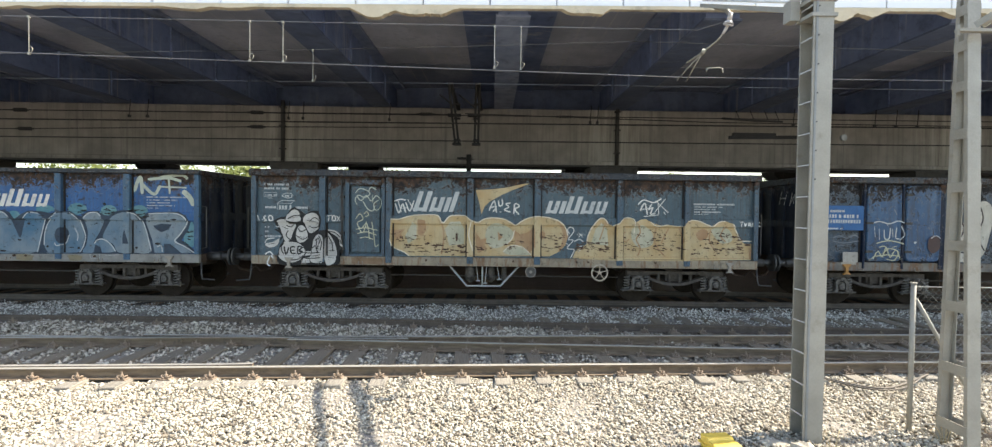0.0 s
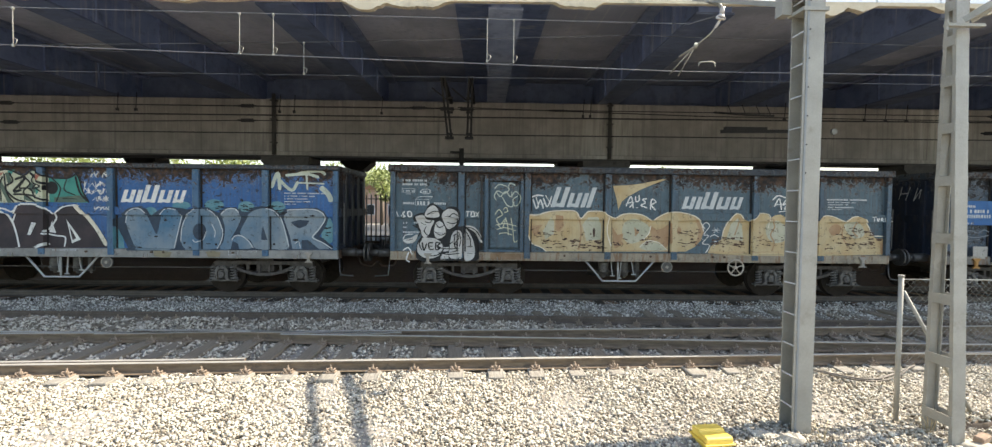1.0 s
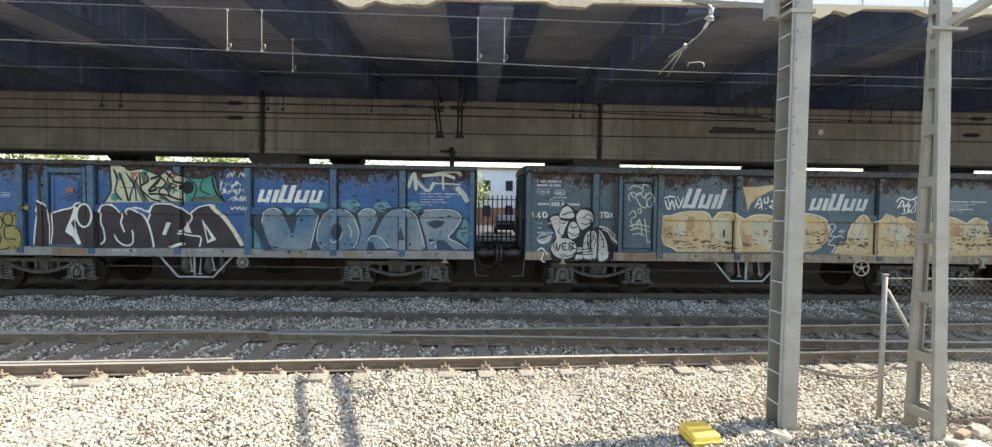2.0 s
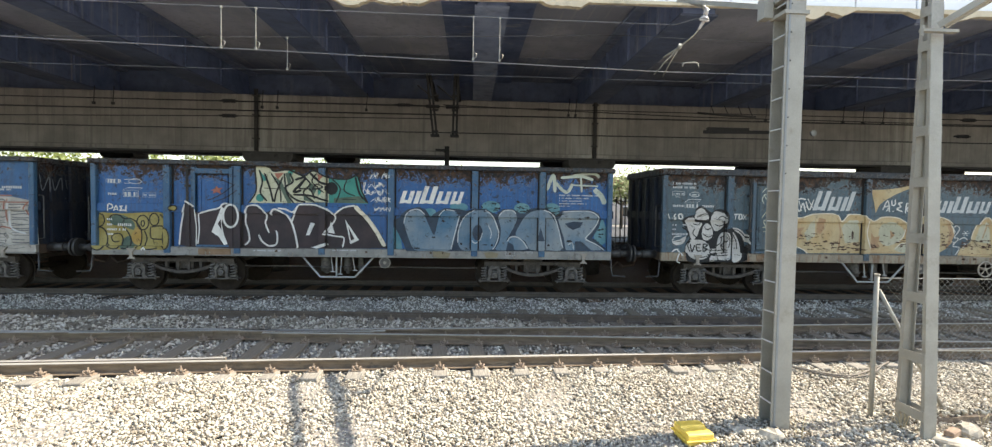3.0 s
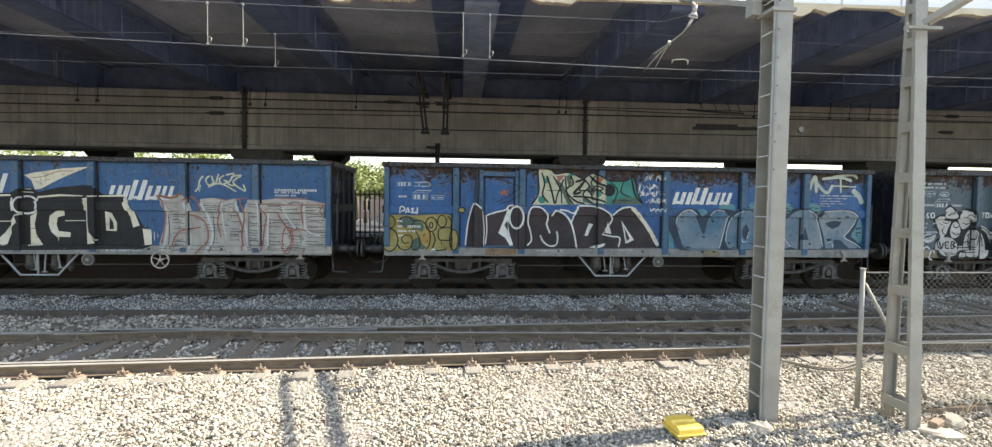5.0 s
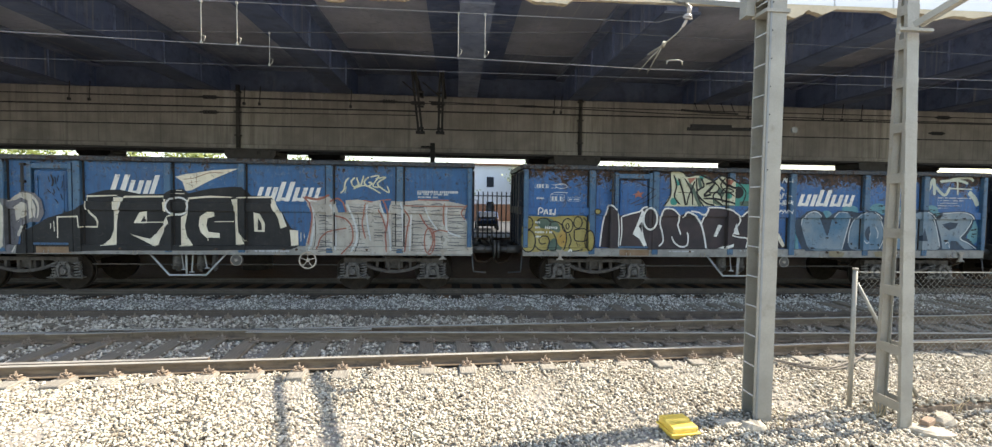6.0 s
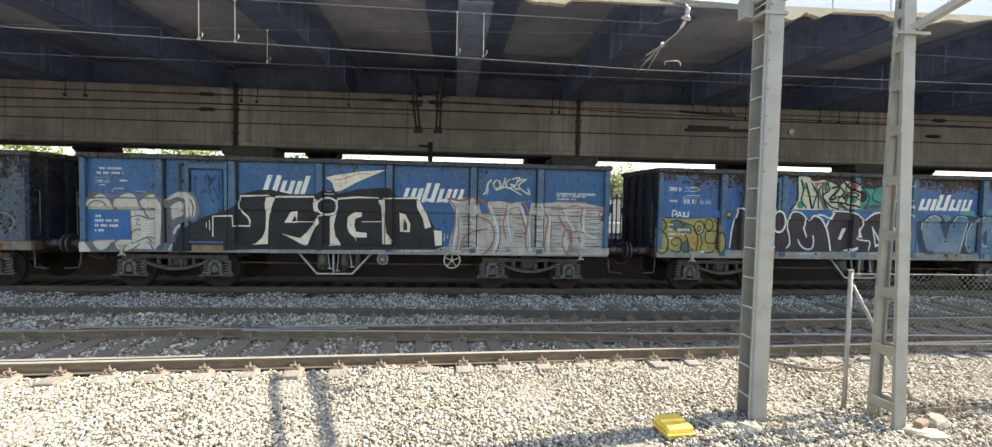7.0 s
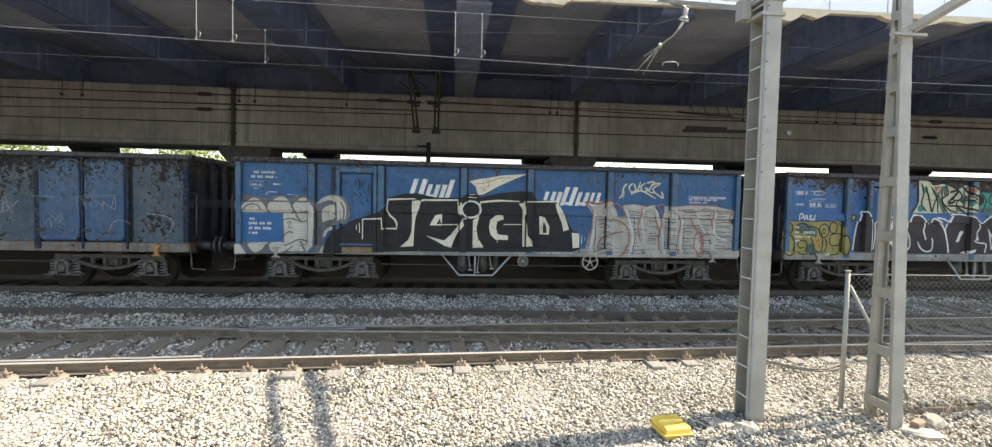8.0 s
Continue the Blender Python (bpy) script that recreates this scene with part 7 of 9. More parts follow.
g.add("blob", [(0.31, 1.42), (0.50, 1.47), (0.67, 1.56), (0.61, 1.38), (0.42, 1.33)])
g.add("blob", [(0.77, 1.45), (0.87, 1.49), (0.98, 1.45), (0.85, 1.38)])
g.coat(G_BLACK)
g.add("line", 0.036, [(0.79, 1.37), (0.84, 1.16), (0.91, 1.34)])
g.add("line", 0.036, [(1.07, 1.35), (0.96, 1.34), (0.98, 1.19), (1.09, 1.19)])
g.add("line", 0.033, [(0.96, 1.26), (1.06, 1.27)])
g.add("line", 0.036, [(1.14, 1.37), (1.14, 1.18), (1.25, 1.23), (1.17, 1.27), (1.25, 1.34), (1.14, 1.37)])
g.add("line", 0.026, [(1.57, 1.52), (1.66, 1.58), (1.73, 1.49), (1.62, 1.33), (1.71, 1.30)])
g.add("line", 0.026, [(1.57, 1.13), (1.74, 1.17)])
g.add("line", 0.023, [(1.17, 1.74), (1.31, 1.77)])
g.add("line", 0.023, [(1.14, 1.61), (1.31, 1.60)])
g.add("line", 0.023, [(1.92, 1.46), (2.05, 1.46)])
g.add("line", 0.023, [(1.92, 1.27), (2.08, 1.27)])
g.add("line", 0.023, [(1.92, 1.11), (2.08, 1.09)])
g.add("line", 0.023, [(1.36, 2.03), (1.61, 2.00)])
g.add("line", 0.023, [(0.91, 2.07), (1.14, 2.11)])
g.add("line", 0.023, [(0.75, 1.86), (0.90, 1.80)])
g.add("line", 0.026, [(0.39, 1.41), (0.56, 1.44)])
g.add("line", 0.033, [(0.55, 1.80), (0.74, 1.67), (0.69, 1.51)])
g.coat(G_WHITE)
g.add("line", 0.033, [(0.56, 1.06), (0.44, 1.22), (0.31, 1.15)])
g.add("line", 0.033, [(0.47, 1.12), (0.41, 0.93), (0.50, 0.87)])
g.add("line", 0.023, [(0.31, 1.44), (0.37, 1.54), (0.56, 1.57)])
g.add("line", 0.033, [(0.05, 2.14), (0.10, 2.01)])
g.add("line", 0.033, [(0.15, 2.14), (0.20, 2.01)])
g.add("line", 0.033, [(0.26, 2.03), (0.29, 2.03)])
g.add("line", 0.033, [(0.36, 2.14), (0.31, 2.08), (0.37, 2.02), (0.31, 2.00)])
g.add("line", 0.033, [(0.43, 2.13), (0.51, 2.13), (0.53, 2.03), (0.45, 2.02), (0.43, 2.13)])
g.add("line", 0.033, [(1.90, 2.15), (2.03, 2.16)])
g.add("line", 0.033, [(1.95, 2.15), (1.93, 2.02)])
g.add("line", 0.033, [(2.04, 2.15), (2.03, 2.04), (2.11, 2.05), (2.09, 2.15), (2.04, 2.15)])
g.add("line", 0.033, [(2.14, 2.15), (2.22, 2.02)])
g.add("line", 0.033, [(2.23, 2.15), (2.14, 2.02)])
g.coat(G_BLACK)
g.add("line", 0.024, [(0.91, 2.06), (1.01, 2.12), (1.14, 2.15), (1.29, 2.11)])
g.add("line", 0.024, [(0.85, 1.89), (0.98, 1.86), (1.07, 1.96), (1.20, 1.98)])
g.add("line", 0.024, [(0.90, 1.77), (0.85, 1.64), (0.95, 1.54), (1.07, 1.58)])
g.add("line", 0.024, [(1.10, 1.64), (1.26, 1.55), (1.39, 1.61)])
g.add("line", 0.024, [(1.14, 1.83), (1.23, 1.74), (1.36, 1.81)])
g.add("line", 0.024, [(1.45, 2.00), (1.58, 2.10), (1.71, 2.03)])
g.add("line", 0.024, [(1.42, 1.89), (1.55, 1.84), (1.74, 1.91)])
g.add("line", 0.024, [(1.52, 1.74), (1.68, 1.71)])
g.add("line", 0.024, [(0.79, 1.45), (0.72, 1.32), (0.79, 1.16)])
g.add("line", 0.024, [(0.85, 1.09), (1.01, 1.03), (1.23, 1.07), (1.36, 1.23)])
g.add("line", 0.024, [(1.17, 1.23), (1.46, 1.20), (1.74, 1.23)])
g.add("line", 0.024, [(1.20, 1.11), (1.46, 1.07), (1.75, 1.10)])
g.add("line", 0.024, [(1.62, 1.55), (1.60, 1.33), (1.66, 1.20)])
g.add("line", 0.024, [(1.71, 1.65), (1.78, 1.46), (1.74, 1.27)])
g.add("line", 0.024, [(1.90, 1.65), (2.00, 1.46), (2.03, 1.24)])
g.add("line", 0.024, [(2.11, 1.59), (2.19, 1.40), (2.19, 1.17)])
g.add("line", 0.024, [(1.89, 1.75), (2.06, 1.73), (2.22, 1.59), (2.32, 1.43)])
g.add("line", 0.024, [(1.36, 1.39), (1.49, 1.33), (1.57, 1.39)])
g.add("line", 0.024, [(0.66, 1.22), (0.60, 1.09)])
g.add("line", 0.024, [(1.26, 1.45), (1.33, 1.36)])
g = Paint(WAGON_B, "tag", "thin white and pale green spray tags")
g.coat(G_WHITE)
g.add("line", 0.033, [(3.56, 2.54), (3.72, 2.59), (3.86, 2.57)])
g.add("line", 0.033, [(3.67, 2.54), (3.75, 2.27)])
g.add("line", 0.033, [(3.59, 2.49), (3.69, 2.25), (3.78, 2.47), (3.86, 2.25)])
g.add("line", 0.033, [(3.78, 2.36), (3.91, 2.38)])
g.add("line", 0.033, [(3.86, 2.52), (3.96, 2.30), (4.07, 2.57)])
g.add("line", 0.033, [(3.91, 2.59), (4.09, 2.29)])
g.add("line", 0.033, [(5.97, 2.33), (6.10, 2.58), (6.16, 2.28)])
g.add("line", 0.033, [(6.02, 2.41), (6.16, 2.44), (6.07, 2.30)])
g.add("line", 0.033, [(6.21, 2.59), (6.23, 2.46), (6.31, 2.49), (6.30, 2.62)])
g.add("line", 0.033, [(6.51, 2.53), (6.40, 2.51), (6.47, 2.43), (6.36, 2.36), (6.52, 2.30)])
g.add("line", 0.033, [(6.60, 2.25), (6.63, 2.51), (6.74, 2.45), (6.63, 2.37), (6.74, 2.24)])
g.add("line", 0.033, [(6.24, 2.30), (6.28, 2.30)])
g.add("line", 0.033, [(9.76, 2.53), (9.90, 2.65), (10.16, 2.59), (10.36, 2.70)])
g.add("line", 0.033, [(9.81, 2.37), (9.93, 2.57), (10.00, 2.28)])
g.add("line", 0.033, [(9.84, 2.41), (10.03, 2.44)])
g.add("line", 0.033, [(10.11, 2.55), (10.03, 2.41), (10.14, 2.46), (10.08, 2.30), (10.21, 2.32)])
g.add("line", 0.033, [(10.27, 2.56), (10.29, 2.30)])
g.add("line", 0.033, [(10.20, 2.64), (10.53, 2.34)])
g.add("line", 0.033, [(10.46, 2.69), (10.19, 2.35)])
g.add("line", 0.033, [(9.92, 2.23), (10.28, 2.28)])
g.add("line", 0.033, [(10.42, 2.35), (10.47, 2.29)])
g.add("line", 0.024, [(12.33, 2.12), (12.44, 2.13)])
g.add("line", 0.024, [(12.39, 2.12), (12.38, 2.00)])
g.add("line", 0.024, [(12.46, 2.10), (12.48, 2.02), (12.52, 2.10)])
g.add("line", 0.024, [(12.56, 2.02), (12.57, 2.10), (12.62, 2.07), (12.57, 2.06), (12.64, 2.01)])
g.add("line", 0.024, [(12.67, 2.11), (12.67, 2.01), (12.73, 2.06), (12.67, 2.11)])
g.add("line", 0.024, [(12.78, 2.12), (12.77, 2.01)])
g.add("line", 0.024, [(12.84, 2.12), (12.78, 2.06), (12.86, 2.01)])
g.add("line", 0.021, [(8.03, 1.77), (7.97, 1.87), (8.06, 1.94), (8.14, 1.84), (8.00, 1.63), (8.12, 1.60), (7.97, 1.40), (8.15, 1.36), (8.06, 1.16)])
g.add("line", 0.021, [(8.26, 1.81), (8.37, 1.68)])
g.add("line", 0.021, [(8.37, 1.81), (8.26, 1.68)])
g.add("line", 0.021, [(8.21, 1.74), (8.42, 1.75)])
g.add("line", 0.021, [(8.15, 1.57), (8.28, 1.63), (8.41, 1.54)])
g.add("line", 0.021, [(8.22, 1.47), (8.34, 1.44), (8.25, 1.31)])
g.add("line", 0.021, [(7.94, 1.53), (8.02, 1.47)])
g.coat(G_MINT)
g.add("line", 0.024, [(2.61, 2.73), (2.72, 2.84), (2.88, 2.81), (2.98, 2.72), (2.85, 2.62), (2.69, 2.68), (2.61, 2.56), (2.66, 2.44)])
g.add("line", 0.024, [(2.66, 2.65), (2.76, 2.54), (2.89, 2.67), (3.01, 2.54), (3.14, 2.67), (3.27, 2.53), (3.21, 2.34), (3.11, 2.32), (3.08, 2.47), (3.20, 2.56)])
g.add("line", 0.024, [(2.81, 2.53), (2.92, 2.34), (3.05, 2.29), (3.11, 2.42)])
g.add("line", 0.024, [(2.95, 2.78), (3.01, 2.88), (3.14, 2.82)])
g.add("line", 0.024, [(3.04, 2.69), (3.05, 2.50)])
g.coat(G_LEMON)
g.add("line", 0.021, [(2.62, 2.08), (2.73, 2.21), (2.81, 2.08), (2.67, 1.98), (2.76, 1.84), (2.89, 1.98), (2.81, 1.74), (2.70, 1.85)])
g.add("line", 0.021, [(2.84, 2.21), (2.90, 2.27), (2.95, 2.18), (2.86, 2.14)])
g.add("line", 0.021, [(2.64, 1.82), (2.89, 1.86), (3.18, 1.80)])
g.add("line", 0.021, [(2.67, 1.71), (2.89, 1.76), (3.16, 1.68)])
g.add("line", 0.021, [(2.89, 2.02), (2.95, 1.82), (2.97, 1.57)])
g.add("line", 0.021, [(3.03, 2.02), (3.08, 1.73), (3.12, 1.41), (3.20, 1.44)])
g.add("line", 0.021, [(2.73, 1.60), (2.89, 1.63), (3.08, 1.57)])
g = Paint(WAGON_B, "logo", "pale slanted company marks and a cream swoosh")
g.coat(G_PALE)
g.add("mark", 4.04, 2.29, 5.26, 2.80, 4)
g.add("mark", 7.40, 2.28, 9.09, 2.72, 5)
g.coat(G_BEIGE)
g.add("poly", [(5.63, 2.85), (6.00, 2.87), (6.40, 2.92), (6.88, 3.03), (7.00, 3.03), (6.64, 2.89), (6.32, 2.75), (6.00, 2.57), (5.86, 2.44), (5.78, 2.24), (5.73, 2.50)])
g = Paint(WAGON_C, "logo", "white slanted company mark of plain bars")
g.coat(G_WHITE)
g.add("mark", 7.39, 2.29, 9.11, 2.73, 5)

end_tag(WAGON_A, -0.075, -1, "white spray strokes on the end wall", G_WHITE, 0.03, (((-0.27, 2.96), (-0.16, 2.62)), ((-0.53, 2.95), (-0.39, 2.59)), ((-0.19, 2.76), (-0.48, 2.78)),
        ((-0.76, 2.91), (-0.64, 2.57)), ((-0.64, 2.57), (-0.87, 2.87)), ((-0.87, 2.87), (-0.81, 2.61))))
end_tag(WAGON_D, L + 0.075, 1, "dull blue-grey spray strokes on the end wall", G_GREYLINE2, 0.03, (((-1.33, 2.84), (-1.25, 2.46), (-1.07, 2.78), (-1.03, 2.43)),
        ((-0.96, 2.75), (-0.89, 2.47), (-0.7, 2.79), (-0.66, 2.47)), ((-0.56, 2.74), (-0.51, 2.51))))
end_tag(WAGON_E, L + 0.075, 1, "pale drips on the end wall", G_GREYLINE2, 0.02, (((-0.15, 2.6), (0.04, 2.19)), ((0.17, 2.55), (0.3, 2.07)), ((0.43, 2.56), (0.5, 2.13)), ((0.63, 2.62), (0.7, 2.04))))


# ---- overhead line ----
def wire(name, label, pts, r, parent=None, material=None):
    bm = B()
    tube(bm, pts, r, 5)
    ob = part(name, bm, material or M_WIRE, parent)
    return tagged(ob, label, "wire") if parent is None else ob


def sagging(x0, x1, f, z0, z1, sag, n=12):
    out = []
    for i in range(n + 1):
        u = i / n
        x = x0 + (x1 - x0) * u
        out.append((x, f(x), z0 + (z1 - z0) * u - sag * 4 * u * (1 - u)))
    return out


def mid3(x):
    return (r3(x) + r5(x)) / 2


def mid2(x):
    return 9.55


def dropper(line, x, y, z0, z1):
    bm = B()
    rod(bm, (x, y, z0), (x, y, z1), 0.0065, 5)
    tube(bm, [(x, y, z0), (x + 0.05, y, z0 + 0.05), (x + 0.06, y, z0 + 0.1), (x + 0.02, y, z0 + 0.12)], 0.006, 5)
    box(bm, x - 0.015, x + 0.015, y - 0.015, y + 0.015, z0 - 0.01, z0 + 0.03)
    box(bm, x - 0.015, x + 0.015, y - 0.015, y + 0.015, z1 - 0.03, z1 + 0.01)
    part("dropper", bm, M_GALV, line)


def make_overhead():
    near = tagged(new("overhead_line"), "contact wire and messenger wire over the near track", "overhead line")
    wire("contact_wire", "", sagging(-25, -7.6, mid3, 4.75, 4.70, 0.0) + sagging(-7.6, 3.5, mid3, 4.70, 4.63, 0.0)[1:] + sagging(3.5, 25, mid3, 4.63, 5.0, 0.0)[1:], 0.008, near, M_WIREBRIGHT)
    wire("messenger_wire", "", sagging(-25, 3.75, mid3, 4.99, 5.435, 0.0) + [(3.80, 7.53, 5.22)], 0.0065, near, M_WIREBRIGHT)
    for x in (-7.0, -3.64, -3.12, 0.3, 0.74):
        dropper(near, x, mid3(x), 4.68, 4.99 + 0.445 * (x + 25) / 28.75)
    second = tagged(new("overhead_line"), "thin contact wire over the middle track", "overhead line")
    wire("contact_wire", "", sagging(-25, 25, mid2, 4.66, 4.76, -0.03), 0.005, second)
    wire("messenger_wire", "", [(-25, 9.55, 4.75), (-8.2, 9.55, 5.2), (-3.2, 9.55, 5.34), (0.5, 9.55, 5.48), (3.06, 9.55, 5.59), (8.3, 9.55, 5.50), (25, 9.55, 5.2)], 0.005, second)
    for x, z in ((-3.15, 5.34),):
        dropper(second, x, 9.55, 4.745, z)
    third = tagged(new("overhead_line"), "dark wires with insulators in front of the concrete beam", "overhead line")
    ty = lambda x: TRACK_Y
    for z0, z1, r in ((4.70, 4.86, 0.020), (4.22, 4.36, 0.016), (5.0, 5.0, 0.013)):
        wire("contact_wire", "", sagging(-30, 30, ty, z0 - 0.05, z1 + 0.05, 0.02), r, third, M_BLACKSTEEL)
    wire("stay_wire", "", [(-30, TRACK_Y + 0.1, 4.78), (-12.9, TRACK_Y + 0.1, 4.98), (-0.8, TRACK_Y + 0.1, 5.02)], 0.014, third, M_BLACKSTEEL)
    wire("stay_wire", "", [(-30, TRACK_Y + 0.1, 4.28), (-12.8, TRACK_Y + 0.1, 4.46), (-6.3, TRACK_Y + 0.1, 4.60), (-0.8, TRACK_Y + 0.1, 4.66)], 0.014, third, M_BLACKSTEEL)
    wire("stay_wire", "", [(-0.5, TRACK_Y + 0.1, 5.05), (6.5, TRACK_Y + 0.1, 4.90), (30, TRACK_Y + 0.1, 4.86)], 0.014, third, M_BLACKSTEEL)
    for x, z in ((-12.92, 4.98), (-12.78, 4.46), (-6.34, 5.0), (-6.34, 4.6), (14.92, 5.02), (14.75, 4.54), (-1.6, 5.02), (2.3, 5.0)):
        bm = B()
        for i in range(5):
            rod(bm, (x - 0.14 + 0.07 * i, TRACK_Y + 0.1, z), (x - 0.105 + 0.07 * i, TRACK_Y + 0.1, z), 0.055 if x < 0 or x > 10 else 0.04, 10)
        rod(bm, (x - 0.25, TRACK_Y + 0.1, z), (x + 0.25, TRACK_Y + 0.1, z), 0.025, 8)
        part("insulator", bm, M_BLACKSTEEL, third)
    for x in (-9.8, -9.3, -5.4, -5.0, -2.6, 3.0, 3.2, 8.7, 9.4, 11.0, 11.6, 12.2):
        bm = B()
        rod(bm, (x, TRACK_Y, 4.84), (x + 0.03, TRACK_Y, 5.3), 0.012, 5)
        box(bm, x - 0.03, x + 0.03, TRACK_Y - 0.03, TRACK_Y + 0.03, 4.80, 4.87)
        part("dropper", bm, M_BLACKSTEEL, third)
    for x in (-0.73, -0.18):   # arms that hold the wires off the hangers
        for z in (4.29, 4.77):
            bm = B()
            rod(bm, (x, TRACK_Y - 0.03, z), (x, TRACK_Y + 0.19, z), 0.03, 8)
            part("support_arm", bm, M_BLACKSTEEL, third)
    bm = B()
    bar(bm, (6.9, TRACK_Y, 4.47), (8.9, TRACK_Y, 4.50), 0.06, 0.09)
    box(bm, 7.0, 8.2, TRACK_Y - 0.05, TRACK_Y + 0.05, 4.50, 4.60)
    part("section_insulator", bm, M_BLACKSTEEL, third)
    bm = B()
    rod(bm, (10.12, TRACK_Y - 0.05, 4.51), (10.12, TRACK_Y + 0.02, 4.51), 0.085, 16)
    part("pulley", bm, M_GALVDARK, third, "pale round pulley")
    bm = B()
    tube(bm, [(6.7, TRACK_Y, 5.0), (7.6, TRACK_Y, 4.95), (8.4, TRACK_Y, 4.93)], 0.03, 6)
    for x in (7.2, 7.6, 8.0, 8.3):
        rod(bm, (x, TRACK_Y, 4.95), (x - 0.12, TRACK_Y, 5.22), 0.012, 5)
    part("splice", bm, M_BLACKSTEEL, third)
    # twin hangers from the deck
    hang = tagged(new("catenary_hanger"), "pair of dark steel hangers below the deck", "hanger")
    for x, lean in ((-0.73, -0.2), (-0.18, 0.03)):
        for d in (-0.05, 0.05):
            bm = B()
            bar(bm, (x + lean + d, TRACK_Y + 0.2, 5.93), (x + d, TRACK_Y + 0.2, 4.22), 0.045, 0.06)
            part("hanger_post", bm, M_BLACKSTEEL, hang)
        bm = B()
        box(bm, x + lean - 0.06, x + lean + 0.06, TRACK_Y + 0.14, BEAM_Y - 0.001, 5.86, 5.93)
        part("wall_bracket", bm, M_BLACKSTEEL, hang)
        for z in (4.3, 4.9, 5.3):
            bm = B()
            box(bm, x - 0.09, x + 0.09, TRACK_Y + 0.16, TRACK_Y + 0.24, z, z + 0.05)
            part("cross_plate", bm, M_BLACKSTEEL, hang)
        bm = B()
        box(bm, x - 0.12, x + 0.12, TRACK_Y + 0.1, TRACK_Y + 0.3, 4.18, 4.24)
        part("foot_plate", bm, M_BLACKSTEEL, hang)
        bm = B()
        rod(bm, (x - 0.5, TRACK_Y + 0.2, 5.6), (x, TRACK_Y + 0.2, 5.2), 0.02, 6)
        rod(bm, (x - 0.25, TRACK_Y + 0.1, 5.0), (x + 0.12, TRACK_Y + 0.1, 5.0), 0.05, 8)
        part("bracket", bm, M_BLACKSTEEL, hang)
    bm = B()
    box(bm, -0.63, -0.47, BEAM_Y - 0.18, BEAM_Y - 0.06, 3.1, 4.3)
    box(bm, -0.95, -0.631, BEAM_Y - 0.16, BEAM_Y - 0.08, 4.14, 4.2)
    tagged(part("drain_outlet", bm, M_BLACKSTEEL), "short dark drain box below the concrete beam", "drain")


M_BLACKSTEEL = mottled("sooty_steel", (0.008, 0.008, 0.009), (0.018, 0.017, 0.017), 6.0, 0.9)
M_WIREBRIGHT = mottled("worn_copper_wire", (0.10, 0.10, 0.105), (0.15, 0.15, 0.155), 3.0, 0.5, 0.3, bump=0)
M_PORCELAIN = mottled("brown_porcelain", (0.42, 0.38, 0.36), (0.55, 0.52, 0.50), 6.0, 0.25, bump=0)
make_overhead()


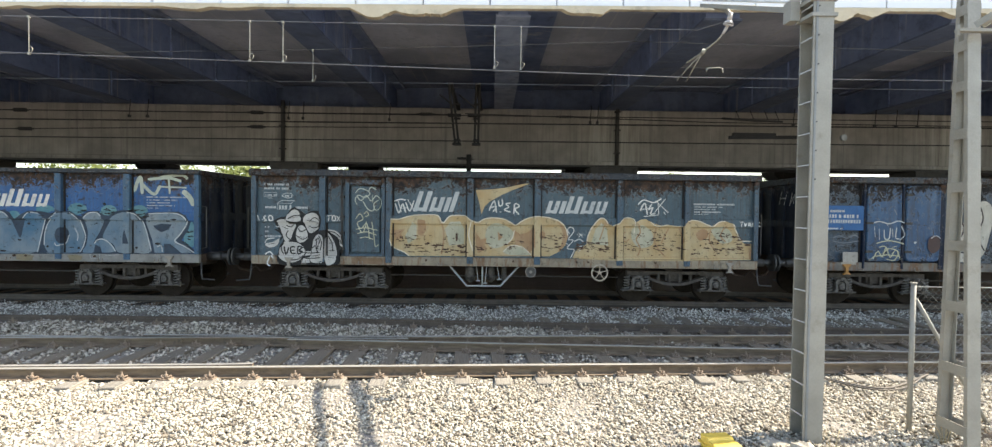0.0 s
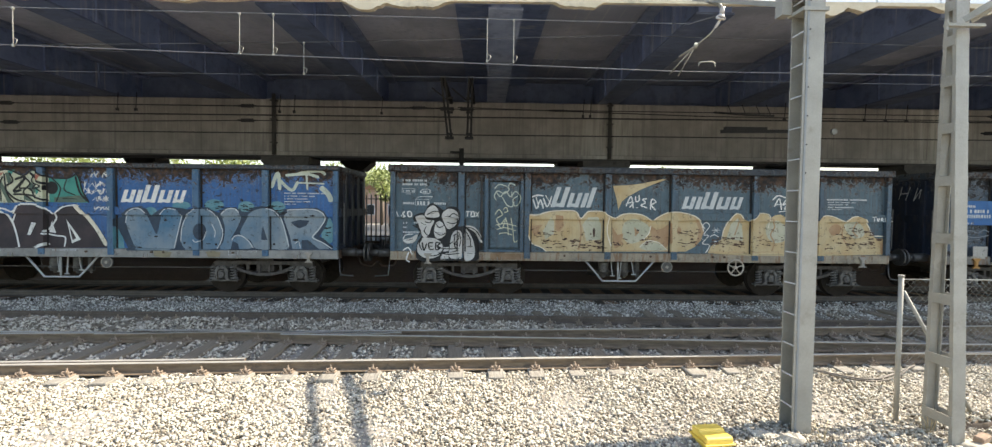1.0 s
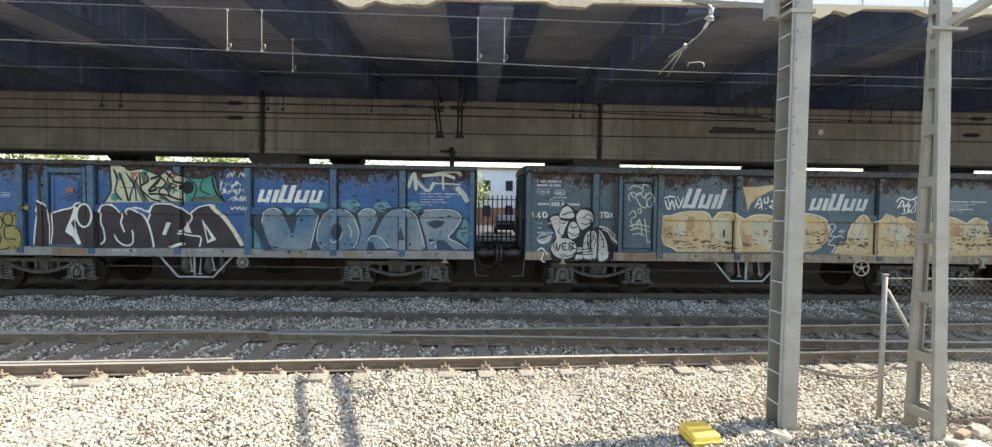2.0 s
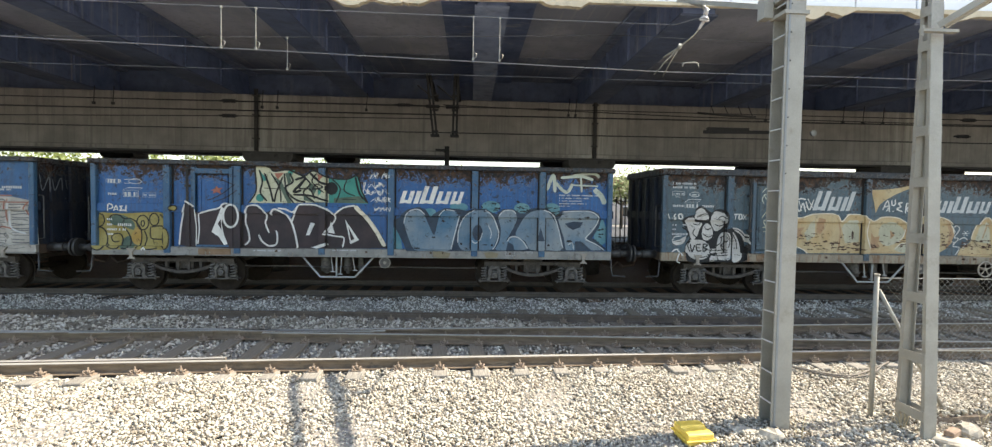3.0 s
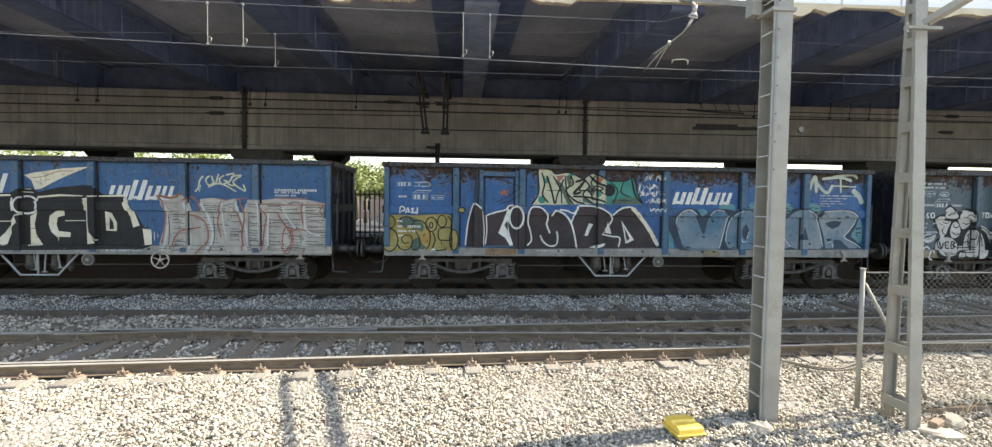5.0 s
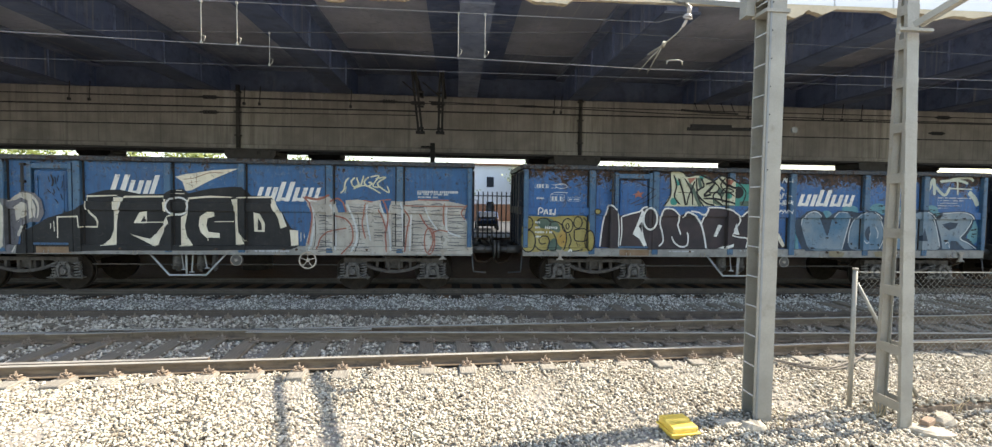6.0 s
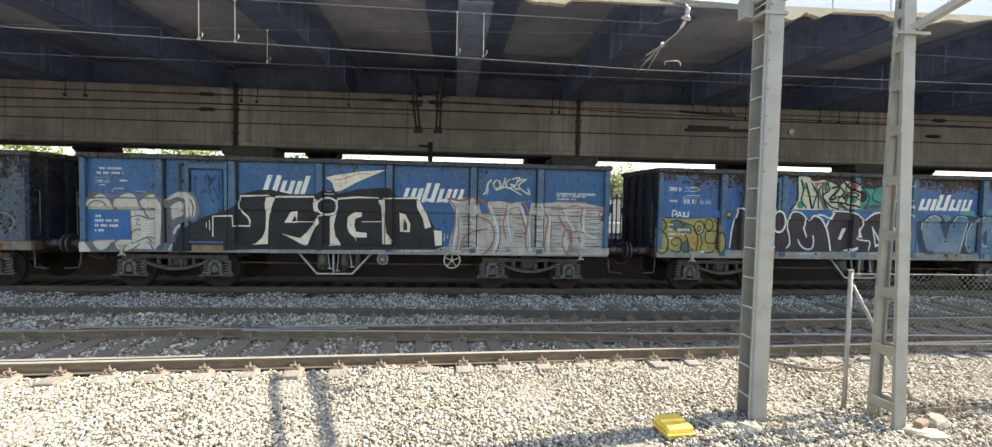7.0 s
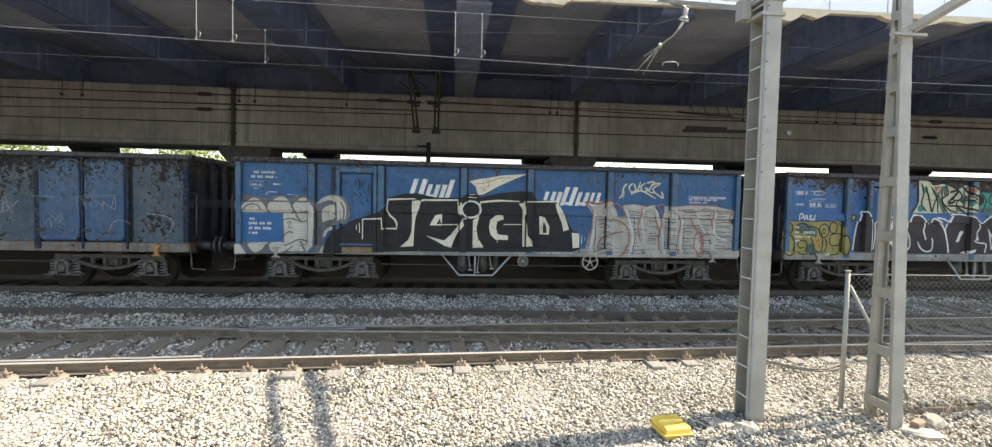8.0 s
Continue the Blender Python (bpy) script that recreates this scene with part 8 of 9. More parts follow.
def make_cantilever():
    c = tagged(new("cantilever_arm"), "galvanised catenary cantilever with insulator and registration arm", "cantilever")
    bm = B()
    box(bm, 3.585, 3.69, 5.56, 5.70, 4.47, 4.70)
    part("bracket_box", bm, M_GALV, c)
    for name, up in (("bracket_arm", 0.0), ("top_tie", 0.56)):
        bm = B()
        bar(bm, (3.66, 5.60, 4.60 + up), (3.80, 8.45, 5.83 + up), 0.085, 0.06)
        part(name, bm, M_GALV, c)
    bm = B()
    tube(bm, [(3.64, 5.6, 4.69), (3.79, 8.4, 5.90)], 0.018, 8)
    part("stay_tube", bm, M_GALVLIGHT, c)
    bm = B()
    tube(bm, [(3.80, 8.0, 5.62), (3.82, 7.6, 5.40), (3.83, 7.5, 5.30)], 0.03, 8)
    part("drop_bracket", bm, M_GALV, c)
    bm = B()
    rod(bm, (3.83, 7.5, 5.33), (3.82, 7.51, 5.22), 0.034, 12)
    rod(bm, (3.82, 7.51, 5.22), (3.81, 7.52, 5.17), 0.036, 14, 0.078)
    rod(bm, (3.81, 7.52, 5.17), (3.805, 7.53, 5.145), 0.078, 14, 0.06)
    rod(bm, (3.805, 7.53, 5.145), (3.76, 7.58, 5.04), 0.024, 8)
    part("insulator", bm, M_PORCELAIN, c, "single bell-shaped pale insulator")
    bm = B()
    tube(bm, [(3.76, 7.58, 5.05), (3.74, 7.7, 4.99), (3.64, 8.0, 4.90), (3.46, 8.2, 4.79)], 0.014, 6)
    part("registration_arm", bm, M_GALV, c)
    for tip in ((3.38, 8.4, 4.55), (3.55, 8.45, 4.54)):
        bm = B()
        tube(bm, [(3.64, 8.0, 4.90), ((3.64 + tip[0]) / 2, 8.2, 4.74), tip], 0.010, 6)
        part("steady_arm", bm, M_GALV, c)
    bm = B()
    rod(bm, (3.64, 7.96, 4.93), (3.64, 8.03, 4.87), 0.032, 8)
    part("clevis", bm, M_GALV, c)
    bm = B()
    tube(bm, [(3.87, 8.4, 4.70), (3.88, 8.4, 4.75), (3.90, 8.4, 4.765), (4.10, 8.4, 4.78), (4.14, 8.4, 4.755), (4.15, 8.4, 4.69)], 0.011, 6)
    part("steady_hook", bm, M_GALV, c)
    bm = B()
    for z in (4.45, 4.62):
        box(bm, 3.70, 3.98, 5.36, 5.64, z, z + 0.04)
    part("clamp_band", bm, M_GALV, c)
    a = tagged(new("tension_arm"), "galvanised double arm clamped to the lattice mast", "cantilever")
    for d in (0.0, 0.07):
        bm = B()
        bar(bm, (5.33 + d, 5.22, 4.32), (5.60 + d, 4.65, 4.60), 0.02, 0.07)
        part("arm", bm, M_GALV, a)
    bm = B()
    box(bm, 5.12, 5.52, 5.17, 5.235, 4.24, 4.27)
    part("clamp", bm, M_GALV, a)
    bm = B()
    rod(bm, (5.13, 5.2, 4.20), (5.13, 5.2, 4.31), 0.018, 6)
    part("clamp_bolt", bm, M_GALV, a)


make_cantilever()


# ---- fence, box, cable by the masts ----
def make_fence():
    f = tagged(new("chain_link_fence"), "galvanised chain-link fence with a braced end post", "fence")
    y = 5.69
    for x in (5.17, 7.9, 10.6):
        bm = B()
        rod(bm, (x, y, BEDZ - 0.1), (x, y, 1.53), 0.028, 10)
        rod(bm, (x, y, 1.53), (x, y, 1.55), 0.034, 10)
        part("post", bm, M_GALV, f)
    bm = B()
    rod(bm, (5.2, y, 1.36), (6.15, y, -0.2), 0.022, 8)
    part("brace", bm, M_GALV, f)
    for z in (1.5, 0.62, -0.1):
        bm = B()
        rod(bm, (5.17, y, z), (13.3, y, z), 0.006, 5)
        part("line_wire", bm, M_GALV, f)
    bm = B()
    z0, z1, p = -0.12, 1.5, 0.075
    n = int((13.2 - 5.2 + z1 - z0) / p)
    for i in range(n):
        for s in (-1, 1):
            c = 5.2 - (z1 - z0 if s > 0 else 0) + i * p
            a, b = (c, z0), (c + (z1 - z0), z1)
            if s < 0:
                a, b = (c + (z1 - z0), z0), (c, z1)
            lo, hi = sorted((a, b))
            if hi[0] <= 5.2 or lo[0] >= 13.2:
                continue
            u0, u1 = max(0, (5.2 - lo[0]) / (hi[0] - lo[0])), min(1, (13.2 - lo[0]) / (hi[0] - lo[0]))
            L_ = lambda u: (lo[0] + (hi[0] - lo[0]) * u, y - 0.008 + 0.003 * s, lo[1] + (hi[1] - lo[1]) * u)
            rod(bm, L_(u0), L_(u1), 0.0017, 3, cap=False)
    part("wire_mesh", bm, M_GALV, f, "diamond wire mesh")


make_fence()


def make_box():
    b = tagged(new("track_box"), "yellow plastic trackside box with a stepped lid on the ballast", "box")
    b.matrix_basis = pose(2.745, 5.19, -0.21, 0, 0, 6)
    bm = B()
    box(bm, -0.145, 0.145, -0.15, 0.15, 0.0, 0.05)
    part("base", bm, M_YELLOW, b, bevel=0.008)
    bm = B()
    box(bm, -0.17, 0.17, -0.175, 0.175, 0.05, 0.066)
    part("flange", bm, M_YELLOW, b, bevel=0.005)
    bm = B()
    prism(bm, [(-0.158, 0.066), (0.155, 0.066), (0.155, 0.142), (0.02, 0.150), (0.0, 0.132), (-0.14, 0.130), (-0.155, 0.118)], "x", -0.145, 0.145)
    part("lid", bm, M_YELLOW, b, bevel=0.006)


make_box()


def glide3(pts):
    flat, high = glide([(p[0], p[1]) for p in pts], False), glide([(p[0], p[2]) for p in pts], False)
    return [(a.x, a.y, b.y) for a, b in zip(flat, high)]


M_CABLE = mottled("dusty_cable", (0.085, 0.07, 0.055), (0.17, 0.145, 0.115), 9.0, 0.8)


def make_litter():
    """Cable, stray slabs and mast foundations on the ballast."""
    for run, r in (([(5.15, 7.5, -0.11), (5.38, 7.22, -0.115), (5.62, 6.99, -0.12), (5.9, 6.93, -0.12), (6.25, 7.08, -0.115), (6.6, 7.28, -0.11), (7.0, 7.52, -0.11)], 0.017),
                   ([(5.2, 7.42, -0.11), (5.45, 7.05, -0.118), (5.75, 6.86, -0.12), (6.1, 6.92, -0.118), (6.5, 7.16, -0.112), (6.85, 7.44, -0.11)], 0.012)):
        bm = B()
        tube(bm, glide3(run), r, 6)
        tagged(part("ground_cable", bm, M_CABLE), "thin dusty brown cable lying on the ballast", "cable", group="cables by the fence")
    rnd = random.Random(21)
    # place, length, width, height, turn
    for x, y, w, d, h, turn in ((3.61, 5.17, 0.34, 0.20, 0.10, 8), (3.36, 5.30, 0.36, 0.16, 0.06, -10), (5.60, 5.06, 0.42, 0.30, 0.035, -34), (5.98, 5.24, 0.26, 0.22, 0.10, 20),
                                (6.62, 5.72, 0.50, 0.16, 0.12, 4), (7.45, 5.78, 0.42, 0.16, 0.12, -5)):
        bm = B()
        n, tiers = 9, []
        ring = [(w * 0.5 * math.cos(6.283 * i / n) * rnd.uniform(0.8, 1.15), d * 0.5 * math.sin(6.283 * i / n) * rnd.uniform(0.8, 1.15)) for i in range(n)]
        for q, z in ((1.0, -0.08), (1.05, h * 0.2), (0.78, h * 0.75), (0.35, h)):
            tiers.append([bm.verts.new((px * q + rnd.uniform(-0.012, 0.012), py * q + rnd.uniform(-0.012, 0.012), z + rnd.uniform(-0.2, 0.2) * h)) for px, py in ring])
        for a, b in zip(tiers, tiers[1:]):
            for i in range(n):
                bm.faces.new((a[i], a[(i + 1) % n], b[(i + 1) % n], b[i]))
        bm.faces.new(tiers[-1])
        bm.faces.new(tiers[0][::-1])
        ob = tagged(part("concrete_lump", bm, M_LUMP), "pale broken concrete lump on the ballast", "rubble", group="rubble by the masts")
        ob.matrix_basis = pose(x, y, -0.19, 0, 0, turn)
    bm = B()
    box(bm, -0.09, 0.09, -0.045, 0.045, -0.03, 0.045)
    ob = tagged(part("broken_brick", bm, M_BRICK, bevel=0.012), "broken brown brick lying on a concrete slab", "brick")
    ob.matrix_basis = pose(5.64, 5.13, -0.135, 4, -5, 24)
    # a low cut bank of bare earth running along the foot of the fence
    bm = B()
    rows, n = [], 90
    for i in range(n + 1):
        x = 5.25 + 4.2 * i / n
        rise = min(1, i / 12) * (0.9 + 0.2 * math.sin(x * 5.1) * math.sin(x * 2.3))
        wob = 0.035 * math.sin(x * 3.7) + rnd.uniform(-0.012, 0.012)
        rows.append([bm.verts.new((x, 5.50 + wob + dy, -0.25 + (dz + rnd.uniform(-0.010, 0.010)) * (rise if dz > 0.06 else 1))) for dy, dz in ((0, 0), (0.015, 0.09), (0.03, 0.14), (0.16, 0.135), (0.5, 0.10), (1.0, 0.03))])
    for a, b in zip(rows, rows[1:]):
        for j in range(5):
            bm.faces.new((a[j], b[j], b[j + 1], a[j + 1]))
    bmesh.ops.recalc_face_normals(bm, faces=bm.faces)
    tagged(part("earth_bank", bm, M_EARTH), "low cut bank of bare brown earth along the fence", "ground", kind="structure")
    for x, y, stems in ((5.33, 5.42, 6), (3.95, 5.2, 4), (6.3, 5.42, 4)):
        weed = tagged(new("dead_weed"), "dry straw-coloured weed stalks in the ballast", "weed", group="dead weeds by the masts")
        weed.location = (x, y, -0.2)
        for _ in range(stems):
            bm = B()
            dx, dy, h = rnd.uniform(-0.16, 0.16), rnd.uniform(-0.1, 0.1), rnd.uniform(0.1, 0.24)
            tube(bm, [(0.2 * dx, 0.2 * dy, -0.03), (0.5 * dx, 0.5 * dy, h * 0.6), (dx, dy, h)], 0.004, 5)
            part("stem", bm, M_STRAW, weed)


M_BRICK = mottled("old_brick", (0.20, 0.135, 0.09), (0.30, 0.21, 0.145), 14.0, 0.9, bump=0.5)
M_EARTH = mottled("dry_earth", (0.12, 0.088, 0.060), (0.20, 0.15, 0.105), 7.0, 0.95, bump=0.9, fine=45.0, stain=(0.26, 0.22, 0.165), amount=0.58)
M_STRAW = mottled("dry_straw", (0.36, 0.28, 0.16), (0.50, 0.41, 0.25), 9.0, 0.9)
M_LUMP = mottled("broken_concrete", (0.29, 0.25, 0.195), (0.43, 0.38, 0.30), 14.0, 0.95, bump=0.6)
make_litter()


# ---- beyond the train ----
def make_beyond():
    bm = B()
    box(bm, -120, 120, 24.4, 56, -0.1, 0.02)
    tagged(part("road", bm, mottled("asphalt", (0.04, 0.04, 0.042), (0.06, 0.06, 0.06), 4.0, 0.9)), "dark asphalt street behind the railing", "road", kind="structure")
    bm = B()
    box(bm, -45, 45, 23.9, 24.2, -0.3, 0.55)
    tagged(part("wall_low", bm, mottled("sooty_brown_wall", (0.075, 0.056, 0.043), (0.115, 0.088, 0.066), 2.0, 0.95, gloss=0.1)), "low dark concrete wall behind the train", "wall", kind="structure")
    f = tagged(new("metal_railing"), "dark palisade railing on the low wall", "fence")
    for z in (0.75, 2.55):
        bm = B()
        box(bm, -30, 30, 23.99, 24.03, z, z + 0.05)
        part("cross_rail", bm, M_DARKSTEEL, f)
    bm = B()
    box(bm, -0.028, 0.028, -0.02, 0.02, 0.55, 2.78)
    me = mesh_of("railing_bar", bm, M_DARKSTEEL)
    for i in range(-95, 96):
        shared("railing_bar", me, f, pose(0.225 * i, 24.0, 0))
    rnd = random.Random(5)
    for x, y, h in ((-44, 52, 9.0), (-38, 50, 8.0), (-31, 49, 7.8), (-25, 50, 8.2), (-3.2, 44.5, 5.6), (-6.6, 46, 5.9), (19, 52, 7.6), (-16.5, 56, 7.6), (-11.5, 57, 7.2), (8.6, 56, 7.3), (13.2, 57, 7.4), (24.5, 50, 6.5), (28.5, 52, 6.7), (-0.5, 51, 6.2), (-9.2, 50, 6.4), (-21.5, 49, 6.3), (16.0, 51, 6.3)):
        tree(x, y, h, rnd)
    car(-4.6, 42.6, 0, M_FASCIA, "white parked hatchback behind the railing")
    car(2.75, 40.5, 90, M_CARBLUE, "dark blue parked hatchback seen from behind the railing")
    house(1.5, 58, 13, 9, 6.5, (0.76, 0.75, 0.72), 2.0)
    house(-13.0, 62, 15, 9, 4.2, (0.60, 0.42, 0.32))
    house(24.0, 62, 16, 9, 4.4, (0.58, 0.52, 0.46))


def tree(x, y, h, rnd):
    t = tagged(new("tree"), "leafy green tree in full sun behind the railing", "tree", group="trees behind the line")
    t.location = (x, y, 0)
    bm = B()
    rod(bm, (0, 0, 0), (0.1, 0, h * 0.45), 0.18, 8, 0.12)
    tips = []
    for i in range(7):
        a = i * 0.9 + rnd.random()
        p = (math.cos(a) * h * 0.22, math.sin(a) * h * 0.22, h * rnd.uniform(0.5, 0.8))
        rod(bm, (0.1, 0, h * 0.38), p, 0.08, 6, 0.03)
        tips.append(p)
    part("trunk", bm, M_BARK, t)
    bm = B()
    for p in tips + [(0, 0, h * 0.85), (0, 0, h * 0.6)]:
        for _ in range(170):
            d = Vector((rnd.gauss(0, 1), rnd.gauss(0, 1), rnd.gauss(0, 0.8))) * h * 0.085
            c = Vector(p) + d
            u = Vector((rnd.gauss(0, 1), rnd.gauss(0, 1), rnd.gauss(0, 1))).normalized() * rnd.uniform(0.10, 0.2)
            v = u.orthogonal().normalized() * rnd.uniform(0.06, 0.12)
            bm.faces.new([bm.verts.new(q) for q in (c - u, c + v, c + u, c - v)])
    part("crown", bm, M_LEAF, t)


def car(x, y, turn, paint, label):
    c = tagged(new("parked_car"), label, "car")
    c.matrix_basis = pose(x, y, 0.02, 0, 0, turn)
    bm = B()
    prism(bm, [(-2.0, 0.35), (2.0, 0.35), (2.05, 0.75), (1.85, 0.95), (0.95, 1.02), (0.35, 1.46), (-1.35, 1.5), (-1.9, 1.05), (-2.05, 0.8)], "y", -0.82, 0.82)
    part("body", bm, paint, c, bevel=0.05)
    bm = B()
    v = [bm.verts.new(p) for p in ((-1.945, -0.66, 1.08), (-1.945, 0.66, 1.08), (-1.455, 0.58, 1.46), (-1.455, -0.58, 1.46))]
    bm.faces.new(v)
    r = bmesh.ops.extrude_face_region(bm, geom=bm.faces[:])
    bmesh.ops.translate(bm, verts=[g for g in r["geom"] if isinstance(g, bmesh.types.BMVert)], vec=(0.03, 0, -0.04))
    part("rear_window", bm, M_GLASS, c)
    for yy in (-0.68, 0.68):
        bm = B()
        box(bm, -2.07, -1.9, yy - 0.1, yy + 0.1, 0.78, 0.98)
        part("tail_light", bm, M_ROOF, c, "red tail light")
    bm = B()
    box(bm, -2.08, -1.95, -0.75, 0.75, 0.38, 0.55)
    part("bumper", bm, M_TYRE, c)
    for s in (-0.83, 0.825):
        for pts in (((-1.25, 1.0), (-0.25, 1.0), (-0.25, 1.4), (-1.15, 1.42)), ((-0.18, 1.0), (0.85, 1.0), (0.35, 1.38), (-0.18, 1.4))):
            bm = B()
            prism(bm, list(pts), "y", s, s + 0.008)
            part("side_window", bm, M_GLASS, c)
        for u in (-1.3, 1.3):
            bm = B()
            rod(bm, (u, s - 0.06, 0.31), (u, s + 0.06, 0.31), 0.31, 18)
            part("wheel", bm, M_TYRE, c)


def house(x, y, w, d, h, tone, plinth=0.0):
    b = tagged(new("house"), "pale plastered house across the street", "house", group="houses across the street")
    b.location = (x, y, 0)
    wall = mottled("house_plaster", tone, tuple(min(0.8, v * 1.12) for v in tone), 0.8, 0.9)
    bm = B()
    box(bm, -w / 2, w / 2, 0, d, 0, h)
    part("wall", bm, wall, b)
    if plinth:
        bm = B()
        box(bm, -w / 2, w / 2, -0.05, -0.004, 0, plinth)
        part("plinth", bm, M_ROOF, b, "terracotta coloured base")
    bm = B()
    up = 0.2 if plinth else 1.6
    prism(bm, [(-w / 2 - 0.4, h), (w / 2 + 0.4, h), (w / 2 - up, h + up), (-w / 2 + up, h + up)], "y", -0.4, d + 0.4)
    part("roof", bm, M_ROOF, b)
    for i in range(int(w // 2.6)):
        for k in range(int(h // 2.9)):
            u, z = -w / 2 + 1.4 + 2.6 * i, 1.0 + 2.9 * k
            bm = B()
            box(bm, u - 0.5, u + 0.5, -0.05, 0.04, z, z + 1.35)
            win = part("window", bm, M_FASCIA, b)
            bm = B()
            box(bm, u - 0.42, u + 0.42, -0.06, -0.052, z + 0.08, z + 1.27)
            part("pane", bm, M_GLASS, win)


M_CARBLUE = mottled("dark_blue_car_paint", (0.03, 0.045, 0.09), (0.04, 0.06, 0.11), 2.0, 0.25, bump=0)
M_GLASS = mottled("window_glass", (0.03, 0.035, 0.04), (0.05, 0.055, 0.06), 1.0, 0.08, bump=0)
M_TYRE = mottled("tyre_rubber", (0.02, 0.02, 0.02), (0.03, 0.03, 0.03), 9.0, 0.8)
M_ROOF = mottled("roof_tile", (0.30, 0.14, 0.08), (0.38, 0.20, 0.12), 5.0, 0.9)
make_beyond()


# ---- ballast ----
def stones(name, label, spots, sizes, seed, coarse=False):
    """Many small broken stones as one mesh, at spots (x, y, z)."""
    rng = np.random.default_rng(seed)
    p = (1 + 5 ** 0.5) / 2
    ico = np.array([(-1, p, 0), (1, p, 0), (-1, -p, 0), (1, -p, 0), (0, -1, p), (0, 1, p), (0, -1, -p), (0, 1, -p), (p, 0, -1), (p, 0, 1), (-p, 0, -1), (-p, 0, 1)]) / 1.9
    tri = np.array([0, 11, 5, 0, 5, 1, 0, 1, 7, 0, 7, 10, 0, 10, 11, 1, 5, 9, 5, 11, 4, 11, 10, 2, 10, 7, 6, 7, 1, 8, 3, 9, 4, 3, 4, 2, 3, 2, 6, 3, 6, 8, 3, 8, 9, 4, 9, 5, 2, 4, 11, 6, 2, 10, 8, 6, 7, 9, 8, 1]).reshape(-1, 3)
    if coarse:   # eight-faced chips where the eye is far off
        ico = np.array([(1, 0, 0), (-1, 0, 0), (0, 1, 0), (0, -1, 0), (0, 0, 1), (0, 0, -1)]) * 1.1
        tri = np.array([0, 2, 4, 2, 1, 4, 1, 3, 4, 3, 0, 4, 2, 0, 5, 1, 2, 5, 3, 1, 5, 0, 3, 5]).reshape(-1, 3)
    n, q = len(spots), len(ico)
    v = ico[None] * rng.uniform(0.55, 1.35, (n, q, 1)) * rng.uniform(0.5, 1.5, (n, 1, 3))
    v[:, :, 2] *= 0.8
    a = rng.uniform(0, 2 * np.pi, n)
    t = rng.uniform(-0.6, 0.6, n)
    y, z = v[:, :, 1] * np.cos(t)[:, None] - v[:, :, 2] * np.sin(t)[:, None], v[:, :, 1] * np.sin(t)[:, None] + v[:, :, 2] * np.cos(t)[:, None]
    x = v[:, :, 0] * np.cos(a)[:, None] - y * np.sin(a)[:, None]
    y = v[:, :, 0] * np.sin(a)[:, None] + y * np.cos(a)[:, None]
    v = np.stack((x, y, z), 2) * sizes[:, None, None] + spots[:, None, :]
    f = (tri[None] + q * np.arange(n)[:, None, None]).reshape(-1, 3)
    me = bpy.data.meshes.new(name)
    me.vertices.add(n * q)
    me.vertices.foreach_set("co", v.reshape(-1).astype(np.float32))
    me.loops.add(len(f) * 3)
    me.loops.foreach_set("vertex_index", f.reshape(-1).astype(np.int32))
    me.polygons.add(len(f))
    me.polygons.foreach_set("loop_start", (np.arange(len(f)) * 3).astype(np.int32))
    me.update(calc_edges=True)
    me.materials.append(M_DUSTY if coarse else M_STONE)
    return tagged(new(name, me), label, "ballast", kind="stuff")


def stone_material():
    k = Kit("limestone_chips", 0.9)
    r = k.per_island()
    c = k.mix(k.ramp(r, 0.02, 0.34), (0.165, 0.138, 0.105), (0.45, 0.40, 0.31))
    c = k.mix(k.ramp(r, 0.42, 0.95), c, (0.60, 0.55, 0.45))
    c = k.mix(k.ramp(k.noise(30, 4), 0.5, 0.85, 0, 0.4), c, (0.26, 0.22, 0.17))
    c = k.mix(k.ramp(k.noise(0.8, 4, 0.6), 0.42, 0.68, 0, 0.5), c, k.mix(r, (0.15, 0.115, 0.08), (0.47, 0.40, 0.30)))
    k.bump(k.noise(90, 3), 0.4, 0.004)
    return k.done(c)


M_STONE = stone_material()


def dusty_material():
    k = Kit("brake_dust_chips", 0.9)
    r = k.per_island()
    c = k.mix(k.ramp(r, 0.0, 0.45), (0.13, 0.105, 0.08), (0.36, 0.32, 0.265))
    c = k.mix(k.ramp(r, 0.45, 0.72), c, (0.82, 0.775, 0.675))
    c = k.mix(k.ramp(k.noise(0.9, 4, 0.6), 0.48, 0.70, 0, 0.45), c, (0.17, 0.145, 0.12))
    # rust dust on the stones between the worked rails
    dust = k.math("MULTIPLY", k.ramp(k.axis(1), 11.0, 10.3), k.ramp(k.noise(1.6, 4, 0.6), 0.3, 0.7, 0.45, 0.75))
    c = k.mix(dust, c, k.mix(r, (0.13, 0.095, 0.062), (0.66, 0.55, 0.40)))
    # rust dust thrown along the turnout's far leg
    along = k.math("MULTIPLY", k.ramp(k.axis(0), 0.5, 6.0), k.ramp(k.axis(1), 10.9, 10.2))
    c = k.mix(k.math("MULTIPLY", along, k.ramp(k.noise(2.2, 4, 0.6), 0.3, 0.7, 0.4, 0.85)), c, (0.14, 0.11, 0.082))
    k.bump(k.noise(90, 3), 0.4, 0.004)
    return k.done(c)


M_DUSTY = dusty_material()


def off_sleepers(x, y, share, seed):
    """Which spots lie clear of the turnout's sleepers; a share of the rest stays too."""
    u = y - (7.43 + 0.0565 * x)
    w = (x + 0.05 * u - 1.069) / 0.599
    on = (np.abs(w - np.round(w)) * 0.599 < 0.125) & (u > -0.40) & ((u < 1.85) | (x > 3.0)) & (u < 3.9)
    return ~on | (np.random.default_rng(seed).random(len(x)) < share)


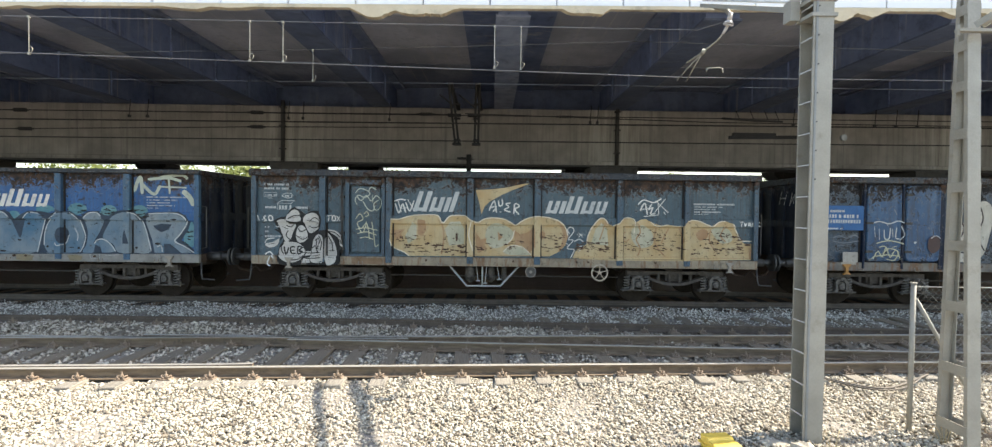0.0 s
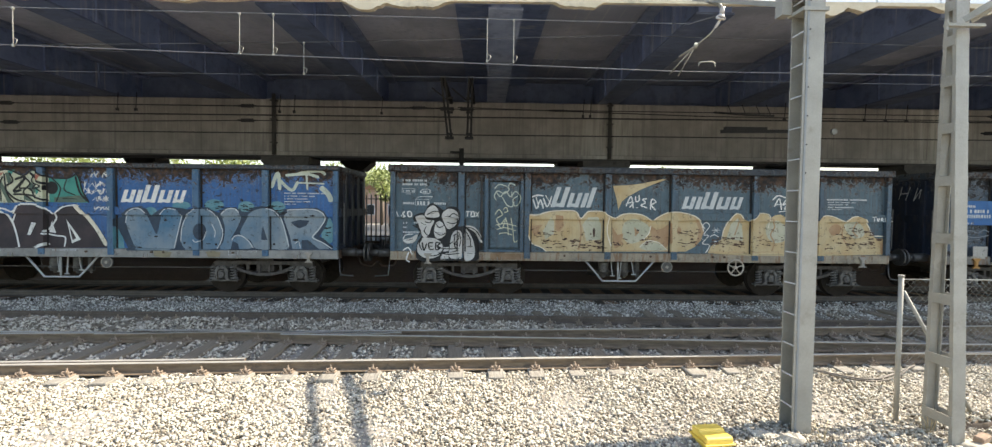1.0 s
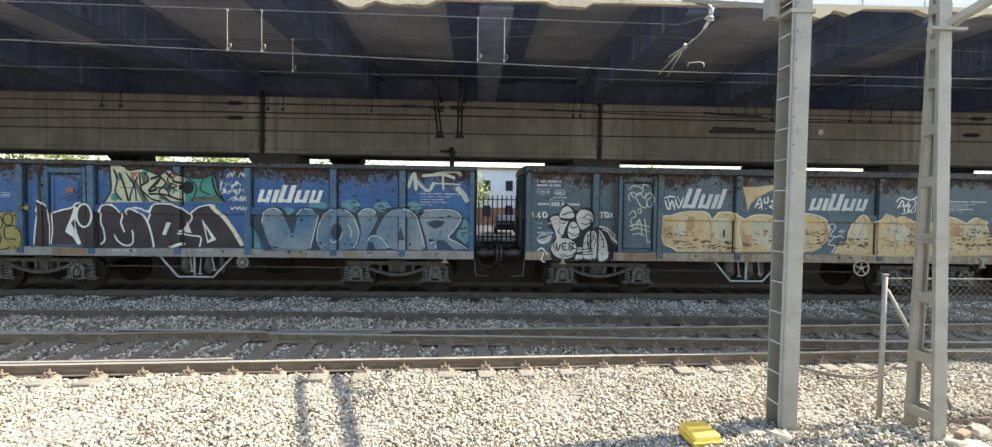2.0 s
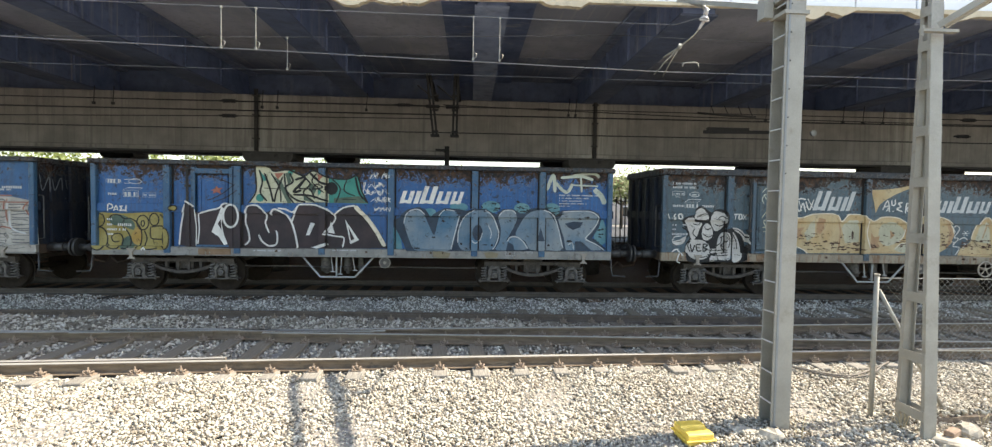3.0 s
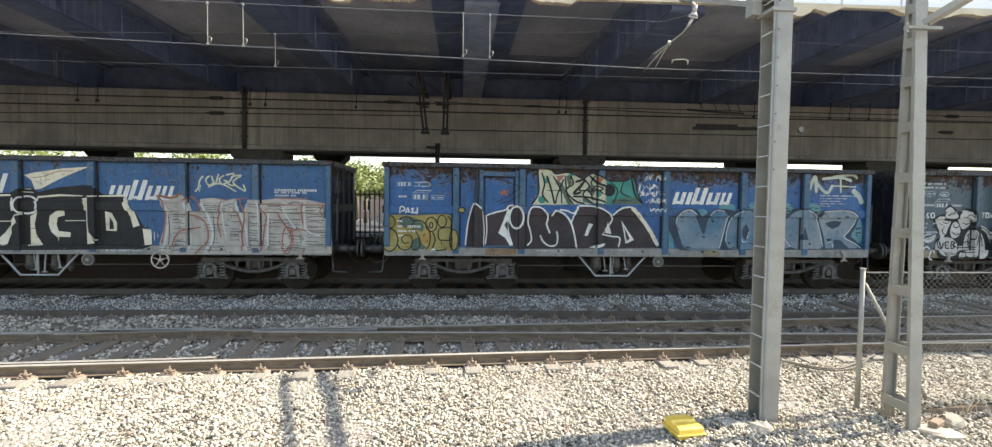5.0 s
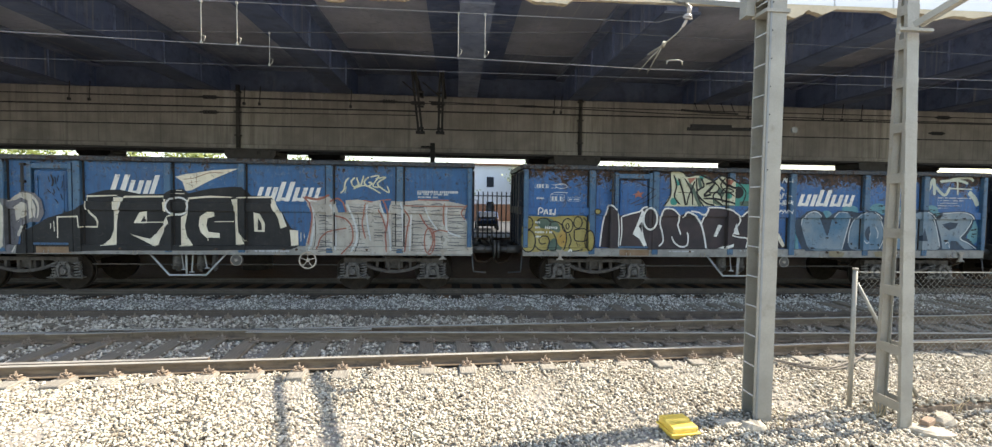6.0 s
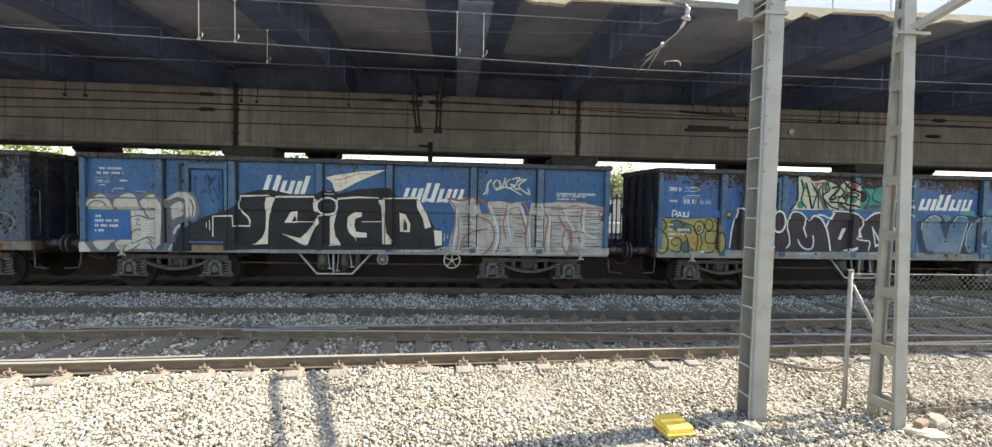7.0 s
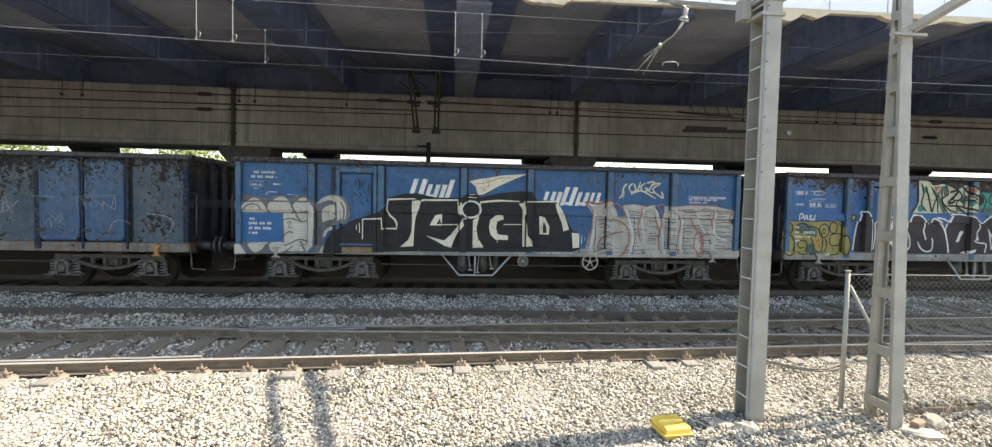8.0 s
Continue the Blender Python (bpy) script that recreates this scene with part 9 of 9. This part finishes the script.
def scatter(n, x0, x1, y0, y1, seed, keep, lift):
    rng = np.random.default_rng(seed)
    x, y = rng.uniform(x0, x1, n), rng.uniform(y0, y1, n)
    ok = keep(x, y)
    x, y = x[ok], y[ok]
    g = np.interp(y, (4.0, 6.6), (-0.24, BEDZ))
    swell = 0.018 * np.sin(x * 2.1 + 1.3 * y) + 0.014 * np.sin(3.7 * x - 2.2 * y + 1)
    z = g + lift + swell + rng.uniform(-0.018, 0.03, len(x))
    return np.stack((x, y, z), 1)


spots = scatter(98000, -9.0, 9.5, 4.75, 7.95, 11, lambda x, y: (y < 7.43 + 0.0565 * x - 0.09) & off_sleepers(x, y, 0.3, 5), 0.012)
bank = np.clip((spots[:, 0] - 5.3) / 0.6, 0, 1) * np.clip((spots[:, 1] - 5.53) / 0.03, 0, 1) * np.clip((6.5 - spots[:, 1]) / 0.85, 0, 1)
spots[:, 2] += 0.10 * bank
stones("near_ballast", "sunlit cream limestone ballast stones beside the track", spots, np.random.default_rng(1).uniform(0.008, 0.025, len(spots)), 2)
spots = scatter(100000, -15.5, 16.0, 6.6, 13.0, 12, lambda x, y: (y > 7.43 + 0.0565 * x + 0.05) & off_sleepers(x, y, 0.42, 6), 0.0)
heap = (spots[:, 1] > 9.3 + 0.0535 * spots[:, 0]) & (spots[:, 0] < 3.0 - 1.2 * (spots[:, 1] - 9.5)) & (spots[:, 1] < 10.8)
spots[:, 2] += np.where(spots[:, 1] > 10.8, 0.02, np.where(heap, 0.055, 0.004))
stones("track_ballast", "grey ballast stones between and beside the rails", spots, np.random.default_rng(3).uniform(0.013, 0.036, len(spots)) * np.where(spots[:, 1] > 10.8, 0.72, 1.0), 4, True)


def motions():
    times = [i * 0.5 for i in range(17)]
    for w, k in TRAIN:
        walk(w, [(t, pose(train_x(t) - k * PITCH, TRACK_Y, 0)) for t in times])
    beats = [8.0 * i / 56 for i in range(57)]
    for wh, ax in WHEELS:
        walk(wh, [(t, pose(ax, 0, 0.46, 0, math.degrees((train_x(t) - train_x(0)) / 0.46), 0)) for t in beats])


motions()
